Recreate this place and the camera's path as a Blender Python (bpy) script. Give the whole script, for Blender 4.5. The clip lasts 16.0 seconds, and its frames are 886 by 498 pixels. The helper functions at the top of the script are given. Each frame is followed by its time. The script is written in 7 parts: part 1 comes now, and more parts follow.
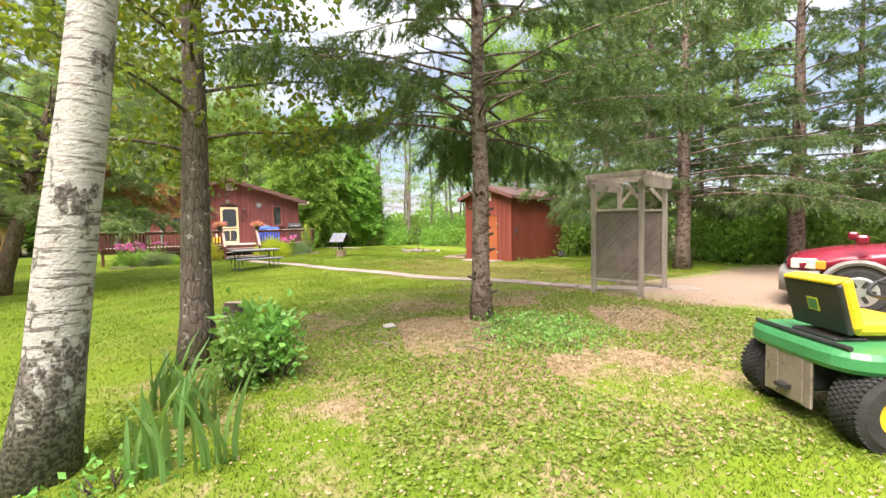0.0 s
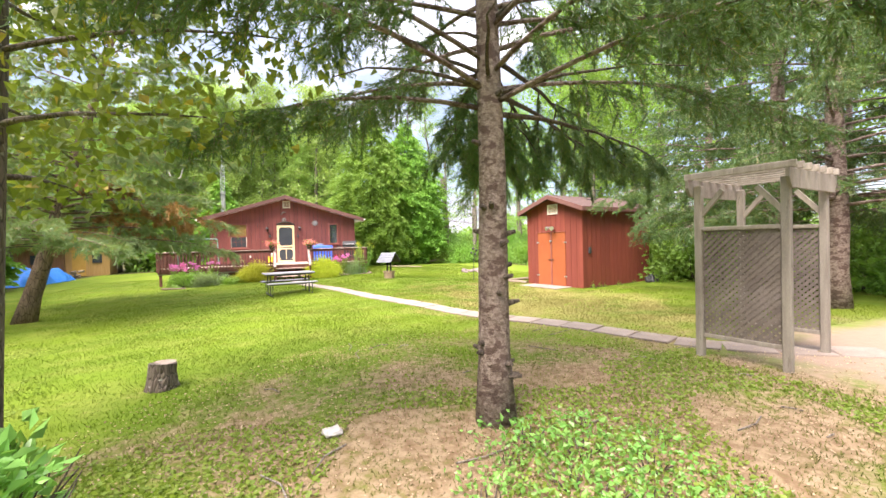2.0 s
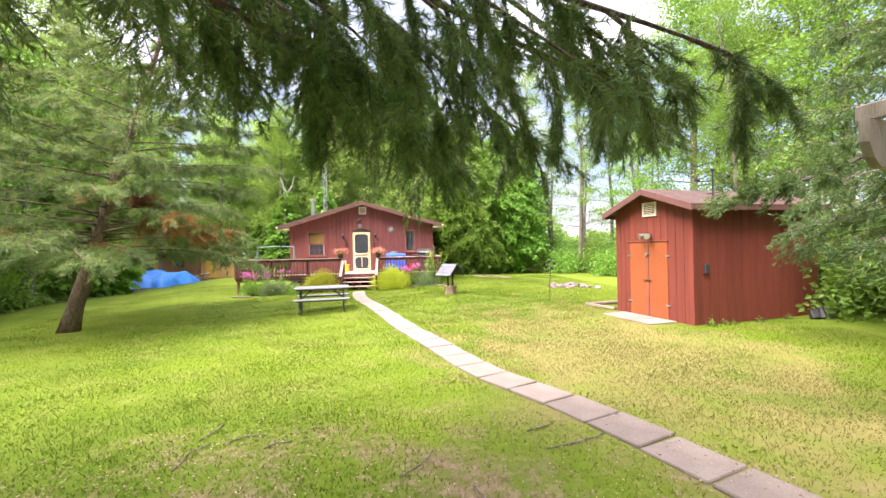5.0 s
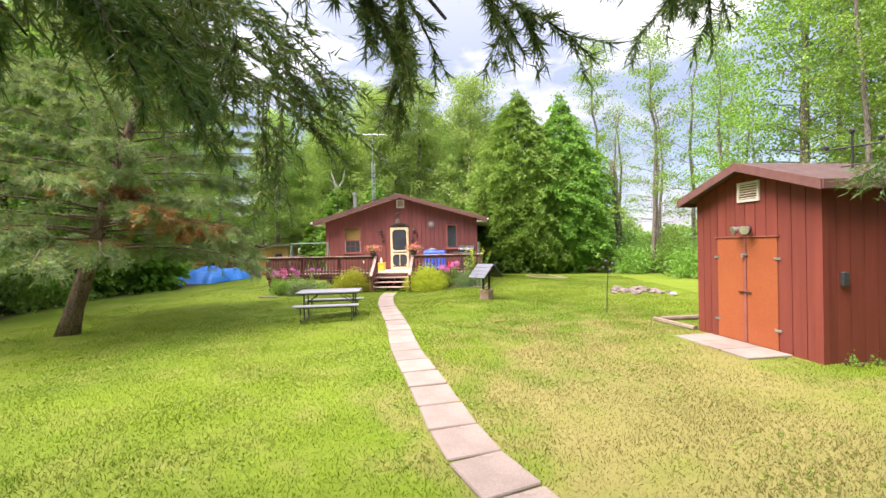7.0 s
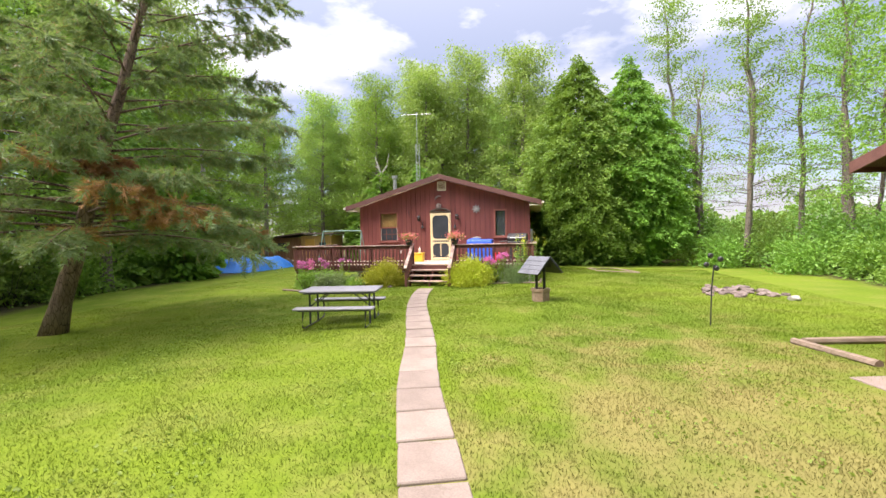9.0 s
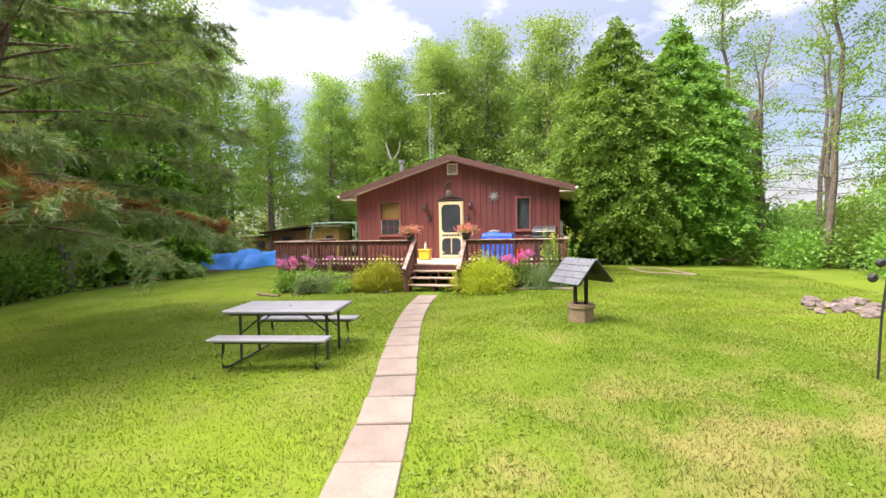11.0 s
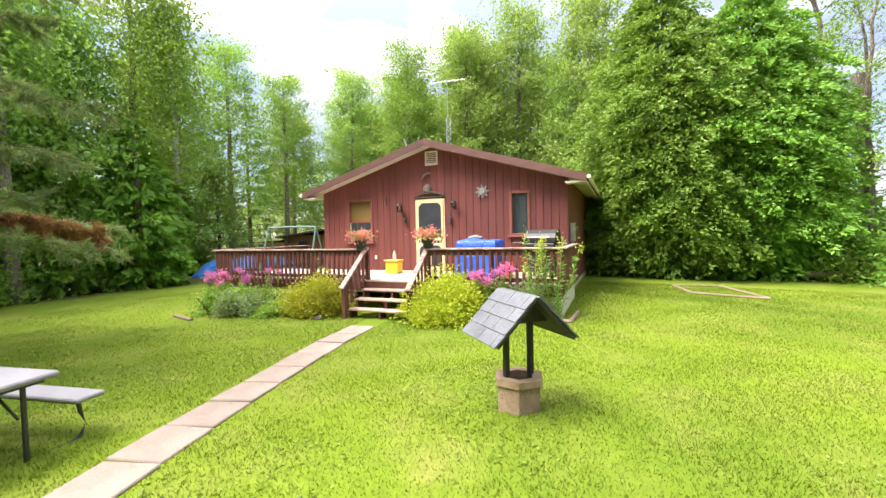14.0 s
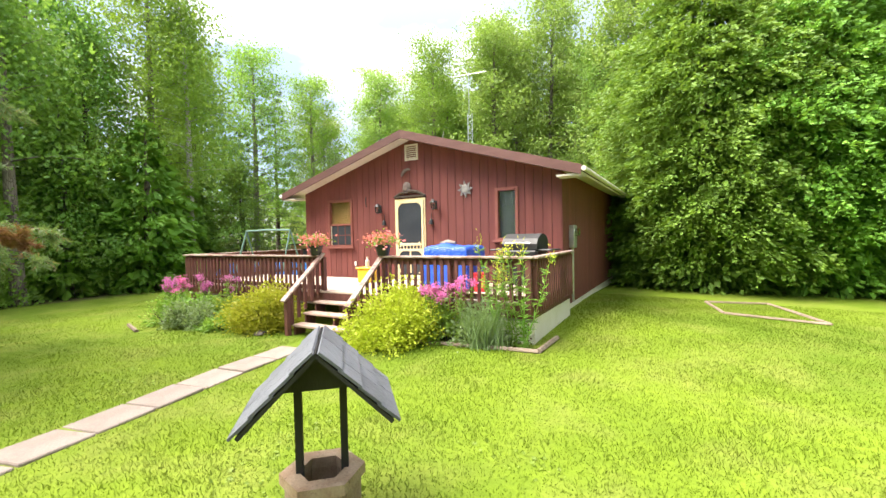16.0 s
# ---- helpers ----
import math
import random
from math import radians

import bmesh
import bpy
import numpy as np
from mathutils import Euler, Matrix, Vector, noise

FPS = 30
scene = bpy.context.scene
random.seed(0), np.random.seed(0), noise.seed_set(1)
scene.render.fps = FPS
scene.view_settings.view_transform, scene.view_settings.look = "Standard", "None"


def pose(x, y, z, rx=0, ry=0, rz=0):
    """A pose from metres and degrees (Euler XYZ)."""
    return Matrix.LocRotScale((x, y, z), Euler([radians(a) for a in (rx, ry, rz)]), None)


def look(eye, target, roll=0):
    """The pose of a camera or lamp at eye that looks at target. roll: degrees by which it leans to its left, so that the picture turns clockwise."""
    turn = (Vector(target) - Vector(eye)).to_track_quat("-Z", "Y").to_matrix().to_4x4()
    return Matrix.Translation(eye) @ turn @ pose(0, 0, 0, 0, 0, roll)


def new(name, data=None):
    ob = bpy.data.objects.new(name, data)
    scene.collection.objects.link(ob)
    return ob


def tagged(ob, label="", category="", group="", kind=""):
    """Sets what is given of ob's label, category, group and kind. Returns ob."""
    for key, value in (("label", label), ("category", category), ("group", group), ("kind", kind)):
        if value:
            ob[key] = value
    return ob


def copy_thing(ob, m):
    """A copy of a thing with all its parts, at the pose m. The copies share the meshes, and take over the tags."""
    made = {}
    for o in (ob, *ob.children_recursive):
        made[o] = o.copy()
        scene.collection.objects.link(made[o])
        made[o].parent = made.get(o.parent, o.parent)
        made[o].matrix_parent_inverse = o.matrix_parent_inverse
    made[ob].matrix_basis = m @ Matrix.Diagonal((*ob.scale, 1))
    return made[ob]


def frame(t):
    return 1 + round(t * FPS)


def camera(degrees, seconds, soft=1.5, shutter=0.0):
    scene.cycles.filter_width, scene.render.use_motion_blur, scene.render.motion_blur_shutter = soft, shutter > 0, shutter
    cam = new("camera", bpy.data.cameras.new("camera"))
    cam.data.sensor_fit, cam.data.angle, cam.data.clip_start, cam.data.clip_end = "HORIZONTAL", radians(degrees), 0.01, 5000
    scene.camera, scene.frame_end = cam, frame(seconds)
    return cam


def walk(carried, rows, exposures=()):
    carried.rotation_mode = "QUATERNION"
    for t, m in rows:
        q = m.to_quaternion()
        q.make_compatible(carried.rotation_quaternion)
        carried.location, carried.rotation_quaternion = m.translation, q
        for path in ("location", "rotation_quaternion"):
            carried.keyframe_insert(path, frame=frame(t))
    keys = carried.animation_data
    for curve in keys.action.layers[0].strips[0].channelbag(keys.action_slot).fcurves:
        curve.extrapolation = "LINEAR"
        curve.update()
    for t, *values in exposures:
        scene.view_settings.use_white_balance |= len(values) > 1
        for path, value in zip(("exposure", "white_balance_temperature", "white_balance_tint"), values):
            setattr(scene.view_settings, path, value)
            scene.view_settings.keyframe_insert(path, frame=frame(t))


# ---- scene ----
cam = camera(93.1, 16.0)
PATH = [
    (0, (3.196, -0.773, 1.512), (4.26, 0.917, 1.408), -1.1),
    (0.5, (3.681, -0.29, 1.545), (4.669, 1.447, 1.456), -1.3),
    (1, (4.205, 0.155, 1.594), (5.118, 1.933, 1.524), -1.4),
    (1.5, (4.723, 0.541, 1.658), (5.55, 2.361, 1.61), -1.5),
    (2, (5.259, 0.966, 1.696), (5.99, 2.827, 1.665), -1.5),
    (2.5, (5.81, 1.296, 1.726), (6.432, 3.197, 1.714), -1.6),
    (3, (6.338, 1.676, 1.751), (6.863, 3.605, 1.744), -1.7),
    (3.5, (6.866, 2.023, 1.802), (7.297, 3.976, 1.8), -1.7),
    (4, (7.348, 2.406, 1.846), (7.686, 4.377, 1.849), -1.6),
    (4.2, (7.539, 2.581, 1.879), (7.837, 4.559, 1.877), -1.5),
    (6.3, (9.149, 4.485, 1.896), (9.089, 6.484, 1.898), -1.3),
    (6.5, (9.236, 4.764, 1.909), (9.144, 6.762, 1.902), -1.3),
    (7, (9.431, 5.427, 1.927), (9.267, 7.421, 1.911), -1.3),
    (7.5, (9.532, 6.025, 1.916), (9.301, 8.011, 1.889), -1.6),
    (8, (9.539, 6.72, 1.936), (9.241, 8.697, 1.897), -1.5),
    (8.5, (9.537, 7.306, 1.919), (9.179, 9.273, 1.865), -1.4),
    (9, (9.476, 7.943, 1.896), (9.063, 9.899, 1.831), -1.2),
    (9.5, (9.41, 8.611, 1.912), (8.951, 10.556, 1.834), -1.4),
    (9.7, (9.37, 8.877, 1.936), (8.899, 10.819, 1.849), -1.4),
    (11.8, (9.223, 12.092, 1.857), (8.667, 14.011, 1.759), -1.2),
    (12, (9.331, 12.34, 1.882), (8.757, 14.253, 1.783), -1.3),
    (12.5, (9.603, 12.978, 1.869), (8.984, 14.878, 1.773), -1.5),
    (13, (9.945, 13.576, 1.881), (9.288, 15.463, 1.789), -1.5),
    (13.5, (10.257, 14.161, 1.879), (9.552, 16.03, 1.794), -1.4),
    (14, (10.56, 14.717, 1.893), (9.791, 16.562, 1.817), -1.3),
    (14.5, (10.845, 15.254, 1.888), (10.007, 17.068, 1.817), -1.2),
    (15, (11.095, 15.806, 1.9), (10.2, 17.593, 1.833), -1.2),
    (15.5, (11.349, 16.328, 1.917), (10.402, 18.088, 1.854), -1.1),
    (16, (11.561, 16.843, 1.906), (10.571, 18.58, 1.845), -1.2),
]
walk(cam, [(t, look(eye, target, roll)) for t, eye, target, roll in PATH], [(0, 1.9, 6600, 17), (1.5, 2.2, 6550, 19), (4, 2.3, 6450, 22), (6.5, 1.95, 6450, 23), (9.5, 1.62, 6500, 20), (13, 1.92, 6600, 16), (16, 2.15, 6600, 12)])

# ---- world and sun ----
SUN_EL, SUN_ROT = radians(60), radians(240)
world = bpy.data.worlds.new("sky")
scene.world = world
world.use_nodes = True
wn = world.node_tree.nodes
wl = world.node_tree.links
wn.clear()
w_out = wn.new("ShaderNodeOutputWorld")
w_bg = wn.new("ShaderNodeBackground")
w_sky = wn.new("ShaderNodeTexSky")
w_sky.sky_type = "NISHITA"
w_sky.sun_disc = False
w_sky.sun_elevation, w_sky.sun_rotation = SUN_EL, SUN_ROT
w_sky.dust_density = 0.5
w_tc = wn.new("ShaderNodeTexCoord")
w_map = wn.new("ShaderNodeMapping")
w_map.inputs["Scale"].default_value = (1.0, 1.0, 2.4)
w_noise = wn.new("ShaderNodeTexNoise")
w_noise.inputs["Scale"].default_value = 2.6
w_noise.inputs["Detail"].default_value = 7.0
w_noise.inputs["Roughness"].default_value = 0.55
w_ramp = wn.new("ShaderNodeValToRGB")
w_ramp.color_ramp.elements[0].position = 0.49
w_ramp.color_ramp.elements[0].color = (0.22, 0.22, 0.22, 1)
w_ramp.color_ramp.elements[1].position = 0.66
w_ramp.color_ramp.elements[1].color = (1, 1, 1, 1)
w_mix = wn.new("ShaderNodeMix")
w_mix.data_type = "RGBA"
# thin cloud, brighter overhead than near the horizon
w_xyz = wn.new("ShaderNodeSeparateXYZ")
w_lift = wn.new("ShaderNodeMapRange")
w_lift.interpolation_type = "SMOOTHSTEP"
w_lift.inputs[1].default_value, w_lift.inputs[2].default_value = 0.15, 1.0
w_cloud = wn.new("ShaderNodeMix")
w_cloud.data_type = "RGBA"
w_cloud.inputs[6].default_value = (1.95, 2.0, 2.1, 1)
w_cloud.inputs[7].default_value = (13.5, 13.5, 14.0, 1)
wl.new(w_tc.outputs["Generated"], w_xyz.inputs[0])
wl.new(w_xyz.outputs["Z"], w_lift.inputs[0])
wl.new(w_lift.outputs[0], w_cloud.inputs[0])
wl.new(w_cloud.outputs[2], w_mix.inputs[7])
wl.new(w_tc.outputs["Generated"], w_map.inputs["Vector"])
wl.new(w_map.outputs["Vector"], w_noise.inputs["Vector"])
wl.new(w_noise.outputs["Fac"], w_ramp.inputs["Fac"])
wl.new(w_ramp.outputs["Color"], w_mix.inputs[0])
w_dim = wn.new("ShaderNodeHueSaturation")
w_dim.inputs["Value"].default_value = 0.42
wl.new(w_sky.outputs["Color"], w_dim.inputs["Color"])
wl.new(w_dim.outputs["Color"], w_mix.inputs[6])
wl.new(w_mix.outputs[2], w_bg.inputs["Color"])
w_bg.inputs["Strength"].default_value = 0.13
wl.new(w_bg.outputs["Background"], w_out.inputs["Surface"])
sun_data = bpy.data.lights.new("sun", "SUN")
sun_data.energy, sun_data.angle, sun_data.color = 3.3, radians(40), (1.0, 0.93, 0.82)
sun = new("sun", sun_data)
sun.matrix_world = pose(0, 0, 30, 90 - math.degrees(SUN_EL), 0, 180 - math.degrees(SUN_ROT))

# ---- materials ----


class Nodes:
    """Short names for building a node material."""

    def __init__(self, name):
        self.mat = bpy.data.materials.new(name)
        self.mat.use_nodes = True
        self.t = self.mat.node_tree
        self.b = self.t.nodes["Principled BSDF"]
        self.out = self.t.nodes["Material Output"]

    def n(self, kind, **inputs):
        node = self.t.nodes.new(kind)
        for k, v in inputs.items():
            key = k.replace("_", " ")
            self.put(node.inputs[key], v)
        return node

    def put(self, socket, v):
        if isinstance(v, bpy.types.NodeSocket):
            self.t.links.new(v, socket)
        elif isinstance(v, tuple) and len(v) == 3 and socket.type == "RGBA":
            socket.default_value = (*v, 1)
        else:
            socket.default_value = v

    def math(self, op, a, b=0.0, clamp=False):
        node = self.t.nodes.new("ShaderNodeMath")
        node.operation, node.use_clamp = op, clamp
        self.put(node.inputs[0], a)
        self.put(node.inputs[1], b)
        return node.outputs[0]

    def mix(self, f, a, b, blend="MIX"):
        node = self.t.nodes.new("ShaderNodeMix")
        node.data_type, node.blend_type = "RGBA", blend
        self.put(node.inputs[0], f)
        self.put(node.inputs[6], a)
        self.put(node.inputs[7], b)
        return node.outputs[2]

    def noise(self, vec, scale, detail=4.0, rough=0.55, distortion=0.0):
        return self.n("ShaderNodeTexNoise", Vector=vec, Scale=scale, Detail=detail, Roughness=rough, Distortion=distortion).outputs["Fac"]

    def step(self, v, lo, hi):
        node = self.t.nodes.new("ShaderNodeMapRange")
        node.interpolation_type = "SMOOTHSTEP"
        for i, x in enumerate((v, lo, hi, 0.0, 1.0)):
            self.put(node.inputs[i], x)
        return node.outputs[0]

    def coords(self, stretch=(1, 1, 1), which="Object"):
        tc = self.t.nodes.new("ShaderNodeTexCoord")
        return self.n("ShaderNodeMapping", Vector=tc.outputs[which], Scale=stretch).outputs[0]

    def bump(self, height, strength, distance=0.01):
        self.put(self.b.inputs["Normal"], self.n("ShaderNodeBump", Height=height, Strength=strength, Distance=distance).outputs[0])


def surface(name, c1, c2, scale=3.0, rough=0.7, bump=0.3, fine=60.0, metal=0.0, stretch=(1, 1, 1), c3=None, wear=0.6, vary=0.12):
    """A two-scale worn surface: c1 and c2 mottled, c3 as stains, slight change from piece to piece."""
    k = Nodes(name)
    v = k.coords(stretch)
    big, small = k.noise(v, scale, 5), k.noise(v, fine, 3)
    col = k.mix(k.step(big, 0.3, 0.7), c1, c2)
    if c3:
        col = k.mix(k.step(k.noise(v, scale * 2.3, 7, 0.65), wear, wear + 0.12), col, c3)
    col = k.mix(0.35, col, k.n("ShaderNodeRGBToBW", Color=small).outputs[0], "OVERLAY")
    rnd = k.n("ShaderNodeObjectInfo").outputs["Random"]
    col = k.n("ShaderNodeHueSaturation", Color=col, Value=k.math("ADD", k.math("MULTIPLY", rnd, vary * 2), 1 - vary)).outputs[0]
    k.put(k.b.inputs["Base Color"], col)
    k.put(k.b.inputs["Roughness"], k.math("ADD", k.math("MULTIPLY", small, 0.25), rough - 0.12, True))
    k.put(k.b.inputs["Metallic"], metal)
    if bump:
        k.bump(small, bump)
    return k.mat


def leafy(name, c1, c2, shine=0.5, through_light=0.35, c3=None, amount=0.9):
    k = Nodes(name)
    rnd = k.n("ShaderNodeNewGeometry").outputs["Random Per Island"]
    v = k.coords()
    col = k.mix(k.math("ADD", k.math("MULTIPLY", rnd, 0.7), k.math("MULTIPLY", k.step(k.noise(v, 0.8), 0.35, 0.65), 0.3)), c1, c2)
    if c3:
        col = k.mix(k.step(rnd, amount, amount + 0.02), col, c3)
    one = k.n("ShaderNodeObjectInfo").outputs["Random"]
    col = k.n("ShaderNodeHueSaturation", Color=col, Value=k.math("ADD", k.math("MULTIPLY", one, 0.4), 0.8), Hue=k.math("ADD", k.math("MULTIPLY", one, 0.03), 0.485)).outputs[0]
    k.put(k.b.inputs["Base Color"], col)
    k.put(k.b.inputs["Roughness"], shine)
    trans = k.n("ShaderNodeBsdfTranslucent", Color=k.mix(0.5, col, (0.3, 0.42, 0.04)))
    blend = k.n("ShaderNodeMixShader")
    k.put(blend.inputs[0], through_light)
    k.put(blend.inputs[1], k.b.outputs[0])
    k.put(blend.inputs[2], trans.outputs[0])
    k.put(k.out.inputs["Surface"], blend.outputs[0])
    return k.mat


def lawn_colour(k, pos, blades):
    """Lawn, dry patches, brown litter and bare sandy earth, by place on the ground."""
    xyz = k.n("ShaderNodeSeparateXYZ", Vector=pos)
    x, y = xyz.outputs[0], xyz.outputs[1]
    wide, mid, fine = k.noise(pos, 0.22, 4), k.noise(pos, 1.1, 5, 0.6), k.noise(pos, 9.0, 5, 0.65)
    green = k.mix(k.step(wide, 0.35, 0.65), (0.098, 0.156, 0.010), (0.150, 0.214, 0.014))
    green = k.mix(k.step(mid, 0.4, 0.75), green, (0.175, 0.208, 0.034))
    if not blades:
        green = k.mix(k.step(fine, 0.35, 0.7), k.mix(0.3, green, (0.05, 0.09, 0.008)), green)
    # drier grass between the path and the shed
    dx, dy = k.math("DIVIDE", k.math("SUBTRACT", x, 11.6), 3.4), k.math("DIVIDE", k.math("SUBTRACT", y, 10.2), 6.6)
    dry = k.math("SUBTRACT", 1.25, k.math("SQRT", k.math("ADD", k.math("MULTIPLY", dx, dx), k.math("MULTIPLY", dy, dy))))
    dry = k.math("ADD", dry, k.math("MULTIPLY", k.math("SUBTRACT", mid, 0.5), 2.2))
    col = k.mix(k.math("MULTIPLY", k.step(dry, 0.1, 1.0), 0.55), green, (0.25, 0.185, 0.085))
    # needle litter under the spruce, reaching to the arbour
    lx, ly = k.math("DIVIDE", k.math("SUBTRACT", x, 7.5), 5.0), k.math("DIVIDE", k.math("SUBTRACT", y, 3.5), 4.2)
    lit = k.math("SUBTRACT", 1.1, k.math("SQRT", k.math("ADD", k.math("MULTIPLY", lx, lx), k.math("MULTIPLY", ly, ly))))
    lit = k.math("ADD", lit, k.math("ADD", k.math("MULTIPLY", k.math("SUBTRACT", mid, 0.5), 1.7), k.math("MULTIPLY", k.math("SUBTRACT", fine, 0.5), 1.3)))
    col = k.mix(k.math("MULTIPLY", k.step(lit, 0.15, 0.75), 0.45 if blades else 0.9), col, k.mix(k.step(fine, 0.35, 0.65), (0.17, 0.10, 0.065), (0.29, 0.21, 0.14)))
    # sandy driveway
    ed = k.math("ADD", k.math("SUBTRACT", x, 10.6), k.math("MULTIPLY", k.math("SUBTRACT", mid, 0.5), 1.6))
    far = k.math("ADD", k.math("SUBTRACT", 5.6, y), k.math("MULTIPLY", k.math("SUBTRACT", mid, 0.5), 1.4))
    sand = k.math("MULTIPLY", k.step(ed, 0.0, 0.8), k.step(far, 0.0, 0.9))
    col = k.mix(sand, col, k.mix(fine, (0.20, 0.143, 0.105), (0.29, 0.222, 0.168)))
    # forest floor
    west = k.step(k.math("ADD", k.math("SUBTRACT", -6.6, x), k.math("MULTIPLY", k.math("SUBTRACT", mid, 0.5), 2)), 0.0, 1.2)
    east = k.step(k.math("ADD", k.math("SUBTRACT", x, 19.3), k.math("MULTIPLY", k.math("SUBTRACT", mid, 0.5), 2)), 0.0, 1.2)
    north = k.step(k.math("SUBTRACT", y, 39.0), 0.0, 1.2)
    wild = k.math("MAXIMUM", k.math("MAXIMUM", west, east), north)
    return k.mix(wild, col, (0.075, 0.07, 0.03)), fine, mid


def ground_material():
    k = Nodes("lawn_and_earth")
    pos = k.n("ShaderNodeNewGeometry").outputs["Position"]
    col, fine, mid = lawn_colour(k, pos, False)
    k.put(k.b.inputs["Base Color"], col)
    k.put(k.b.inputs["Roughness"], 0.95)
    k.put(k.b.inputs["Specular IOR Level"], 0.15)
    k.bump(k.math("ADD", fine, k.math("MULTIPLY", k.noise(pos, 45, 3), 0.5)), 0.5, 0.03)
    return k.mat


def grass_material():
    k = Nodes("grass_blades")
    geo = k.n("ShaderNodeNewGeometry")
    col, fine, mid = lawn_colour(k, geo.outputs["Position"], True)
    rnd = geo.outputs["Random Per Island"]
    col = k.n("ShaderNodeHueSaturation", Color=col, Value=k.math("ADD", k.math("MULTIPLY", rnd, 0.5), 0.78)).outputs[0]
    k.put(k.b.inputs["Base Color"], col)
    k.put(k.b.inputs["Roughness"], 0.6)
    k.put(k.b.inputs["Specular IOR Level"], 0.25)
    trans = k.n("ShaderNodeBsdfTranslucent", Color=col)
    blend = k.n("ShaderNodeMixShader")
    k.put(blend.inputs[0], 0.48)
    k.put(blend.inputs[1], k.b.outputs[0])
    k.put(blend.inputs[2], trans.outputs[0])
    k.put(k.out.inputs["Surface"], blend.outputs[0])
    return k.mat


def bark(name, c1, c2, crack, scale=14.0, stretch=(1, 1, 0.25), lichen=None):
    k = Nodes(name)
    v = k.coords(stretch)
    vo = k.n("ShaderNodeTexVoronoi", Vector=v, Scale=scale)
    vo.feature = "DISTANCE_TO_EDGE"
    n1, n2 = k.noise(v, scale * 0.4, 5, 0.65), k.noise(v, scale * 3, 4)
    col = k.mix(k.step(n1, 0.35, 0.65), c1, c2)
    col = k.mix(k.step(k.math("ADD", vo.outputs["Distance"], k.math("MULTIPLY", n2, 0.1)), 0.04, 0.14), crack, col)
    if lichen:
        col = k.mix(k.step(k.noise(k.coords(), 11, 5, 0.6), 0.60, 0.66), col, lichen)
    k.put(k.b.inputs["Base Color"], col)
    k.put(k.b.inputs["Roughness"], 0.9)
    k.bump(k.math("ADD", vo.outputs["Distance"], k.math("MULTIPLY", n2, 0.4)), 0.9, 0.03)
    return k.mat


def spruce_material():
    """Grey-brown flaking bark with dark blotches round the old branch scars."""
    k = Nodes("spruce_bark")
    fine, mid = k.noise(k.coords((1, 1, 1.6)), 55, 5, 0.65), k.noise(k.coords((1, 1, 1.3)), 24, 4, 0.6)
    blot = k.step(k.noise(k.coords((1, 1, 1.5)), 7.5, 5, 0.6), 0.50, 0.58)
    col = k.mix(k.step(mid, 0.35, 0.65), (0.17, 0.12, 0.098), (0.33, 0.255, 0.215))
    col = k.mix(k.step(fine, 0.55, 0.75), col, (0.12, 0.08, 0.065))
    col = k.mix(k.math("MULTIPLY", blot, 0.92), col, k.mix(fine, (0.06, 0.035, 0.028), (0.15, 0.09, 0.07)))
    k.put(k.b.inputs["Base Color"], col)
    k.put(k.b.inputs["Roughness"], 0.9)
    k.bump(k.math("ADD", fine, k.math("MULTIPLY", mid, 1.2)), 1.0, 0.025)
    return k.mat


def birch_material(name, dark_amount):
    """White bark with dark cross marks and rough grey patches."""
    k = Nodes(name)
    v, w = k.coords((1, 1, 9.0)), k.coords((1, 1, 0.7))
    marks = k.step(k.noise(v, 4.2, 5, 0.62), 0.55, 0.60)
    fine = k.noise(k.coords(), 40, 4)
    z = k.n("ShaderNodeSeparateXYZ", Vector=k.coords()).outputs[2]
    foot = k.math("MULTIPLY", k.step(k.math("SUBTRACT", 1.15, z), 0.0, 1.1), 0.20)
    patch = k.step(k.math("ADD", k.noise(w, 4.6, 6, 0.68), foot), 0.68 - dark_amount, 0.73 - dark_amount)
    col = k.mix(fine, (0.30, 0.28, 0.26), (0.52, 0.495, 0.47))
    col = k.mix(k.step(k.noise(k.coords((1, 1, 14)), 9, 4), 0.5, 0.7), col, (0.30, 0.26, 0.23))
    col = k.mix(k.math("MULTIPLY", marks, 0.85), col, (0.10, 0.08, 0.07))
    col = k.mix(patch, col, k.mix(k.step(fine, 0.4, 0.6), (0.05, 0.042, 0.036), (0.19, 0.16, 0.14)))
    k.put(k.b.inputs["Base Color"], col)
    k.put(k.b.inputs["Roughness"], 0.85)
    k.bump(k.math("ADD", k.math("MULTIPLY", patch, 0.6), fine), 0.7, 0.02)
    return k.mat


def glass_material():
    k = Nodes("window_glass")
    k.put(k.b.inputs["Base Color"], (0.9, 0.95, 0.95))
    k.put(k.b.inputs["Roughness"], 0.03)
    k.put(k.b.inputs["Transmission Weight"], 1.0)
    k.put(k.b.inputs["IOR"], 1.45)
    return k.mat


def tarp_material(name, c):
    k = Nodes(name)
    v = k.coords()
    k.put(k.b.inputs["Base Color"], k.mix(k.noise(v, 3), c, tuple(a * 1.3 for a in c)))
    k.put(k.b.inputs["Roughness"], 0.35)
    k.bump(k.noise(v, 9, 5, 0.6, 1.0), 0.8, 0.05)
    return k.mat


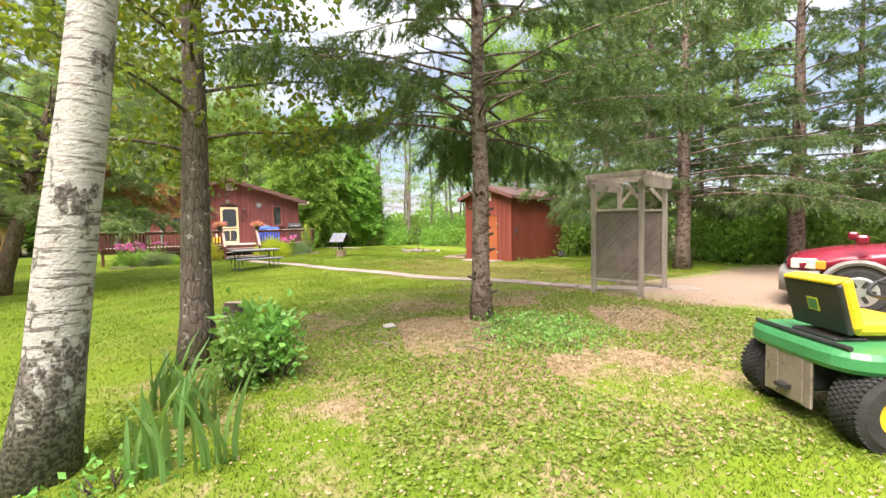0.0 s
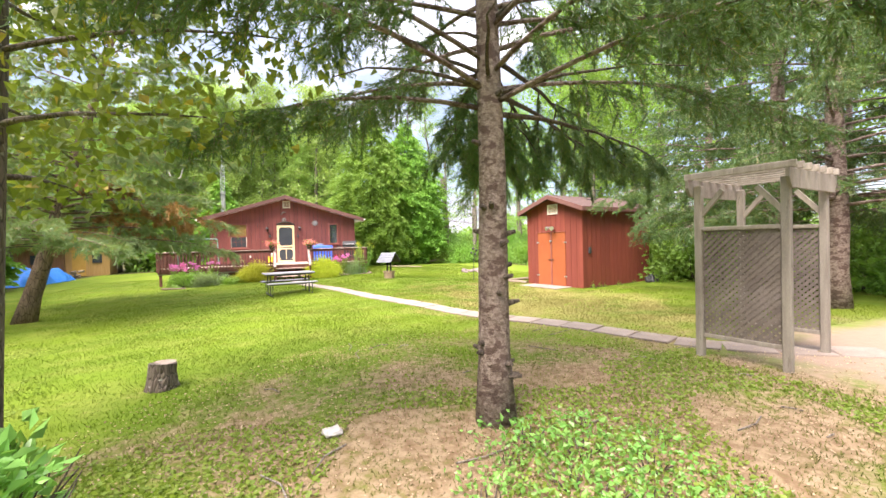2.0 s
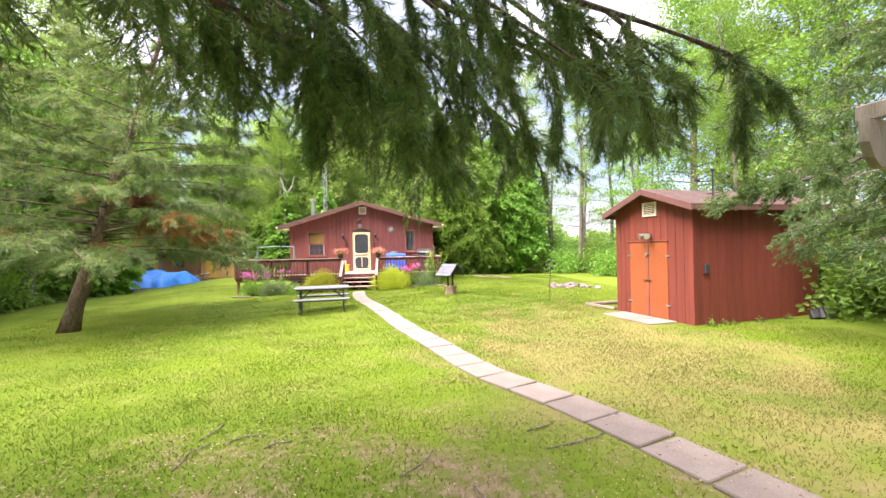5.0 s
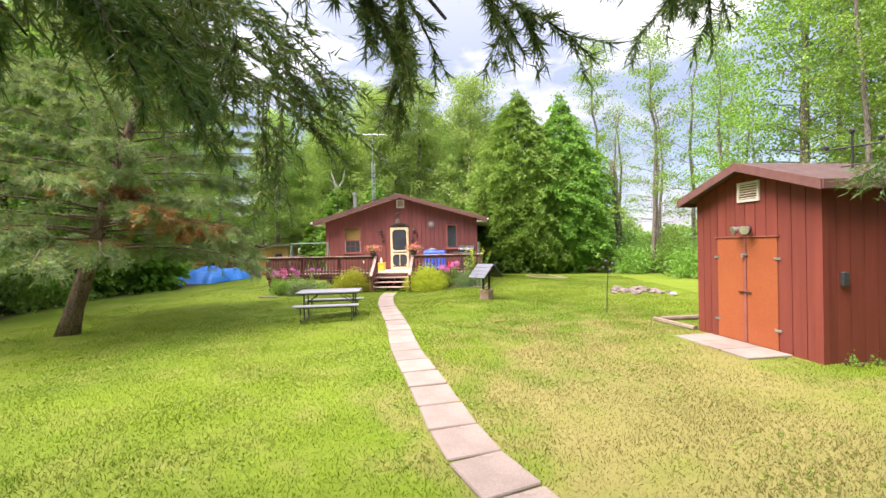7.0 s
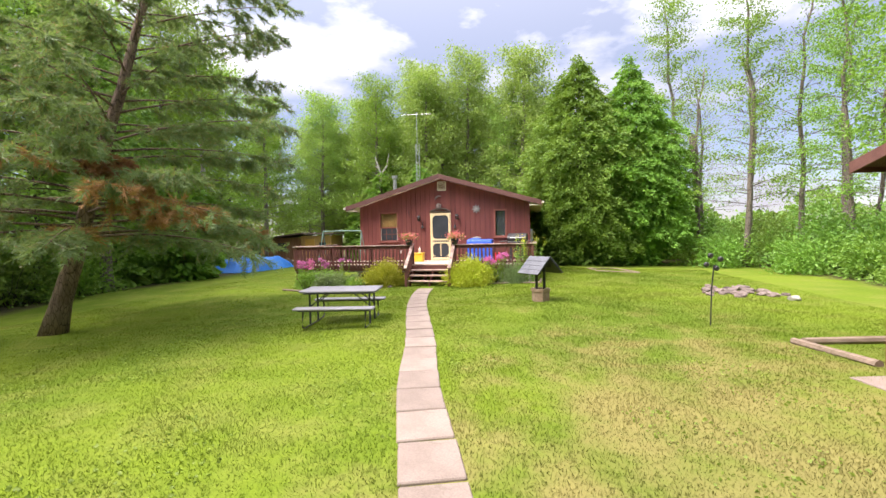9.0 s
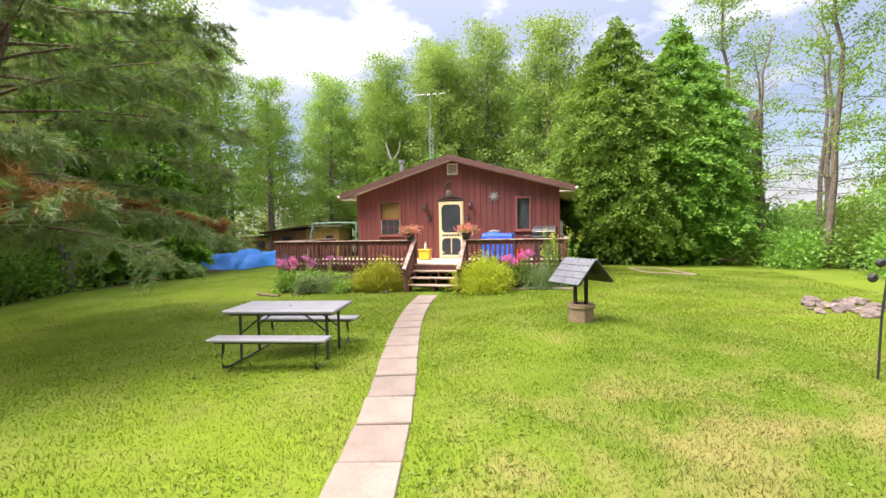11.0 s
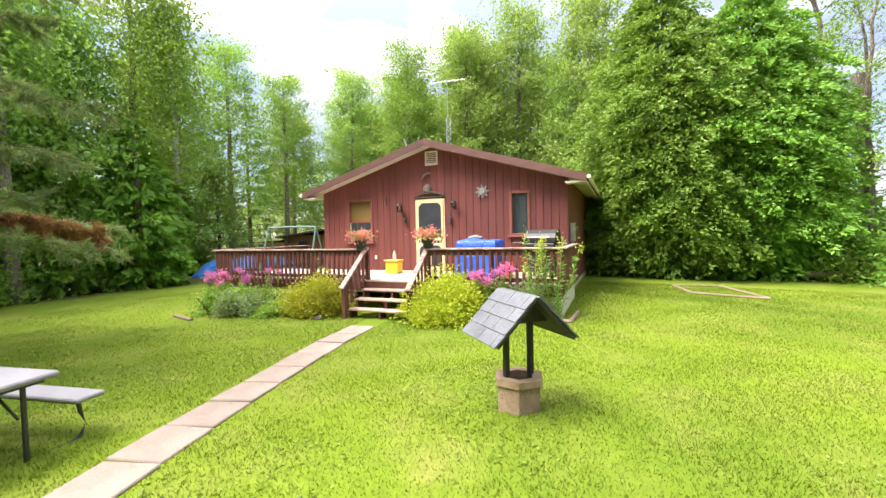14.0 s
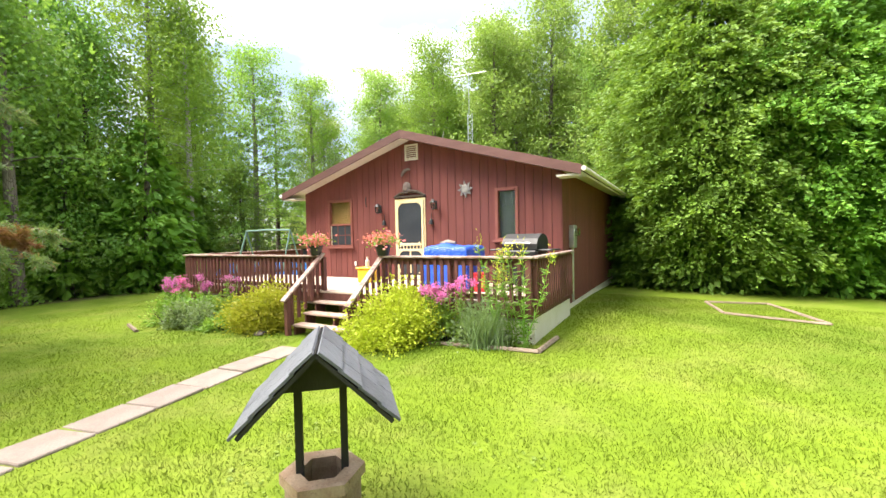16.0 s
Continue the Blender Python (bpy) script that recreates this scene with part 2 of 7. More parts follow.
SIDING = surface("red_stained_boards", (0.160, 0.042, 0.035), (0.195, 0.055, 0.045), 1.6, 0.72, 0.35, 50, stretch=(6, 6, 0.5), c3=(0.14, 0.042, 0.036), wear=0.58, vary=0.10)
SHED_RED = surface("shed_red_boards", (0.165, 0.031, 0.019), (0.195, 0.041, 0.024), 1.6, 0.7, 0.3, 50, stretch=(6, 6, 0.5), c3=(0.14, 0.034, 0.022), wear=0.6, vary=0.08)
SHED_DOOR = surface("rust_orange_plywood", (0.28, 0.070, 0.020), (0.31, 0.085, 0.027), 1.2, 0.65, 0.12, 40, c3=(0.25, 0.09, 0.045), wear=0.66, vary=0.03)
FASCIA = surface("brown_red_fascia", (0.115, 0.050, 0.043), (0.15, 0.068, 0.058), 2, 0.6, 0.2, 40, stretch=(0.5, 4, 4))
SOFFIT = surface("cream_soffit", (0.62, 0.57, 0.50), (0.70, 0.65, 0.58), 2, 0.6, 0.1)
SHINGLE = surface("brown_shingles", (0.065, 0.036, 0.030), (0.10, 0.058, 0.05), 5, 0.9, 0.6, 80)
CREAM = surface("cream_painted_wood", (0.74, 0.60, 0.33), (0.80, 0.66, 0.40), 3, 0.5, 0.1, 50)
WHITE = surface("white_vent_paint", (0.66, 0.62, 0.52), (0.72, 0.68, 0.60), 3, 0.6, 0.1, 50)
TRIM = surface("dark_red_trim", (0.22, 0.07, 0.05), (0.27, 0.09, 0.07), 3, 0.6, 0.2, 40)
DECK_RED = surface("weathered_red_rail", (0.10, 0.035, 0.028), (0.15, 0.055, 0.042), 4, 0.7, 0.4, 50, stretch=(2, 2, 1), c3=(0.34, 0.26, 0.22), wear=0.66)
RAIL_WORN = surface("worn_rail_top", (0.20, 0.09, 0.07), (0.42, 0.34, 0.29), 5, 0.75, 0.4, 50, stretch=(1, 3, 1), c3=(0.5, 0.45, 0.40), wear=0.6)
DECKBOARD = surface("worn_deck_boards", (0.44, 0.34, 0.27), (0.55, 0.45, 0.37), 4, 0.8, 0.4, 60, stretch=(0.6, 5, 1), c3=(0.22, 0.10, 0.08), wear=0.62)
STEP_WOOD = surface("worn_step_treads", (0.34, 0.22, 0.17), (0.50, 0.38, 0.31), 4, 0.8, 0.4, 60, stretch=(0.6, 5, 1), c3=(0.16, 0.07, 0.06), wear=0.58)
# near-black colour stands in for shade in board gaps, well and wheel arches
DARK = surface("recess_shade", (0.02, 0.018, 0.016), (0.03, 0.027, 0.024), 2, 0.9, 0)
SCREEN = surface("dark_screen_mesh", (0.030, 0.036, 0.045), (0.045, 0.052, 0.062), 2, 0.35, 0.05)
BLIND = surface("golden_blind", (0.30, 0.17, 0.04), (0.36, 0.21, 0.06), 3, 0.6, 0.1, stretch=(1, 1, 12))
GLASS = glass_material()
BLACK = surface("black_metal", (0.018, 0.018, 0.019), (0.03, 0.03, 0.03), 8, 0.45, 0.1)
BLACK_WOOD = surface("black_stained_wood", (0.020, 0.020, 0.020), (0.034, 0.033, 0.032), 5, 0.7, 0.3, stretch=(1, 1, 0.3))
SLATE = surface("grey_slates", (0.085, 0.092, 0.108), (0.13, 0.138, 0.158), 6, 0.5, 0.6, 35, c3=(0.07, 0.07, 0.08), wear=0.62)
CONCRETE = surface("pinkish_concrete_slabs", (0.205, 0.162, 0.135), (0.255, 0.207, 0.175), 2.5, 0.9, 0.5, 70, c3=(0.17, 0.135, 0.105), wear=0.6)
WELL_STONE = surface("brown_concrete", (0.27, 0.175, 0.11), (0.38, 0.28, 0.195), 7, 0.9, 0.6, 60, c3=(0.12, 0.07, 0.045), wear=0.58)
PLASTIC = surface("grey_table_plastic", (0.185, 0.185, 0.208), (0.215, 0.213, 0.24), 4, 0.5, 0.15, 120)
GREY_STEEL = surface("dark_grey_steel", (0.045, 0.05, 0.055), (0.06, 0.065, 0.07), 8, 0.45, 0.1, metal=0.3)
STEEL = surface("galvanised_steel", (0.45, 0.46, 0.48), (0.58, 0.59, 0.6), 8, 0.35, 0.1, metal=0.8)
PEWTER = surface("tarnished_pewter", (0.22, 0.21, 0.20), (0.32, 0.31, 0.30), 9, 0.6, 0.4, metal=0.4)
GREYWOOD = surface("weathered_grey_wood", (0.24, 0.205, 0.17), (0.33, 0.29, 0.245), 3, 0.85, 0.5, 50, stretch=(4, 4, 0.5), c3=(0.17, 0.15, 0.11), wear=0.6)
LATTICE = surface("grey_lattice_wood", (0.145, 0.115, 0.098), (0.20, 0.165, 0.145), 3, 0.85, 0.4, 50)
TARP = tarp_material("blue_tarpaulin", (0.035, 0.20, 0.62))
BLUE_CLOTH = tarp_material("blue_cover", (0.025, 0.10, 0.55))
YELLOW = surface("yellow_plastic", (0.78, 0.50, 0.03), (0.82, 0.55, 0.05), 3, 0.4, 0.05)
RED_PLASTIC = surface("red_plastic", (0.6, 0.03, 0.04), (0.65, 0.04, 0.05), 3, 0.4, 0.05)
OLDWOOD = surface("brown_board_wall", (0.20, 0.10, 0.045), (0.27, 0.14, 0.065), 2, 0.8, 0.3, stretch=(6, 6, 0.5))
NEWWOOD = surface("golden_board_wall", (0.50, 0.29, 0.09), (0.58, 0.35, 0.13), 2, 0.7, 0.3, stretch=(6, 6, 0.5))
GREENPIPE = surface("green_painted_pipe", (0.10, 0.19, 0.16), (0.13, 0.23, 0.19), 5, 0.5, 0.1)
ROCK = surface("field_stone", (0.11, 0.083, 0.075), (0.20, 0.16, 0.14), 5, 0.9, 0.8, 30, c3=(0.2, 0.15, 0.13), wear=0.6, vary=0.3)
WHITEROCK = surface("white_stone", (0.38, 0.36, 0.33), (0.48, 0.46, 0.43), 6, 0.9, 0.6, 30)
TIMBER = surface("old_landscape_timber", (0.17, 0.125, 0.09), (0.26, 0.20, 0.15), 4, 0.9, 0.6, 40, stretch=(0.5, 4, 4))
STUMPTOP = surface("cut_wood_grey", (0.20, 0.15, 0.12), (0.28, 0.22, 0.18), 8, 0.9, 0.5, 40)
BARK_GREY = bark("grey_poplar_bark", (0.105, 0.080, 0.062), (0.16, 0.125, 0.10), (0.035, 0.026, 0.02), 22, lichen=(0.30, 0.28, 0.25))
BARK_SPRUCE = spruce_material()
BARK_PINE = bark("pine_bark", (0.15, 0.10, 0.07), (0.25, 0.175, 0.125), (0.05, 0.032, 0.024), 18)
BARK_DARK = bark("dark_twig_bark", (0.075, 0.055, 0.042), (0.11, 0.085, 0.065), (0.03, 0.022, 0.018), 18)
BARK_FOREST = bark("forest_bark", (0.16, 0.13, 0.105), (0.25, 0.215, 0.18), (0.07, 0.055, 0.045), 14)
BIRCH_NEAR = birch_material("old_birch_bark", 0.135)
BIRCH_FAR = birch_material("white_birch_bark", -0.03)
L_LAWN, L_GRASS = ground_material(), grass_material()
L_BROAD = leafy("poplar_leaves", (0.147, 0.285, 0.043), (0.293, 0.470, 0.068), 0.45, 0.5)
L_POPLAR = leafy("pale_poplar_leaves", (0.22, 0.35, 0.070), (0.37, 0.50, 0.115), 0.5, 0.45)
L_YELLOWGREEN = leafy("yellow_green_leaves", (0.120, 0.180, 0.022), (0.240, 0.300, 0.036), 0.45, 0.45, c3=(0.420, 0.324, 0.036), amount=0.93)
L_DARK = leafy("understorey_leaves", (0.115, 0.240, 0.045), (0.260, 0.440, 0.080), 0.5, 0.5)
L_CEDAR = leafy("cedar_sprays", (0.100, 0.245, 0.026), (0.235, 0.440, 0.050), 0.6, 0.32)
L_SPRUCE = leafy("spruce_needles", (0.048, 0.112, 0.034), (0.105, 0.195, 0.056), 0.5, 0.25, c3=(0.215, 0.235, 0.052), amount=0.90)
L_PINE = leafy("pine_needles", (0.140, 0.246, 0.106), (0.270, 0.398, 0.166), 0.5, 0.42, c3=(0.470, 0.282, 0.140), amount=0.93)
L_BROWN = leafy("dead_brown_needles", (0.26, 0.10, 0.040), (0.36, 0.16, 0.07), 0.7, 0.2)
L_SPIREA = leafy("golden_spirea_leaves", (0.34, 0.38, 0.015), (0.56, 0.55, 0.04), 0.5, 0.45)
L_HERB = leafy("bed_leaves", (0.134, 0.270, 0.037), (0.256, 0.420, 0.067), 0.5, 0.4)
L_GREYHERB = leafy("grey_green_leaves", (0.168, 0.240, 0.108), (0.264, 0.348, 0.168), 0.6, 0.35)
L_CLOVER = leafy("clover_leaves", (0.15, 0.26, 0.03), (0.25, 0.37, 0.05), 0.6, 0.4)
L_IRIS = leafy("iris_blades", (0.10, 0.22, 0.05), (0.19, 0.33, 0.10), 0.4, 0.35)
L_HOSTA = leafy("broad_bed_leaves", (0.133, 0.322, 0.066), (0.265, 0.511, 0.113), 0.35, 0.35)
L_PINK = leafy("pink_phlox_petals", (0.62, 0.09, 0.42), (0.75, 0.20, 0.55), 0.6, 0.3)
L_ROSE = leafy("pink_red_petals", (0.62, 0.08, 0.14), (0.80, 0.28, 0.32), 0.6, 0.3)
L_GOLD = leafy("goldenrod_flowers", (0.52, 0.50, 0.03), (0.66, 0.62, 0.06), 0.6, 0.3)
L_LITTER = leafy("fallen_leaves", (0.30, 0.20, 0.12), (0.48, 0.37, 0.24), 0.8, 0.1)

# ---- building helpers ----


class Shape:
    """Collects boxes, tubes and leaves into one mesh."""

    def __init__(self):
        self.v, self.f, self.n = [], [], 0

    def add(self, verts, faces):
        verts = np.asarray(verts, dtype=float)
        self.v.append(verts)
        self.f.append((np.asarray(faces, dtype=np.int64) + self.n) if not isinstance(faces, list) else [tuple(i + self.n for i in f) for f in faces])
        self.n += len(verts)
        return self

    def box(self, x0, x1, y0, y1, z0, z1, m=None, bevel=0.0):
        b = min(bevel, (x1 - x0) * 0.3, (y1 - y0) * 0.3, (z1 - z0) * 0.3)
        if b <= 0:
            vs = [(x, y, z) for z in (z0, z1) for x, y in ((x0, y0), (x1, y0), (x1, y1), (x0, y1))]
            fs = [(3, 2, 1, 0), (4, 5, 6, 7), (0, 1, 5, 4), (1, 2, 6, 5), (2, 3, 7, 6), (3, 0, 4, 7)]
        else:
            def ring(i, z):
                return [(x0 + i, y0 + b, z), (x0 + b, y0 + i, z), (x1 - b, y0 + i, z), (x1 - i, y0 + b, z), (x1 - i, y1 - b, z), (x1 - b, y1 - i, z), (x0 + b, y1 - i, z), (x0 + i, y1 - b, z)]
            vs = ring(b * 0.8, z0) + ring(0, z0 + b) + ring(0, z1 - b) + ring(b * 0.8, z1)
            fs = [tuple(range(7, -1, -1)), tuple(range(24, 32))]
            fs += [(r * 8 + i, r * 8 + (i + 1) % 8, r * 8 + 8 + (i + 1) % 8, r * 8 + 8 + i) for r in range(3) for i in range(8)]
        if m is not None:
            vs = [m @ Vector(p) for p in vs]
        return self.add(vs, fs)

    def prism(self, outline, y0, y1, m=None):
        """An outline of (x, z), anticlockwise seen from -y, drawn from y0 to y1."""
        k = len(outline)
        vs = [(x, y0, z) for x, z in outline] + [(x, y1, z) for x, z in outline]
        fs = [tuple(range(k)), tuple(range(2 * k - 1, k - 1, -1))] + [(i, i + k, (i + 1) % k + k, (i + 1) % k) for i in range(k)]
        if m is not None:
            vs = [m @ Vector(p) for p in vs]
        return self.add(vs, fs)

    def tube(self, pts, radii, sides=8, rough=0.0, caps=True):
        pts = np.asarray(pts, dtype=float)
        k = len(pts)
        radii = np.broadcast_to(np.asarray(radii, dtype=float), (k,))
        d = np.gradient(pts, axis=0)
        d /= np.linalg.norm(d, axis=1)[:, None] + 1e-9
        ref = np.array((0.0, 0.0, 1.0)) if abs(d[:, 2]).mean() < 0.8 else np.array((1.0, 0.0, 0.0))
        u = np.cross(d, ref)
        u /= np.linalg.norm(u, axis=1)[:, None] + 1e-9
        w = np.cross(d, u)
        a = np.arange(sides) * (2 * math.pi / sides)
        rr = radii[:, None] * (1 + rough * np.random.uniform(-1, 1, (k, sides)))
        vs = pts[:, None, :] + rr[..., None] * (np.cos(a)[None, :, None] * u[:, None, :] + np.sin(a)[None, :, None] * w[:, None, :])
        fs = []
        for r in range(k - 1):
            for i in range(sides):
                j = (i + 1) % sides
                fs.append((r * sides + i, (r + 1) * sides + i, (r + 1) * sides + j, r * sides + j))
        if caps:
            fs.append(tuple(range(sides)))
            fs.append(tuple(range(k * sides - 1, (k - 1) * sides - 1, -1)))
        return self.add(vs.reshape(-1, 3), fs)

    def leaves(self, c, d, length, width, fold=0.25):
        """Folded diamond leaves at places c along directions d."""
        c, d = np.asarray(c, dtype=float), np.asarray(d, dtype=float)
        k = len(c)
        if not k:
            return self
        d = d / (np.linalg.norm(d, axis=1)[:, None] + 1e-9)
        r = np.random.normal(size=(k, 3))
        s = np.cross(d, r)
        s /= np.linalg.norm(s, axis=1)[:, None] + 1e-9
        up = np.cross(s, d)
        length = np.broadcast_to(length, (k,))[:, None]
        width = np.broadcast_to(width, (k,))[:, None]
        mid = c + d * length * 0.45
        vs = np.stack((c, mid + s * width * 0.5 + up * width * fold, c + d * length, mid - s * width * 0.5 + up * width * fold), axis=1).reshape(-1, 3)
        return self.add(vs, np.arange(k * 4).reshape(k, 4))

    def blades(self, c, d, length, width):
        """Thin three-cornered blades: needles and grass."""
        c, d = np.asarray(c, dtype=float), np.asarray(d, dtype=float)
        k = len(c)
        s = np.cross(d, np.random.normal(size=(k, 3)))
        s /= np.linalg.norm(s, axis=1)[:, None] + 1e-9
        length = np.broadcast_to(length, (k,))[:, None]
        width = np.broadcast_to(width, (k,))[:, None]
        vs = np.stack((c - s * width * 0.5, c + s * width * 0.5, c + d * length), axis=1).reshape(-1, 3)
        return self.add(vs, np.arange(k * 3).reshape(k, 3))

    def mesh(self, name, material, smooth=False):
        me = bpy.data.meshes.new(name)
        vs = np.concatenate(self.v)
        starts, loops, at = [], [], 0
        for f in self.f:
            if isinstance(f, list):
                for face in f:
                    starts.append(np.array([at]))
                    loops.append(np.array(face))
                    at += len(face)
            else:
                k, w = f.shape
                starts.append(at + np.arange(k) * w)
                loops.append(f.reshape(-1))
                at += k * w
        starts, loops = np.concatenate(starts), np.concatenate(loops)
        me.vertices.add(len(vs))
        me.vertices.foreach_set("co", vs.reshape(-1))
        me.loops.add(len(loops))
        me.loops.foreach_set("vertex_index", loops.astype(np.int32))
        me.polygons.add(len(starts))
        me.polygons.foreach_set("loop_start", starts.astype(np.int32))
        me.polygons.foreach_set("use_smooth", np.full(len(starts), smooth, dtype=bool))
        me.materials.append(material)
        me.update(calc_edges=True)
        return me


def part(name, shape, material, parent=None, label="", smooth=False):
    me = shape if isinstance(shape, bpy.types.Mesh) else shape.mesh(name, material, smooth)
    ob = new(name, me)
    if parent is not None:
        ob.parent = parent
    return tagged(ob, label)


def thing(name, label, category, m=None, group="", kind=""):
    ob = new(name)
    ob.empty_display_size = 0.1
    if m is not None:
        ob.matrix_world = m
    return tagged(ob, label, category, group, kind)


def height(x, y):
    """Height of the ground."""
    x, y = np.asarray(x, dtype=float), np.asarray(y, dtype=float)
    z = 0.10 + 0 * x
    z = z - (0.03 * np.clip(6.0 - x, 0, 7) + 0.05 * np.clip(-1.0 - x, 0, 9)) * (1 - 0.6 * np.clip((y - 17.5) / 4, 0, 1))
    z = z + 0.04 * np.exp(-(((x - 6.6) / 2.0) ** 2 + ((y - 3.9) / 1.8) ** 2))
    z = z + 0.17 * np.exp(-(((x - 10.5) / 3.0) ** 2 + ((y - 26.5) / 4.5) ** 2))
    z = z + 0.10 * np.exp(-(((x - 9.8) / 1.5) ** 2 + ((y - 18.5) / 1.8) ** 2))
    near = np.exp(-(((x - 6) / 14) ** 2 + ((y - 14) / 18) ** 2))
    z = z + near * (0.018 * np.sin(x * 1.3 + 0.7 * y) + 0.015 * np.sin(y * 1.1 - x * 0.6))
    return z


def hz(x, y):
    return float(height(x, y))

# ---- ground and path ----


def build_ground():
    xs = np.concatenate((np.linspace(-900, -60, 8), np.linspace(-40, -14, 14), np.arange(-12, 24, 0.3), np.linspace(25, 60, 16), np.linspace(90, 900, 8)))
    ys = np.concatenate((np.linspace(-900, -60, 8), np.linspace(-40, -8, 14), np.arange(-6, 42, 0.3), np.linspace(43, 80, 16), np.linspace(110, 900, 8)))
    gx, gy = np.meshgrid(xs, ys)
    z = height(gx, gy)
    vs = np.stack((gx, gy, z), axis=-1).reshape(-1, 3)
    nx, ny = len(xs), len(ys)
    i = (np.arange(ny - 1)[:, None] * nx + np.arange(nx - 1)[None, :]).reshape(-1)
    s = Shape().add(vs, np.stack((i, i + 1, i + nx + 1, i + nx), axis=1))
    tagged(part("ground", s, L_LAWN, smooth=True), "lawn with dry patches, needle litter and a sandy driveway", "ground", kind="structure")


# the middle line of the slab path, from the driveway to the steps
PATH_LINE = [(12.6, 3.9), (11.2, 5.05), (10.72, 6.0), (10.42, 6.9), (9.95, 8.0), (9.32, 9.1), (8.76, 10.85), (8.3, 12.15), (7.94, 13.4), (7.66, 14.65), (7.0, 16.8), (6.45, 18.7), (6.1, 20.4), (5.95, 21.75), (5.9, 22.2)]


def path_points(step):
    pts = np.array(PATH_LINE)
    for _ in range(3):
        q, r = pts[:-1] * 0.75 + pts[1:] * 0.25, pts[:-1] * 0.25 + pts[1:] * 0.75
        pts = np.concatenate((pts[:1], np.stack((q, r), axis=1).reshape(-1, 2), pts[-1:]))
    seg = np.concatenate(([0], np.cumsum(np.linalg.norm(np.diff(pts, axis=0), axis=1))))
    s = np.arange(0, seg[-1], step)
    return np.stack((np.interp(s, seg, pts[:, 0]), np.interp(s, seg, pts[:, 1])), axis=1)


def build_path():
    path = thing("slab_path", "pale pinkish concrete slab path across the lawn", "path", kind="structure")
    rng = random.Random(4)
    pts = path_points(0.62)
    for a, b in zip(pts[:-1], pts[1:]):
        c = (a + b) / 2
        ang = math.degrees(math.atan2(b[1] - a[1], b[0] - a[0]))
        z = hz(c[0], c[1])
        s = Shape().box(-0.296, 0.296, -0.255, 0.255, -0.05, 0.020, bevel=0.012)
        ob = part("slab", s, CONCRETE, path)
        slope = math.degrees(math.atan2(hz(b[0], b[1]) - hz(a[0], a[1]), 0.62))
        ob.matrix_world = pose(c[0], c[1], z + rng.uniform(-0.004, 0.008), rng.uniform(-1, 1), -slope + rng.uniform(-1, 1), ang + rng.uniform(-2, 2))


# ---- house ----
HX0, HX1, HY, HDEEP = 1.99, 9.41, 25.57, 9.0
HPEAK = (HX0 + HX1) / 2
WALL_H, GABLE_Z, DECK_Z = 3.20, 4.30, 0.83
SLOPE = (GABLE_Z - WALL_H) / (HPEAK - HX0)


def roof_z(x):
    return GABLE_Z - SLOPE * abs(x - HPEAK)


# openings in the front wall: x0, x1, z0, z1
DOOR = (5.22, 6.12, DECK_Z, 2.86)
WIN_L = (2.94, 3.74, 1.70, 2.92)
WIN_R = (8.00, 8.44, 1.82, 2.90)


def front_columns(x0, x1, z0, openings):
    """The vertical stretches of wall between x0 and x1, clear of the openings."""
    hole = [o for o in openings if o[0] < (x0 + x1) / 2 < o[1]]
    if not hole:
        return [(z0, None)]
    return [(a, b) for a, b in ((z0, hole[0][2]), (hole[0][3], None)) if b is None or b - a > 0.02]


def wall_edges(x0, x1, pitch, openings):
    cuts = sorted({x0, x1, *[v for o in openings for v in o[:2]]})
    edges = []
    for a, b in zip(cuts[:-1], cuts[1:]):
        k = max(1, round((b - a) / pitch))
        edges += [(a + (b - a) * i / k, a + (b - a) * (i + 1) / k) for i in range(k)]
    return edges


def board_shape(x0, x1, z0, z1, top, y0, y1, gap):
    a, b = x0 + gap / 2, x1 - gap / 2
    if z1 is not None:
        out = [(a, z0), (b, z0), (b, z1), (a, z1)]
    elif a < HPEAK < b and top is roof_z:
        out = [(a, z0), (b, z0), (b, top(b)), (HPEAK, top(HPEAK)), (a, top(a))]
    else:
        out = [(a, z0), (b, z0), (b, top(b)), (a, top(a))]
    return Shape().prism(out, y0, y1)


def double_slope(x0, xp, x1, ze, zp, t):
    """A gable roof's cross section with thickness t."""
    return [(x0, ze), (xp, zp), (x1, ze), (x1, ze + t), (xp, zp + t), (x0, ze + t)]


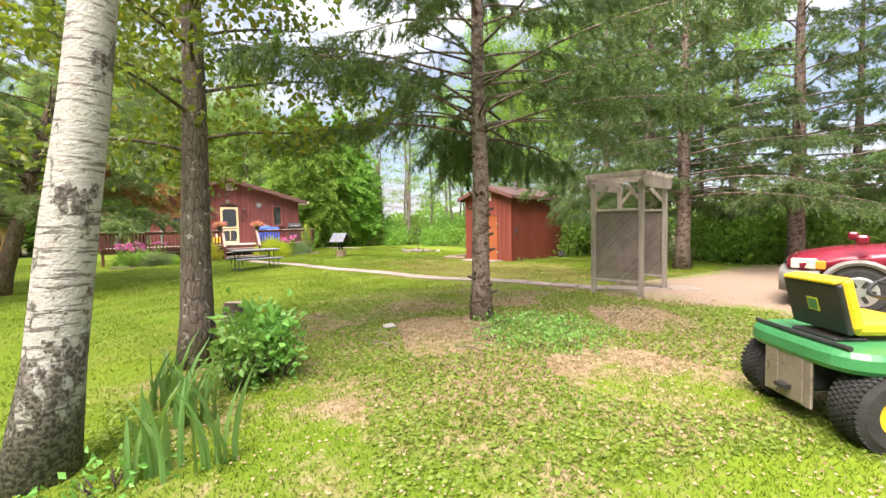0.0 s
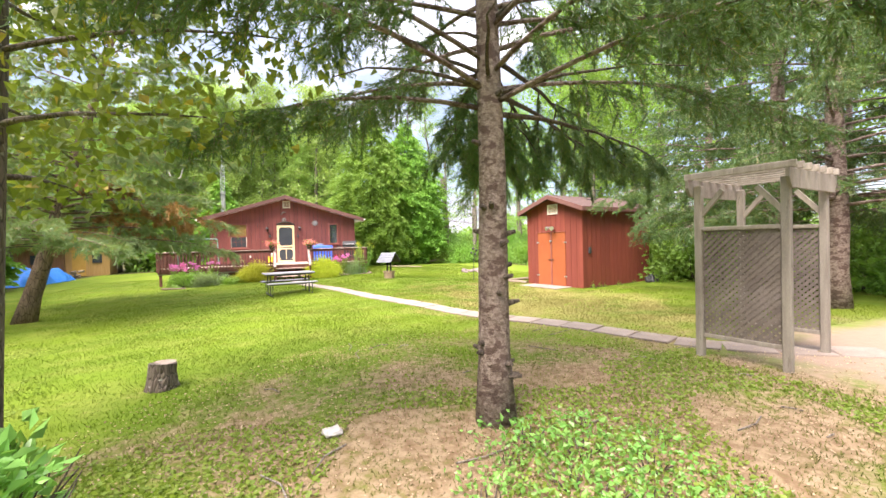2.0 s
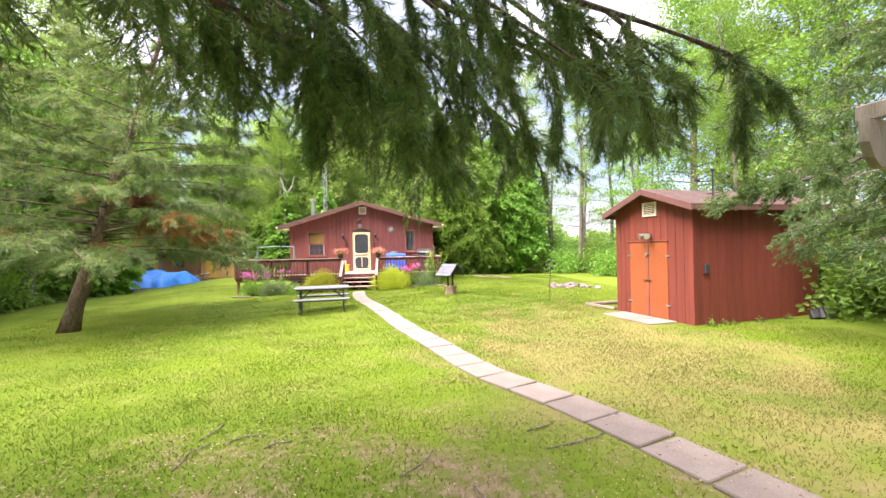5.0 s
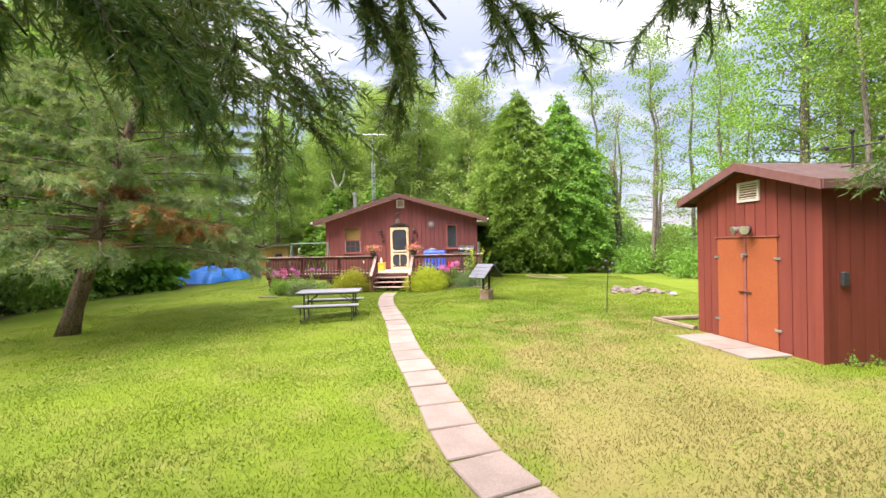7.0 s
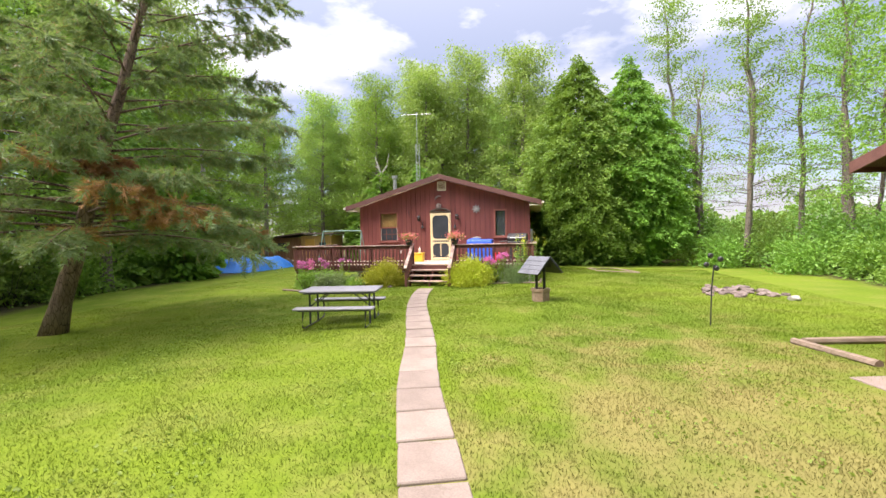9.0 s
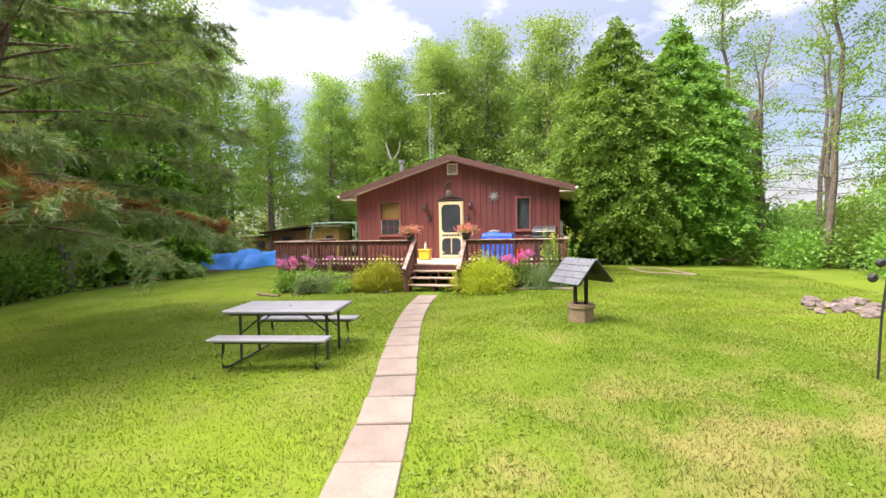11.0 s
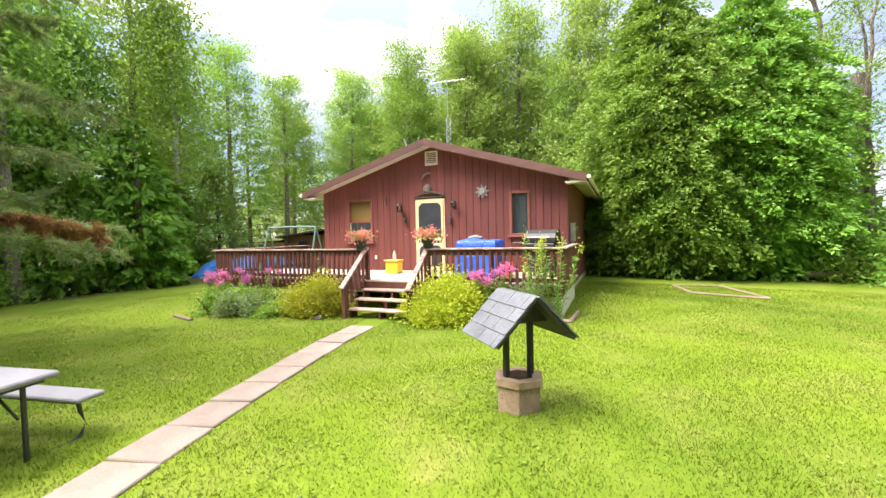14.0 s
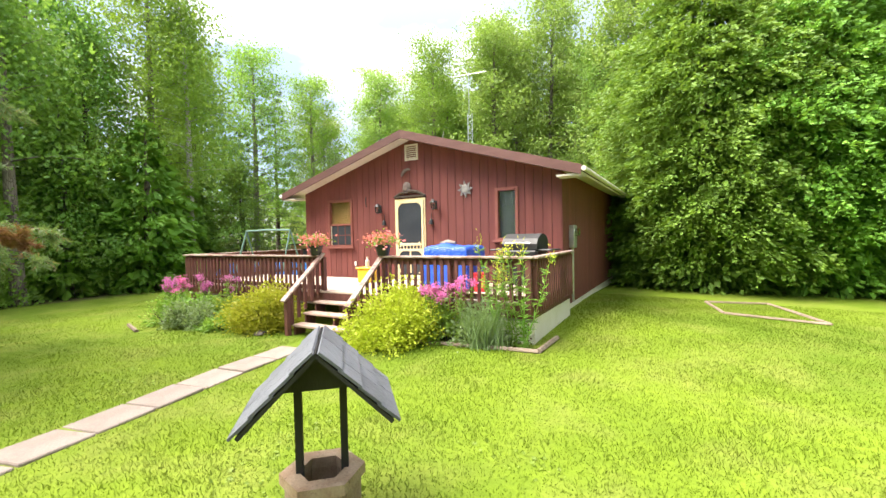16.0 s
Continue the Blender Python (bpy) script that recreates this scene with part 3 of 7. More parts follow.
def window_unit(name, o, parts, label):
    x0, x1, z0, z1 = o
    w = thing(name, label, "window", kind="structure")
    y = HY
    f = Shape()
    f.box(x0 - 0.05, x0 + 0.02, y - 0.03, y + 0.10, z0 - 0.04, z1 + 0.05, bevel=0.006).box(x1 - 0.02, x1 + 0.05, y - 0.03, y + 0.10, z0 - 0.04, z1 + 0.05, bevel=0.006)
    f.box(x0 + 0.02, x1 - 0.02, y - 0.03, y + 0.10, z1 - 0.02, z1 + 0.05, bevel=0.006).box(x0 + 0.02, x1 - 0.02, y - 0.03, y + 0.10, z0 - 0.04, z0 + 0.02, bevel=0.006)
    frame_ob = part("window_frame", f, TRIM, w)
    part("window_sill", Shape().box(x0 - 0.10, x1 + 0.10, y - 0.08, y + 0.02, z0 - 0.075, z0 - 0.035, bevel=0.006), TRIM, w)
    if parts == "sash":
        zm = z0 + 0.58
        part("pane", Shape().box(x0 + 0.03, x1 - 0.03, y + 0.05, y + 0.055, zm, z1 - 0.03), GLASS, w).visible_shadow = False
        part("blind", Shape().box(x0 + 0.03, x1 - 0.03, y + 0.062, y + 0.07, zm - 0.02, z1 - 0.02), BLIND, w, "golden drawn window blind")
        part("sash_bar", Shape().box(x0 + 0.02, x1 - 0.02, y + 0.01, y + 0.05, zm - 0.025, zm + 0.025), TRIM, w)
        part("insect_screen", Shape().box(x0 + 0.045, x1 - 0.045, y + 0.03, y + 0.036, z0 + 0.03, zm - 0.03), SCREEN, w, "dark insect screen")
        b = Shape()
        for i in (1, 2):
            xx = x0 + (x1 - x0) * i / 3
            b.box(xx - 0.008, xx + 0.008, y + 0.020, y + 0.029, z0 + 0.03, zm - 0.03)
        b.box(x0 + 0.045, x1 - 0.045, y + 0.0205, y + 0.0285, (z0 + zm) / 2 - 0.008, (z0 + zm) / 2 + 0.008)
        part("muntin", b, TRIM, w)
        s = Shape()
        s.box(x0 + 0.02, x0 + 0.045, y + 0.01, y + 0.045, z0 + 0.02, zm - 0.026).box(x1 - 0.045, x1 - 0.02, y + 0.01, y + 0.045, z0 + 0.02, zm - 0.026)
        part("sash_frame", s, WHITE, w, "pale grey sash frame")
    else:
        part("pane", Shape().box(x0 + 0.03, x1 - 0.03, y + 0.03, y + 0.036, z0 + 0.03, z1 - 0.03), GLASS, w).visible_shadow = False
        part("curtain", Shape().box(x0 + 0.02, x1 - 0.02, y + 0.07, y + 0.08, z0 + 0.02, z1 - 0.02), SCREEN, w, "dark grey curtain")
    return w


def build_door():
    x0, x1, z0, z1 = DOOR
    y = HY
    d = thing("door_1", "cream screen door with dark mesh and bracketed corners", "door", kind="structure")
    part("door_slab", Shape().box(x0 + 0.06, x1 - 0.06, y + 0.08, y + 0.12, z0 + 0.02, z1 - 0.05), SCREEN, d, "dark blue grey inner door")
    f = Shape().box(x0, x0 + 0.04, y - 0.02, y + 0.08, z0, z1).box(x1 - 0.04, x1, y - 0.02, y + 0.08, z0, z1).box(x0 + 0.04, x1 - 0.04, y - 0.02, y + 0.08, z1 - 0.05, z1)
    part("door_frame", f, CREAM, d)
    a, b, w = x0 + 0.045, x1 - 0.045, 0.058
    zm = z0 + 0.72
    s = Shape().box(a, a + w, y - 0.045, y - 0.012, z0 + 0.02, z1 - 0.055, bevel=0.006).box(b - w, b, y - 0.045, y - 0.012, z0 + 0.02, z1 - 0.055, bevel=0.006)
    for zz, h in ((z1 - 0.055 - w, w), (zm + 0.14, 0.06), (zm, 0.06), (z0 + 0.02, 0.10)):
        s.box(a + w, b - w, y - 0.043, y - 0.014, zz, zz + h, bevel=0.005)
    part("screen_frame", s, CREAM, d, "cream painted screen frame")
    part("mesh_panel", Shape().box(a + w - 0.01, b - w + 0.01, y - 0.030, y - 0.026, z0 + 0.1, z1 - 0.1), SCREEN, d, "dark screen mesh")
    for i in range(7):
        xx = a + w + (b - a - 2 * w) * (i + 0.5) / 7
        part("spindle", Shape().tube([(xx, y - 0.036, zm + 0.06), (xx, y - 0.036, zm + 0.10), (xx, y - 0.036, zm + 0.14)], [0.009, 0.016, 0.009], 6), CREAM, d)
    part("middle_stile", Shape().box((a + b) / 2 - 0.02, (a + b) / 2 + 0.02, y - 0.042, y - 0.015, z0 + 0.18, zm), CREAM, d)
    for cx, sx in ((a + w, 1), (b - w, -1)):
        for cz, sz in ((z1 - 0.055 - w, -1), (zm + 0.20, 1), (zm, -1), (z0 + 0.18, 1)):
            o = [(cx, cz), (cx + sx * 0.12, cz), (cx + sx * 0.045, cz + sz * 0.045), (cx, cz + sz * 0.12)]
            if sx * sz < 0:
                o = o[::-1]
            part("corner_bracket", Shape().prism(o, y - 0.040, y - 0.018), CREAM, d)
    h = Shape().box(x1 - 0.14, x1 - 0.11, y - 0.065, y - 0.045, z0 + 0.92, z0 + 1.06, bevel=0.005)
    part("door_handle", h, BLACK, d, "black handle")
    arch = Shape()
    pts = [(x0 - 0.02 + (x1 - x0 + 0.04) * i / 10, y - 0.03, z1 + 0.05 + 0.13 * math.sin(math.pi * i / 10)) for i in range(11)]
    arch.tube(pts, [0.025 + 0.02 * math.sin(math.pi * i / 10) for i in range(11)], 8, 0.25)
    arch.tube([(x0, y - 0.02, z1 + 0.05), (x1, y - 0.02, z1 + 0.05)], 0.03, 8, 0.2)
    tagged(part("door_garland", arch, BARK_DARK), "dark twig arch above the door", "door decoration")


def build_house():
    house = thing("house", "dark red board-clad house with a low gable", "house")
    ops = [DOOR, WIN_L, WIN_R]
    # core coloured near-black so the board gaps read as shaded grooves
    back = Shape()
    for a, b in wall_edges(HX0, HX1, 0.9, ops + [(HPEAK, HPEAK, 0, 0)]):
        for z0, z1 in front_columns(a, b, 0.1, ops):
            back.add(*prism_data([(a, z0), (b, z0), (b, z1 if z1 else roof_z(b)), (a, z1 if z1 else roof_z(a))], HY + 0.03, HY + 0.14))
    part("wall_north", back, DARK, house, "wall core coloured near-black as shade between the boards")
    rng = random.Random(2)
    for a, b in wall_edges(HX0, HX1, 0.205, ops):
        for z0, z1 in front_columns(a, b, 0.28, ops):
            o = rng.uniform(0, 0.003)
            part("board", board_shape(a, b, z0, z1, roof_z, HY - o, HY + 0.03, 0.011), SIDING, house)
    walls = Shape()
    walls.box(HX1 - 0.12, HX1 - 0.025, HY + 0.14, HY + HDEEP, 0.15, WALL_H).box(HX0 + 0.025, HX0 + 0.12, HY + 0.14, HY + HDEEP, -0.1, WALL_H)
    walls.prism([(HX0, -0.1), (HX1, -0.1), (HX1, WALL_H), (HPEAK, GABLE_Z), (HX0, WALL_H)], HY + HDEEP, HY + HDEEP + 0.12)
    part("wall_sides", walls, SIDING, house)
    for k in range(43):
        y0 = HY + 0.03 + k * 0.208
        part("board", Shape().box(HX1 - 0.025, HX1, y0 + 0.005, y0 + 0.203, 0.36, WALL_H + 0.02), SIDING, house)
    part("foundation", Shape().box(HX1 - 0.13, HX1 - 0.012, HY + 0.1, HY + HDEEP, -0.1, 0.37), WHITE, house, "pale concrete foundation")
    part("floor", Shape().box(HX0 + 0.12, HX1 - 0.13, HY + 0.14, HY + HDEEP, 0.7, DECK_Z), OLDWOOD, house)
    part("ceiling", Shape().box(HX0 + 0.12, HX1 - 0.13, HY + 0.14, HY + HDEEP, 3.1, 3.18), WHITE, house)
    ex, y0, y1 = 0.48, HY - 0.42, HY + HDEEP + 0.5
    ze = roof_z(HX1) - SLOPE * ex
    roof = Shape().prism(double_slope(HX0 - ex, HPEAK, HX1 + ex, ze + 0.12, GABLE_Z + 0.12, 0.05), y0 + 0.0285, y1)
    part("roof", roof, SHINGLE, house, "brown shingled roof")
    part("soffit", Shape().prism(double_slope(HX0 - ex + 0.02, HPEAK, HX1 + ex - 0.02, ze + 0.01, GABLE_Z + 0.01, 0.05), y0 + 0.03, y1 - 0.03), SOFFIT, house, "cream soffit under the overhang")
    for sgn in (-1, 1):
        xe = HPEAK + sgn * (HX1 + ex - HPEAK)
        o = [(HPEAK, GABLE_Z - 0.02), (xe, ze - 0.02), (xe, ze + 0.172), (HPEAK, GABLE_Z + 0.172)]
        part("bargeboard", Shape().prism(o if sgn > 0 else o[::-1], y0 - 0.005, y0 + 0.028), FASCIA, house, "red-brown bargeboard")
        g = Shape()
        x = xe + sgn * 0.055
        g.tube([(x, y0 - 0.02, ze + 0.09), (x, y1, ze + 0.08)], 0.05, 8)
        part("gutter", g, SOFFIT, house, "cream eaves gutter")
        part("eave_return", Shape().box(min(xe, xe - sgn * ex), max(xe, xe - sgn * ex), y0 + 0.028, HY - 0.004, ze - 0.03, ze + 0.01), SOFFIT, house)
    part("downspout", Shape().tube([(HX1 + ex, HY + HDEEP - 0.2, ze), (HX1 + 0.06, HY + HDEEP - 0.2, ze - 0.35), (HX1 + 0.06, HY + HDEEP - 0.2, 0.3)], 0.04, 8), TRIM, house)
    part("corner_board", Shape().box(HX1 + 0.001, HX1 + 0.02, HY - 0.012, HY + 0.09, 0.3, WALL_H).box(HX1 - 0.09, HX1 + 0.001, HY - 0.02, HY - 0.004, 0.3, WALL_H - 0.02), SIDING, house)
    vent = part("gable_vent", Shape().box(5.56, 5.60, HY - 0.035, HY - 0.004, 3.80, 4.19).box(5.90, 5.94, HY - 0.035, HY - 0.004, 3.80, 4.19).box(5.60, 5.90, HY - 0.035, HY - 0.004, 4.15, 4.19).box(5.60, 5.90, HY - 0.035, HY - 0.004, 3.80, 3.84), WHITE, house, "cream louvred gable vent")
    for i in range(6):
        z = 3.86 + i * 0.05
        part("slat", Shape().box(5.60, 5.90, -0.014, 0.014, -0.004, 0.004, pose(0, HY - 0.018, z, -35)), WHITE, vent)
    part("stove_pipe", Shape().tube([(2.2, 30, 3.3), (2.2, 30, 5.0)], 0.10, 12).tube([(2.2, 30, 5.05), (2.2, 30, 5.2)], 0.15, 12), STEEL, house, "galvanised stove pipe with a cap")
    build_door()
    window_unit("window_1", WIN_L, "sash", "sash window with a golden blind and dark screen")
    window_unit("window_2", WIN_R, "fixed", "narrow fixed window with a dark curtain")


def prism_data(outline, y0, y1):
    k = len(outline)
    vs = [(x, y0, z) for x, z in outline] + [(x, y1, z) for x, z in outline]
    fs = [tuple(range(k)), tuple(range(2 * k - 1, k - 1, -1))] + [(i, i + k, (i + 1) % k + k, (i + 1) % k) for i in range(k)]
    return vs, fs


def wall_lamp(x, z):
    t = thing("wall_lantern", "black metal lantern on the red board wall", "wall lamp", pose(x, HY, z), "lanterns by the door")
    part("bracket", Shape().box(-0.04, 0.04, -0.02, -0.002, -0.10, 0.10, bevel=0.005).tube([(0, -0.02, 0.06), (0, -0.08, 0.12), (0, -0.13, 0.10)], 0.010, 6), BLACK, t)
    part("roof", Shape().tube([(0, -0.13, 0.05), (0, -0.13, 0.10), (0, -0.13, 0.14)], [0.085, 0.05, 0.012], 8), BLACK, t)
    part("lantern_glass", Shape().tube([(0, -0.13, -0.09), (0, -0.13, 0.05)], [0.045, 0.065], 8), GLASS, t, "clear lantern glass")
    cage = Shape()
    for i in range(6):
        a = i * math.pi / 3
        cage.tube([(0.048 * math.cos(a), -0.13 + 0.048 * math.sin(a), -0.09), (0.070 * math.cos(a), -0.13 + 0.070 * math.sin(a), 0.05)], 0.006, 4)
    cage.tube([(0, -0.13, -0.12), (0, -0.13, -0.09)], [0.02, 0.05], 8)
    part("cage", cage, BLACK, t)
    return t


def wall_items():
    wall_lamp(4.74, 2.64)
    wall_lamp(6.41, 2.66)
    for x, z in ((4.88, 2.28), (6.30, 2.26)):
        bell = Shape().tube([(x, HY - 0.03, z + 0.22), (x, HY - 0.04, z + 0.06)], 0.008, 5).tube([(x, HY - 0.05, z + 0.07), (x, HY - 0.05, z + 0.03), (x, HY - 0.05, z - 0.06)], [0.02, 0.045, 0.065], 10)
        tagged(part("door_bell", bell, BLACK), "small dark hanging bell on the wall", "bell")
    sk = Shape()
    arc = [(5.66 + 0.20 * math.cos(a), HY - 0.05, 3.36 + 0.22 * math.sin(a)) for a in np.linspace(1.25, 2.9, 9)]
    sk.tube(arc, [0.018, 0.028, 0.034, 0.038, 0.04, 0.04, 0.038, 0.034, 0.02], 8)
    horn = thing("wall_ornament", "pale curled horn and stone ornament above the door", "wall ornament")
    part("curl", sk, ROCK, horn)
    part("knob", Shape().tube([(5.60, HY - 0.01, 3.14), (5.60, HY - 0.05, 3.15), (5.60, HY - 0.09, 3.15)], [0.11, 0.125, 0.06], 10, 0.12), ROCK, horn, "rounded pale stone")
    so = thing("sun_ornament", "round metal sun face with eight rays", "wall ornament", pose(7.22, HY - 0.012, 2.98))
    part("disc", Shape().tube([(0, 0, 0), (0, -0.02, 0), (0, -0.04, 0)], [0.11, 0.11, 0.07], 18), PEWTER, so)
    for i in range(8):
        a = i * math.pi / 4
        part("ray", Shape().prism([(0.10, -0.04), (0.20, 0.02), (0.13, 0.045)], -0.022, -0.006, pose(0, 0, 0, 0, -math.degrees(a), 0)), PEWTER, so)
    tagged(part("outlet_box", Shape().box(3.83, 3.90, HY - 0.035, HY - 0.004, 1.15, 1.27, bevel=0.006), WHITE), "small cream outlet box on the wall", "outlet")
    hook = Shape().tube([(4.28, HY - 0.01, 2.98), (4.28, HY - 0.03, 2.97), (4.28, HY - 0.035, 2.80), (4.285, HY - 0.02, 2.72)], 0.014, 6)
    tagged(part("wall_thermometer", hook, BLACK), "thin dark thermometer on the board wall", "thermometer")
    m = thing("electric_meter", "grey electric meter box on the side wall", "meter", pose(HX1 + 0.002, 26.3, 1.85))
    part("meter_box", Shape().box(0, 0.12, -0.13, 0.13, -0.26, 0.24, bevel=0.015), STEEL, m)
    part("meter_dial", Shape().tube([(0.12, 0, 0.08), (0.20, 0, 0.08)], 0.085, 14), GLASS, m)
    part("conduit", Shape().tube([(0.05, 0, -0.26), (0.05, 0, -1.45)], 0.03, 8), STEEL, m)


# ---- deck ----
DX0, DX1, DY = 0.2, 9.58, 23.1
STAIR_X0, STAIR_X1 = 5.10, 6.68


def railing(name, p, q, label):
    """A rail of flat balusters from p to q along the deck's edge."""
    (ax, ay), (bx, by) = p, q
    L = math.hypot(bx - ax, by - ay)
    t = thing(name, label, "railing", pose(ax, ay, DECK_Z, 0, 0, math.degrees(math.atan2(by - ay, bx - ax))))
    part("top_rail", Shape().box(-0.02, L + 0.02, -0.07, 0.07, 0.70, 0.738, bevel=0.008), RAIL_WORN, t, "worn red top rail")
    part("upper_band", Shape().box(0, L, 0.0, 0.038, 0.58, 0.698, bevel=0.006), DECK_RED, t)
    part("lower_band", Shape().box(0, L, 0.0, 0.038, 0.03, 0.12, bevel=0.006), DECK_RED, t)
    k = max(1, round(L / 0.135))
    me = Shape().box(-0.03, 0.03, -0.036, -0.001, -0.14, 0.67, bevel=0.005).mesh("baluster", DECK_RED)
    rng = random.Random(int(L * 100))
    for i in range(k):
        b = part("baluster", me, DECK_RED, t)
        b.matrix_basis = pose(L * (i + 0.5) / k, rng.uniform(-0.002, 0), rng.uniform(-0.01, 0.01), 0, rng.uniform(-0.7, 0.7), 0)
    for i in range(max(2, round(L / 1.9) + 1)):
        x = L * i / max(1, round(L / 1.9))
        part("post", Shape().box(x - 0.045, x + 0.045, 0.04, 0.13, -0.16, 0.70, bevel=0.006), DECK_RED, t)
    return t


def lattice_strips(x0, x1, z0, z1, pitch, width, y, t):
    """Two crossed layers of slanting strips clipped to a rectangle. Gives the shapes one by one."""
    out = []
    for sgn, yy in ((1, y), (-1, y + t)):
        c = -(z1 - z0)
        while c < (x1 - x0):
            pts = []
            for u in (0.0, width * 1.414):
                lo, hi = max(0.0, -(c + u)), min(z1 - z0, (x1 - x0) - (c + u))
                pts.append((c + u, lo, hi))
            (ca, la, ha), (cb, lb, hb) = pts
            if ha > la + 0.01 and hb > lb + 0.01:
                o = [(ca + la, la), (cb + lb, lb), (cb + hb, hb), (ca + ha, ha)]
                o = [(x0 + a if sgn > 0 else x1 - a, z0 + b) for a, b in o]
                out.append(Shape().prism(o if sgn > 0 else o[::-1], yy, yy + t))
            c += pitch
    return out


def build_deck():
    d = thing("deck", "worn reddish wooden deck along the house front", "deck")
    k = 17
    w = (HY - 0.01 - DY) / k
    me = Shape().box(DX0, DX1, 0.003, w - 0.004, 0, 0.036, bevel=0.004).mesh("plank", DECKBOARD)
    for i in range(k):
        part("plank", me, DECKBOARD, d).matrix_basis = pose(0, DY + i * w, DECK_Z - 0.036)
    part("rim_joist", Shape().box(DX0 + 0.01, DX1 - 0.01, DY + 0.01, DY + 0.05, DECK_Z - 0.24, DECK_Z - 0.04), DECK_RED, d)
    part("side_joist", Shape().box(DX1 - 0.05, DX1 - 0.012, DY + 0.05, HY - 0.03, DECK_Z - 0.24, DECK_Z - 0.04), DECK_RED, d)
    sk = part("skirt", Shape().box(DX1 - 0.035, DX1 - 0.016, DY + 0.06, HY - 0.03, 0.12, DECK_Z - 0.245), WHITE, d, "white skirting board")
    for x in np.linspace(DX0 + 0.1, DX1 - 0.1, 8):
        part("footing_post", Shape().box(x - 0.05, x + 0.05, DY + 0.06, DY + 0.16, -0.15, DECK_Z - 0.04), DECK_RED, d)
    lat = part("lattice_skirt", Shape().box(DX0, DX1, DY + 0.036, DY + 0.046, 0.54, 0.585), GREYWOOD, d, "grey diagonal lattice skirt")
    for s in lattice_strips(6.9, DX1, 0.1, 0.54, 0.085, 0.032, DY + 0.03, 0.008):
        part("strip", s, WHITE, lat)
    railing("deck_railing", (DX0, DY - 0.02), (STAIR_X0, DY - 0.02), "dark red wooden deck railing with flat balusters")
    railing("deck_railing", (STAIR_X1, DY - 0.02), (DX1, DY - 0.02), "dark red wooden deck railing with flat balusters")
    railing("deck_railing", (DX1 + 0.02, DY - 0.02), (DX1 + 0.02, HY - 0.05), "dark red side railing of the deck")
    railing("deck_railing", (DX0, HY + 1.3), (DX0, DY), "dark red end railing of the deck")
    st = thing("deck_stairs", "four worn wooden steps with slanted handrails", "stairs")
    rise, run = (DECK_Z - 0.11) / 4, 0.27
    for i in range(3):
        z = DECK_Z - rise * (i + 1)
        for j in range(2):
            y = DY - run * (i + 1) + j * 0.13
            part("tread", Shape().box(STAIR_X0 + 0.02, STAIR_X1 - 0.02, y + 0.01, y + 0.135, z - 0.038, z, bevel=0.006), STEP_WOOD, st)
    for x in (STAIR_X0 + 0.05, (STAIR_X0 + STAIR_X1) / 2, STAIR_X1 - 0.09):
        sh = Shape()
        for i in range(3):
            z = DECK_Z - rise * (i + 1) - 0.04
            y = DY - run * (i + 1)
            sh.box(x, x + 0.04, y + 0.02, y + run - 0.006, z - 0.24 if z > 0.3 else 0.05, z)
        part("stringer", sh, DECK_RED, st)
    for x in (STAIR_X0, STAIR_X1):
        yb, yt = DY - run * 3 - 0.12, DY - 0.02
        part("newel", Shape().box(x - 0.045, x + 0.045, yb, yb + 0.09, 0.02, 0.80, bevel=0.006), DECK_RED, st)
        ang = math.degrees(math.atan2(0.74, yt - yb))
        L = math.hypot(0.74, yt - yb) + 0.1
        part("handrail", Shape().box(-0.06, 0.06, -0.08, L, -0.02, 0.02, pose(x, yb, 0.80, ang), bevel=0.008), RAIL_WORN, st, "worn grey slanted handrail")
        for i in range(5):
            y = yb + 0.15 + i * 0.165
            zt = 0.80 + (y - yb) * 0.74 / (yt - yb)
            part("baluster", Shape().box(x - 0.017, x + 0.017, y - 0.03, y + 0.03, zt - 0.66, zt - 0.03), DECK_RED, st)
    # what stands on the deck
    for x in (4.98, 6.72):
        flower_pot(x, DY - 0.02, DECK_Z + 0.738)
    p = thing("yellow_pail", "yellow plastic bin beside the red wall", "bin", pose(4.92, 24.75, DECK_Z))
    part("bin", Shape().box(-0.19, 0.19, -0.15, 0.15, 0, 0.33, bevel=0.03), YELLOW, p)
    part("rim", Shape().box(-0.215, 0.215, -0.175, 0.175, 0.33, 0.365, bevel=0.012), YELLOW, p)
    part("bottle", Shape().tube([(0.02, 0, 0.365), (0.02, 0, 0.52), (0.02, 0, 0.56), (0.02, 0, 0.62)], [0.05, 0.05, 0.02, 0.02], 10), WHITE, p, "pale bottle standing on the bin")
    covered_table()
    barbecue()


def flower_pot(x, y, z):
    t = thing("flower_pot", "black pot of pink and red flowers on the railing", "flower pot", pose(x, y, z), "pots on the railing")
    part("pot", Shape().tube([(0, 0, 0), (0, 0, 0.02), (0, 0, 0.18), (0, 0, 0.20)], [0.10, 0.105, 0.145, 0.15], 16), BLACK, t)
    c = np.random.normal(size=(650, 3)) * (0.13, 0.13, 0.06) + (0, 0, 0.29)
    d = np.random.normal(size=(650, 3)) + (0, 0, 0.6)
    part("foliage", Shape().leaves(c[:260], d[:260], 0.06, 0.04), L_HERB, t)
    part("blossoms", Shape().leaves(c[260:] * (1.12, 1.12, 1.05), d[260:], 0.05, 0.05), L_ROSE, t, "pink and red blossoms")


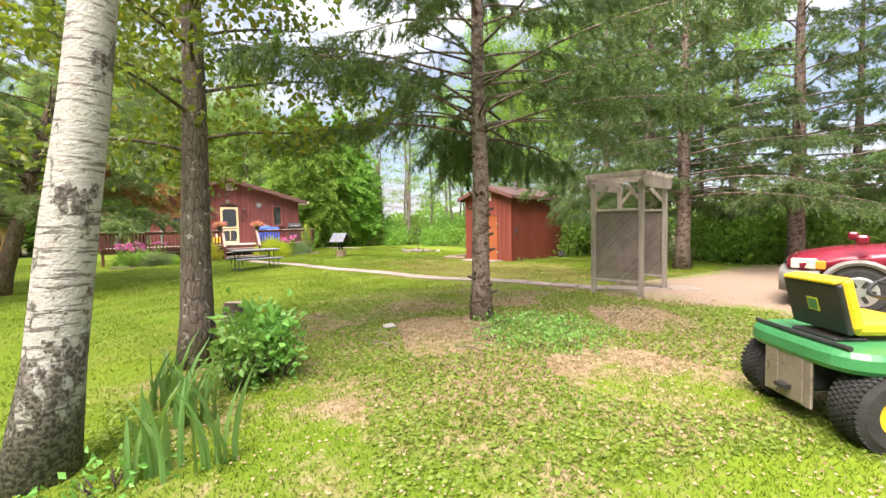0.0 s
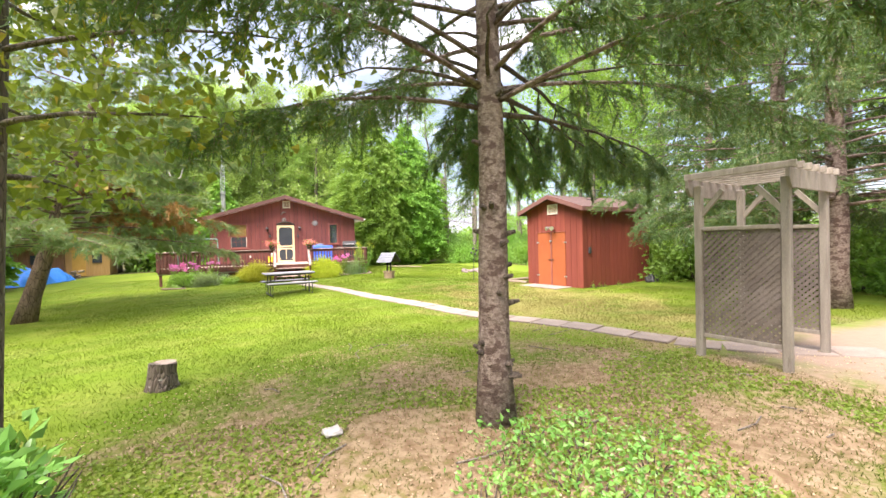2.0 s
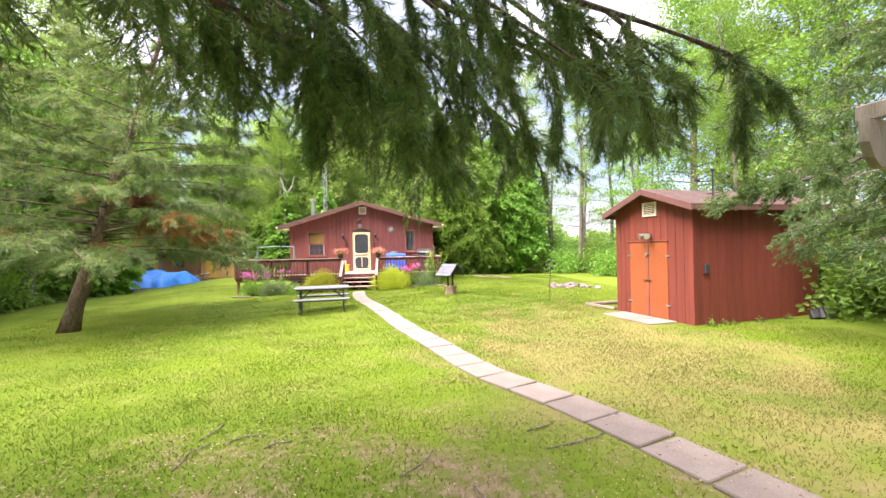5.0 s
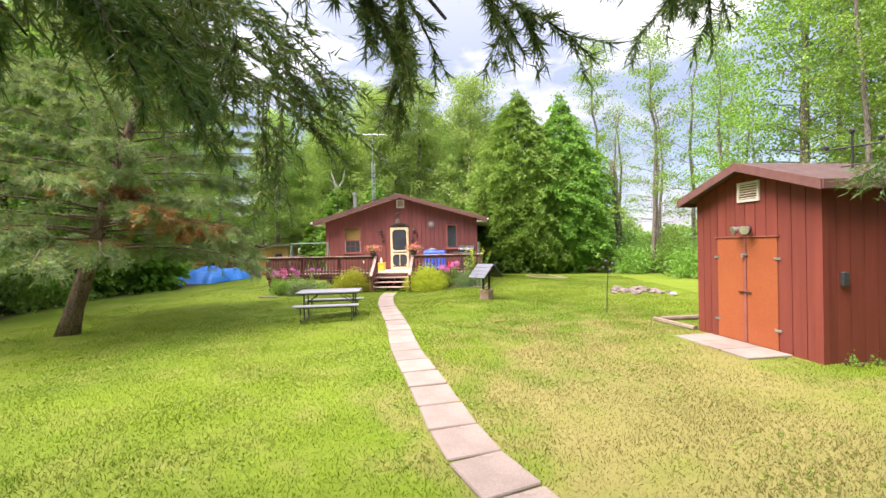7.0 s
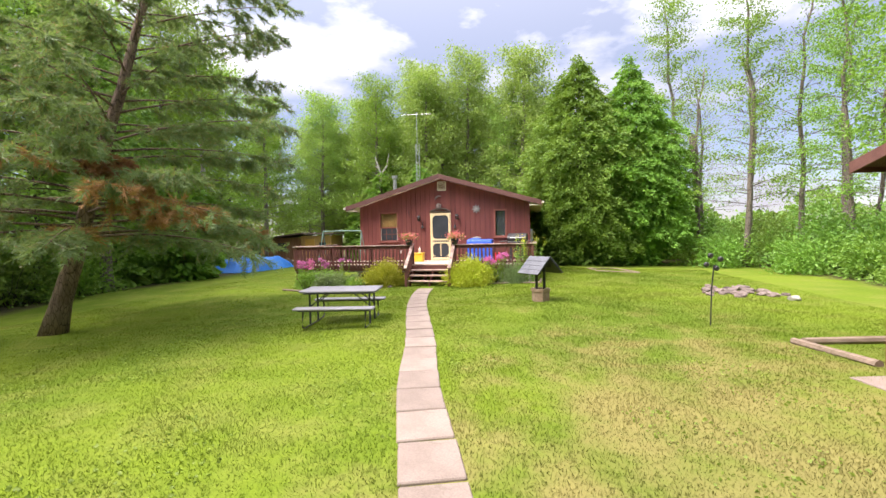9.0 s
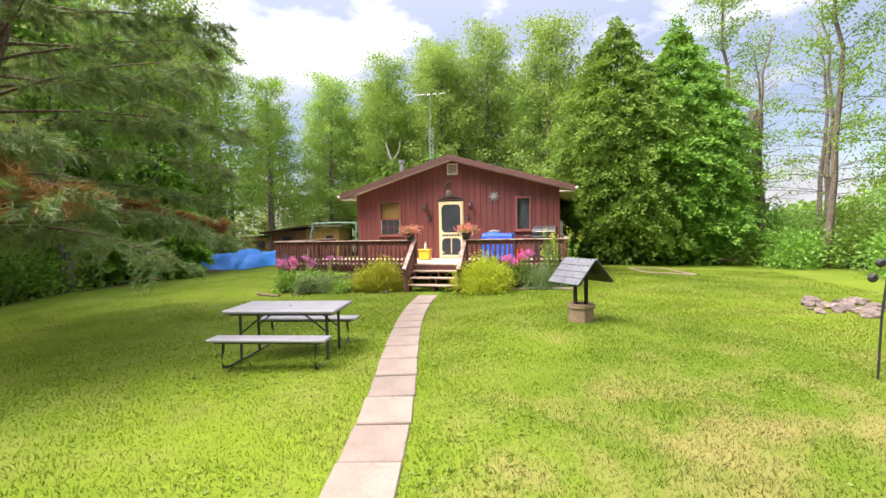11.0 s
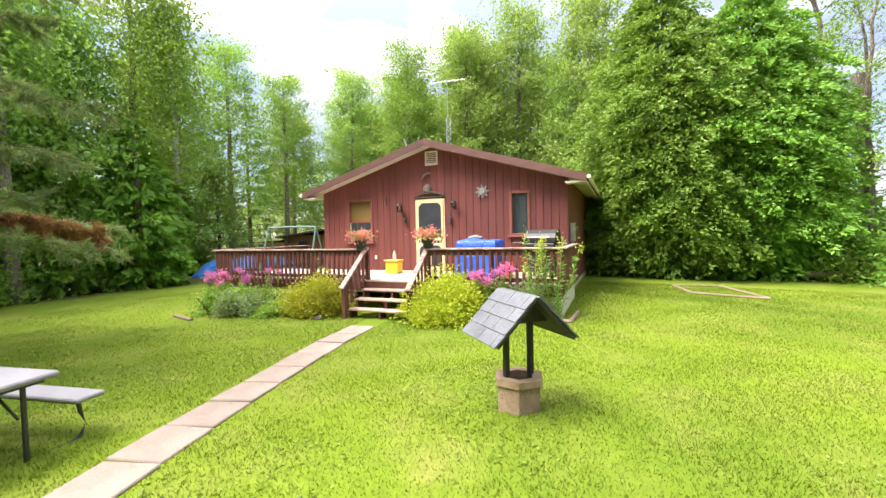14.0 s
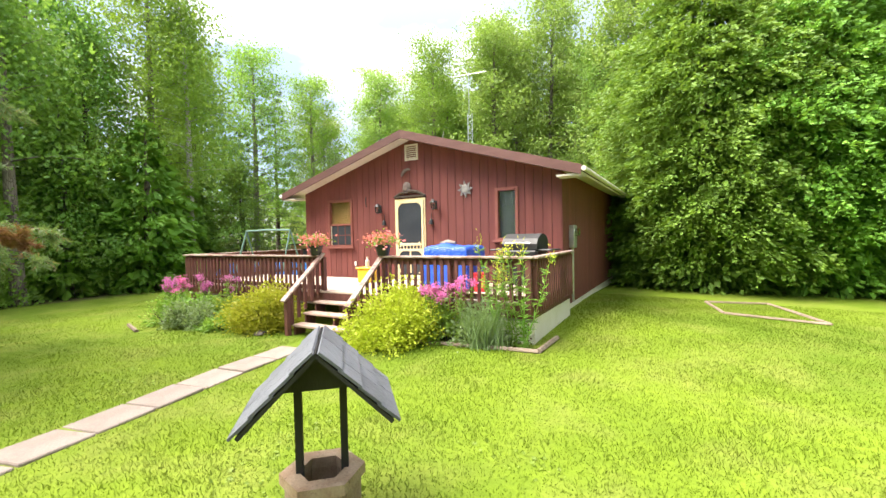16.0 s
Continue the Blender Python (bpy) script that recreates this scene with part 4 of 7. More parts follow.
def covered_table():
    t = thing("covered_furniture", "deck furniture under a wrinkled blue cover", "covered furniture", pose(7.50, 24.45, DECK_Z) @ Matrix.Diagonal((0.66, 0.8, 1, 1)))
    bm = bmesh.new()
    bmesh.ops.create_grid(bm, x_segments=44, y_segments=36, size=1.0)
    for v in bm.verts:
        x, y = v.co.x, v.co.y
        edge = max(abs(x), abs(y))
        drop = max(0.0, edge - 0.55) / 0.45
        wob = noise.noise(Vector((x * 4, y * 4, 1))) * 0.03 + noise.noise(Vector((x * 11, y * 11, 2))) * 0.012
        px, py = max(-0.72, min(0.72, x * 1.3)), max(-0.52, min(0.52, y * 0.95))
        fold = 0.05 * math.sin((x - y) * 26) * drop
        v.co = Vector((px + (fold if abs(x) < abs(y) else 0) + (0.07 * drop * (1 if x > 0 else -1) if abs(x) >= abs(y) else 0), py + (fold if abs(x) >= abs(y) else 0) + (0.06 * drop * (1 if y > 0 else -1) if abs(y) > abs(x) else 0), 0.86 - 0.80 * drop + wob * (1 if drop < 0.2 else 0.4) + 0.06 * math.exp(-((x + 0.2) ** 2 + y * y) * 8)))
    me = bpy.data.meshes.new("cover")
    bm.to_mesh(me)
    bm.free()
    for p in me.polygons:
        p.use_smooth = True
    me.materials.append(BLUE_CLOTH)
    part("cover", me, BLUE_CLOTH, t)
    tagged(part("driftwood", Shape().tube([(7.2, 24.4, DECK_Z + 0.93), (7.37, 24.42, DECK_Z + 0.95), (7.55, 24.4, DECK_Z + 0.93)], [0.03, 0.05, 0.03], 8, 0.2), GREYWOOD), "pale piece of wood lying on the blue cover", "wood")
    r = thing("red_bin", "small red plastic bin on the deck", "bin", pose(8.18, 24.2, DECK_Z))
    part("bin", Shape().tube([(0, 0, 0), (0, 0, 0.34)], [0.13, 0.15], 14), RED_PLASTIC, r)
    part("rim", Shape().tube([(0, 0, 0.34), (0, 0, 0.36)], 0.165, 14), RED_PLASTIC, r)


def barbecue():
    t = thing("barbecue", "black lidded gas barbecue on the deck corner", "barbecue", pose(8.95, 24.6, DECK_Z, 0, 0, -8))
    part("cart", Shape().box(-0.30, 0.30, -0.22, 0.22, 0.12, 0.60, bevel=0.02), BLACK, t)
    part("firebox", Shape().box(-0.36, 0.36, -0.26, 0.26, 0.60, 0.80, bevel=0.04), BLACK, t)
    prof = [(-0.25, 0.80), (0.25, 0.80), (0.25, 0.95), (0.16, 1.06), (-0.04, 1.09), (-0.20, 1.00), (-0.25, 0.90)]
    part("lid", Shape().prism([(a, b) for a, b in prof], -0.36, 0.36, pose(0, 0, 0, 0, 0, 90)), BLACK, t, "curved black lid")
    part("lid_handle", Shape().tube([(-0.25, -0.30, 0.92), (0.25, -0.30, 0.92)], 0.014, 8), STEEL, t)
    part("side_shelf", Shape().box(-0.66, -0.365, -0.22, 0.22, 0.77, 0.80, bevel=0.01), BLACK, t)
    part("side_shelf", Shape().box(0.365, 0.62, -0.22, 0.22, 0.77, 0.80, bevel=0.01), BLACK, t)
    for x in (-0.26, 0.26):
        for y in (-0.18, 0.18):
            part("wheel", Shape().tube([(x - 0.02, y, 0.06), (x + 0.02, y, 0.06)], 0.06, 12), BLACK, t)


# ---- shed ----
SHED_ANG = 102.4
SHED_L, SHED_D, SHED_H, SHED_PK = 2.42, 3.75, 2.62, 0.42


def build_shed():
    """Local frame: the front along +x from the corner, the inside towards -y turned to the back."""
    a = radians(SHED_ANG)
    u, v = Vector((math.cos(a), math.sin(a), 0)), Vector((math.sin(a), -math.cos(a), 0))
    m = Matrix(((u.x, v.x, 0, 14.33), (u.y, v.y, 0, 11.84), (0, 0, 1, 0.10), (0, 0, 0, 1)))
    mir = m
    L, D, H, P = SHED_L, SHED_D, SHED_H, SHED_PK
    shed = thing("shed", "red board-clad garden shed with rust-orange double doors", "shed")
    top = lambda x: H + P * (1 - abs(x - L / 2) / (L / 2))

    def add(name, s, mat, parent=shed, label=""):
        s.v = [np.array([mir @ Vector(p) for p in vs]) for vs in s.v]
        s.f = [[tuple(reversed(q)) for q in f] if isinstance(f, list) else f[:, ::-1] for f in s.f]
        return part(name, s, mat, parent, label)

    d0, d1, dz0, dz1 = 0.68, 1.90, 0.03, 1.86
    core = Shape()
    for x0, x1 in ((0.02, d0), (d1, L - 0.02)):
        core.prism([(x0, 0), (x1, 0), (x1, top(x1) - 0.02), (x0, top(x0) - 0.02)], 0.03, 0.10)
    core.prism([(d0, dz1), (d1, dz1), (d1, top(d1) - 0.02), (L / 2, top(L / 2) - 0.02), (d0, top(d0) - 0.02)], 0.03, 0.10)
    core.box(0.025, 0.09, 0.10, D, 0, H).box(L - 0.09, L - 0.025, 0.10, D, 0, H).prism([(0, 0), (L, 0), (L, H), (L / 2, H + P), (0, H)], D, D + 0.07)
    add("wall_core", core, SHED_RED)
    ops = [(d0, d1, dz0, dz1)]
    for x0, x1 in wall_edges(0, L, 0.205, ops):
        for z0, z1 in ([(dz1, None)] if d0 < (x0 + x1) / 2 < d1 else [(0.0, None)]):
            p0, p1 = x0 + 0.006, x1 - 0.006
            o = [(p0, z0), (p1, z0), (p1, top(p1))] + ([(L / 2, top(L / 2))] if p0 < L / 2 < p1 else []) + [(p0, top(p0))]
            add("board", Shape().prism(o, 0.0, 0.03), SHED_RED)
    k = 16
    for i in range(k):
        y0, y1 = D * i / k + 0.006, D * (i + 1) / k - 0.006
        add("board", Shape().box(-0.005, 0.025, y0 + (0.03 if i == 0 else 0), y1, 0.0, H), SHED_RED)
        add("board", Shape().box(L - 0.025, L + 0.005, y0 + (0.03 if i == 0 else 0), y1, 0.0, H), SHED_RED)
    mid = (d0 + d1) / 2
    for x0, x1 in ((d0, mid - 0.03), (mid + 0.03, d1)):
        dr = add("door", Shape().box(x0 + 0.006, x1 - 0.004, -0.012, 0.022, dz0, dz1 - 0.015, bevel=0.005), SHED_DOOR, shed, "rust-orange plywood door leaf")
        for z in (0.35, 1.5):
            hx = x0 if x0 == d0 else x1
            add("hinge", Shape().box(hx - 0.06, hx + 0.06, -0.020, -0.0125, z - 0.02, z + 0.02), STEEL, dr, "steel strap hinge")
    add("door_post", Shape().box(mid - 0.027, mid + 0.027, -0.02, 0.03, dz0, dz1 - 0.015), TRIM)
    add("drip_cap", Shape().box(d0 - 0.04, d1 + 0.04, -0.03, -0.002, dz1 - 0.008, dz1 + 0.012), TRIM)
    add("latch", Shape().box(mid - 0.07, mid + 0.05, -0.045, -0.021, 1.54, 1.57).box(mid - 0.01, mid + 0.03, -0.06, -0.03, 1.50, 1.54), STEEL, shed, "steel hasp and padlock")
    add("latch", Shape().box(mid - 0.13, mid + 0.12, -0.04, -0.021, 0.90, 0.915), BLACK, shed, "dark slide bolt")
    vc = add("gable_vent", Shape().box(0.98, 1.02, -0.03, -0.002, 2.46, 2.80).box(1.38, 1.42, -0.03, -0.002, 2.46, 2.80).box(1.02, 1.38, -0.03, -0.002, 2.76, 2.80).box(1.02, 1.38, -0.03, -0.002, 2.46, 2.50), WHITE, shed, "white louvred vent")
    for i in range(6):
        add("slat", Shape().box(1.02, 1.38, -0.014, 0.014, -0.004, 0.004, pose(0, -0.016, 2.52 + i * 0.043, -35)), WHITE, vc)
    fl = add("floodlight", Shape().tube([(1.20, -0.005, 2.0), (1.20, -0.05, 2.0)], 0.05, 12), BLACK, shed, "double-headed grey floodlight")
    for sx in (-1, 1):
        add("lamp_head", Shape().tube([(1.20 + sx * 0.03, -0.05, 2.0), (1.20 + sx * 0.08, -0.11, 2.0), (1.20 + sx * 0.12, -0.22, 1.97)], [0.03, 0.04, 0.075], 12), STEEL, fl)
    ex = 0.22
    ze = H - P * ex / (L / 2)
    add("roof", Shape().prism(double_slope(-ex, L / 2, L + ex, ze + 0.02, H + P + 0.02, 0.06), -0.24, D + 0.25), SHINGLE, shed, "brown shingled roof")
    for sgn in (-1, 1):
        xe = L / 2 + sgn * (L / 2 + ex)
        o = [(L / 2, H + P - 0.06), (xe, ze - 0.06), (xe, ze + 0.085), (L / 2, H + P + 0.085)]
        add("bargeboard", Shape().prism(o if sgn > 0 else o[::-1], -0.265, -0.241), FASCIA, shed, "red-brown bargeboard")
        add("eave_board", Shape().box(min(xe, xe + sgn * 0.02), max(xe, xe + sgn * 0.02), -0.24, D + 0.24, ze - 0.05, ze + 0.08), FASCIA, shed)
    add("corner_board", Shape().box(-0.02, -0.005, -0.01, 0.09, 0, H).box(-0.02, 0.09, -0.014, -0.001, 0, H), SHED_RED)
    add("switch_box", Shape().box(-0.06, -0.006, 0.28, 0.38, 1.12, 1.32, bevel=0.008), GREY_STEEL, shed, "grey electric box on the side wall")
    vane = add("antenna", Shape().tube([(0.6, 1.3, H + 0.15), (0.6, 1.3, H + 0.85)], 0.018, 6).tube([(0.2, 1.3, H + 0.62), (1.0, 1.3, H + 0.68)], 0.014, 6).tube([(0.35, 1.3, H + 0.35), (0.85, 1.3, H + 0.35)], 0.012, 6), BLACK, shed, "black antenna on the roof")
    for x, z in ((0.2, 0.70), (0.6, 0.90), (1.0, 0.72)):
        add("cup", Shape().tube([(x, 1.27, H + z), (x, 1.30, H + z), (x, 1.33, H + z)], [0.03, 0.05, 0.03], 8), BLACK, vane)
    pads = thing("shed_slabs", "pale concrete slabs in front of the shed doors", "paving", kind="structure")
    for i in range(3):
        add("slab", Shape().box(0.42 + i * 0.56, 0.96 + i * 0.56, -0.80, -0.04, -0.05, 0.035, bevel=0.01), CONCRETE, pads)
    # timber edging beside the shed
    for p, q, lab in (((L + 0.02, -0.05), (L + 1.22, -0.12), "half-buried round timber edging by the shed"), ((L + 1.2, 0.02), (L + 1.15, 2.2), "half-buried round timber edging by the shed")):
        P0, P1 = mir @ Vector((*p, 0.04)), mir @ Vector((*q, 0.04))
        tagged(part("edging_timber", Shape().tube([P0, (P0 + P1) / 2, P1], 0.065, 8, 0.08), TIMBER), lab, "timber edging", "shed edging")
    br = mir @ Vector((-0.45, D - 0.5, 0))
    bl = thing("wheel_hub_pile", "dark scrap pieces piled by the shed wall", "scrap", pose(br.x, br.y, hz(br.x, br.y)))
    for i in range(5):
        part("scrap", Shape().tube([(-0.2 + i * 0.1, 0.05 * (i % 2), 0.0), (-0.2 + i * 0.1, 0.1, 0.16 + 0.05 * (i % 3))], [0.11, 0.08], 9, 0.2), GREY_STEEL if i % 2 else BLACK, bl)


# ---- arbour ----
def build_arbour():
    ap1, ap2 = Vector((10.55, 4.97, 0)), Vector((10.74, 4.03, 0))
    ux = (ap2 - ap1).normalized()
    L = (ap2 - ap1).length
    W = 1.25
    m = pose(ap1.x, ap1.y, 0.06, 0, 0, math.degrees(math.atan2(ux.y, ux.x)))
    ar = thing("garden_arbour", "weathered grey wooden arbour with lattice sides", "arbour", m)
    H = 2.30
    for x in (0, L):
        for y in (0, W):
            part("post", Shape().box(x - 0.045, x + 0.045, y - 0.045, y + 0.045, -0.08, H, bevel=0.008), GREYWOOD, ar)
    for x in (-0.055, L + 0.055):
        o = [(-0.17, H - 0.02), (-0.14, H - 0.09), (-0.09, H - 0.14), (W + 0.09, H - 0.14), (W + 0.14, H - 0.09), (W + 0.17, H - 0.02), (W + 0.17, H + 0.08), (-0.17, H + 0.08)]
        part("beam", Shape().prism(o, -0.02, 0.02, Matrix(((0, 1, 0, x + (-0.012 if x < 0 else 0.012)), (1, 0, 0, 0), (0, 0, 1, 0), (0, 0, 0, 1)))), GREYWOOD, ar)
    for i in range(7):
        y = -0.10 + (W + 0.2) * i / 6
        part("cross_slat", Shape().box(-0.13, L + 0.13, y - 0.02, y + 0.02, H + 0.084, H + 0.165, bevel=0.006), GREYWOOD, ar)
    for y in (0, W):
        for x, sx in ((0, 1), (L, -1)):
            part("brace", Shape().box(-0.03, 0.03, -0.02, 0.02, -0.22, 0.22, pose(x + sx * 0.15, y, H - 0.25, 0, sx * 40)), GREYWOOD, ar)
    for y in (0, W):
        side = part("lattice_panel", Shape().box(0.047, L - 0.047, y - 0.03, y + 0.03, 1.70, 1.75, bevel=0.006), GREYWOOD, ar, "grey diagonal lattice panel")
        part("bottom_rail", Shape().box(0.047, L - 0.047, y - 0.03, y + 0.03, 0.28, 0.33, bevel=0.006), GREYWOOD, side)
        for s in lattice_strips(0.047, L - 0.047, 0.332, 1.698, 0.080, 0.036, y - 0.008, 0.008):
            part("strip", s, LATTICE, side)


# ---- garden things ----
def build_picnic_table():
    m = pose(5.56, 16.14, hz(5.5, 16.1) - 0.01, 0, 0, 10)
    t = thing("picnic_table", "grey plastic picnic table with dark steel legs", "picnic table", m)
    part("tabletop", Shape().box(-0.79, 0.79, -0.40, 0.40, 0.70, 0.745, bevel=0.02), PLASTIC, t)
    part("apron", Shape().box(-0.72, 0.72, -0.33, 0.33, 0.665, 0.70), GREY_STEEL, t)
    for y in (-0.64, 0.64):
        part("bench", Shape().box(-0.79, 0.79, y - 0.125, y + 0.125, 0.405, 0.445, bevel=0.018), PLASTIC, t, "grey plastic bench seat")
        part("bench_rail", Shape().box(-0.70, 0.70, y - 0.08, y + 0.08, 0.38, 0.405), GREY_STEEL, t)
    for x in (-0.62, 0.62):
        for y in (-0.24, 0.24):
            part("leg", Shape().tube([(x, y, 0.02), (x, y, 0.67)], 0.02, 8), GREY_STEEL, t)
        for s in (-1, 1):
            pts = [(x, s * 0.24, 0.025), (x, s * 0.55, 0.028), (x, s * 0.66, 0.06), (x, s * 0.70, 0.15), (x, s * 0.66, 0.27), (x, s * 0.64, 0.385)]
            part("bench_leg", Shape().tube(pts, 0.018, 8), GREY_STEEL, t)
        part("foot_bar", Shape().tube([(x, -0.3, 0.022), (x, 0.3, 0.022)], 0.0185, 8), GREY_STEEL, t)
        sx = 1 if x > 0 else -1
        for y in (-0.2, 0.2):
            part("brace", Shape().tube([(x, y, 0.40), (x - sx * 0.34, y, 0.665)], 0.012, 6), GREY_STEEL, t)
    part("parasol_hole", Shape().tube([(0, 0, 0.7452), (0, 0, 0.7475)], 0.025, 12), BLACK, t)


def build_well():
    cx, cy = 9.68, 18.63
    m = pose(cx, cy, hz(cx, cy) - 0.01, 0, 0, 133)
    t = thing("wishing_well", "small black-roofed wishing well on a brown stone base", "garden well", m)
    oct_ = lambda r, n=8: [(r * math.cos(2 * math.pi * (i + 0.5) / n), r * math.sin(2 * math.pi * (i + 0.5) / n)) for i in range(n)]

    def ring(ro, ri, z0, z1, n=6):
        a, b = oct_(ro, n), oct_(ri, n)
        vs = [(x, y, z) for z in (z0, z1) for x, y in a] + [(x, y, z) for z in (z0, z1) for x, y in b]
        fs = []
        for i in range(n):
            j = (i + 1) % n
            fs += [(i, j, n + j, n + i), (2 * n + j, 2 * n + i, 3 * n + i, 3 * n + j), (n + i, n + j, 3 * n + j, 3 * n + i), (j, i, 2 * n + i, 2 * n + j)]
        return Shape().add(vs, fs)

    part("base", ring(0.222, 0.155, -0.03, 0.25), WELL_STONE, t, "brown concrete well base")
    part("rim", ring(0.25, 0.145, 0.252, 0.315), WELL_STONE, t, "thick brown stone rim")
    part("well_floor", Shape().tube([(0, 0, 0.10), (0, 0, 0.12)], 0.15, 12), DARK, t)
    for x in (-0.13, 0.13):
        part("post", Shape().box(-0.03, 0.03, x - 0.022, x + 0.022, 0.12, 0.98, bevel=0.004), BLACK_WOOD, t)
    RL, HWID, ZR, ZE = 0.34, 0.40, 1.10, 0.70
    run = math.hypot(HWID, ZR - ZE)
    ang = math.degrees(math.atan2(ZR - ZE, HWID))
    for s in (-1, 1):
        f = pose(0, 0, ZR, 0, 0, 0 if s < 0 else 180) @ pose(0, 0, 0, ang, 0, 0)
        part("roof_board", Shape().box(-RL, RL, -run, 0.0, -0.022, 0.0, f), BLACK_WOOD, t)
        for row in range(4):
            r0 = -run - 0.02 + row * run / 4
            x = -RL - 0.015
            k = 0
            while x < RL:
                w = (0.36, 0.26, 0.20)[(row + k) % 3]
                x1 = min(RL + 0.015, x + w)
                tilt = f @ pose(0, r0, 0.012 + 0.006, -3.5)
                part("slate", Shape().box(x + 0.003, x1 - 0.003, 0, run / 4 + 0.012, -0.004, 0.011, tilt), SLATE, t)
                x, k = x1, k + 1
    part("gable_board", Shape().prism([(-0.26, 0.84), (0.26, 0.84), (0, 1.07)], -0.15, -0.135, pose(0, 0, 0, 0, 0, 90)).prism([(-0.26, 0.84), (0.26, 0.84), (0, 1.07)], 0.135, 0.15, pose(0, 0, 0, 0, 0, 90)), BLACK_WOOD, t)


def build_small_garden():
    rng = random.Random(9)
    z = hz(12.76, 16.68)
    st = thing("garden_spinner", "thin black pole with a small dark pinwheel", "garden ornament", pose(12.76, 16.68, z))
    part("pole", Shape().tube([(0, 0, -0.1), (0.02, 0, 0.7), (0.06, 0, 1.15)], 0.012, 6), BLACK, st)
    for i in range(4):
        a = i * math.pi / 2 + 0.4
        part("cup", Shape().tube([(0.06 + 0.13 * math.cos(a), -0.02, 1.2 + 0.13 * math.sin(a)), (0.06 + 0.13 * math.cos(a), 0.02, 1.2 + 0.13 * math.sin(a)), (0.06 + 0.13 * math.cos(a), 0.06, 1.2 + 0.13 * math.sin(a))], [0.03, 0.055, 0.025], 8), BLACK, st)
    for i in range(46):
        a, r = rng.uniform(0, 6.28), rng.uniform(0, 1) ** 0.5
        x, y = 15.05 + 1.15 * r * math.cos(a), 21.1 + 0.95 * r * math.sin(a)
        s = rng.uniform(0.07, 0.17)
        stone(x, y, s, ROCK, rng, "pinkish grey stone of the fire pit", "fire pit stones")
    stone(15.85, 19.9, 0.15, WHITEROCK, rng, "pale round stone beside the fire pit", "")
    stone(5.64, 4.55, 0.09, WHITEROCK, rng, "pale flat stone lying in needle litter", "")
    stone(4.55, 22.0, 0.10, ROCK, rng, "grey stone edging the flower bed", "bed stones")
    # timber-edged bed on the lawn
    q = [(12.05, 28.6), (12.3, 27.0), (13.9, 26.85), (13.3, 29.1)]
    for (ax, ay), (bx, by) in zip(q, q[1:] + q[:1]):
        s = Shape().tube([(ax, ay, hz(ax, ay) + 0.012), ((ax + bx) / 2, (ay + by) / 2, hz((ax + bx) / 2, (ay + by) / 2) + 0.015), (bx, by, hz(bx, by) + 0.012)], 0.034, 6, 0.1)
        tagged(part("edging_timber", s, TIMBER), "grey timber edging of a small lawn bed", "timber edging", "bed edging")
    for a, b, lab in (((7.2, 22.55), (9.75, 22.75), "front"), ((9.75, 22.75), (9.8, 23.6), "side"), ((0.7, 21.5), (1.6, 21.25), "front")):
        s = Shape().tube([(*a, hz(*a) + 0.03), (*b, hz(*b) + 0.02)], 0.042, 6, 0.05)
        tagged(part("edging_timber", s, TIMBER), "grey timber edging the flower bed", "timber edging", "bed edging")
    # stump
    x, y = 3.90, 6.95
    stp = thing("tree_stump", "grey weathered stump on the lawn", "stump", pose(x, y, hz(x, y)))
    part("stump_wood", Shape().tube([(0, 0, -0.1), (0, 0, 0.05), (0.01, 0, 0.2), (0.02, 0.01, 0.30)], [0.22, 0.18, 0.15, 0.15], 14, 0.08), BARK_GREY, stp)
    part("cut_face", Shape().tube([(0.02, 0.01, 0.301), (0.02, 0.01, 0.308)], 0.135, 14, 0.05), STUMPTOP, stp, "cracked grey cut face")


def stone(x, y, s, mat, rng, label, group):
    bm = bmesh.new()
    bmesh.ops.create_icosphere(bm, subdivisions=2, radius=s)
    o = Vector((rng.uniform(0, 50), rng.uniform(0, 50), 0))
    for v in bm.verts:
        v.co *= 1 + 0.45 * noise.noise(v.co * (1.3 / s) + o)
        v.co.z *= 0.55
    me = bpy.data.meshes.new("stone")
    bm.to_mesh(me)
    bm.free()
    me.materials.append(mat)
    ob = tagged(part("stone", me, mat), label, "stone", group)
    ob.matrix_world = pose(x, y, hz(x, y) + s * 0.22, rng.uniform(-15, 15), rng.uniform(-15, 15), rng.uniform(0, 360))


# ---- trees and plants ----
def limb_path(p, d, L, droop, k=6, wob=0.05):
    pts = [np.array(p, dtype=float)]
    d = np.array(d, dtype=float) / np.linalg.norm(d)
    for i in range(k):
        d = d + np.array((np.random.normal() * wob, np.random.normal() * wob, -droop / k))
        d /= np.linalg.norm(d)
        pts.append(pts[-1] + d * L / k)
    return np.array(pts)


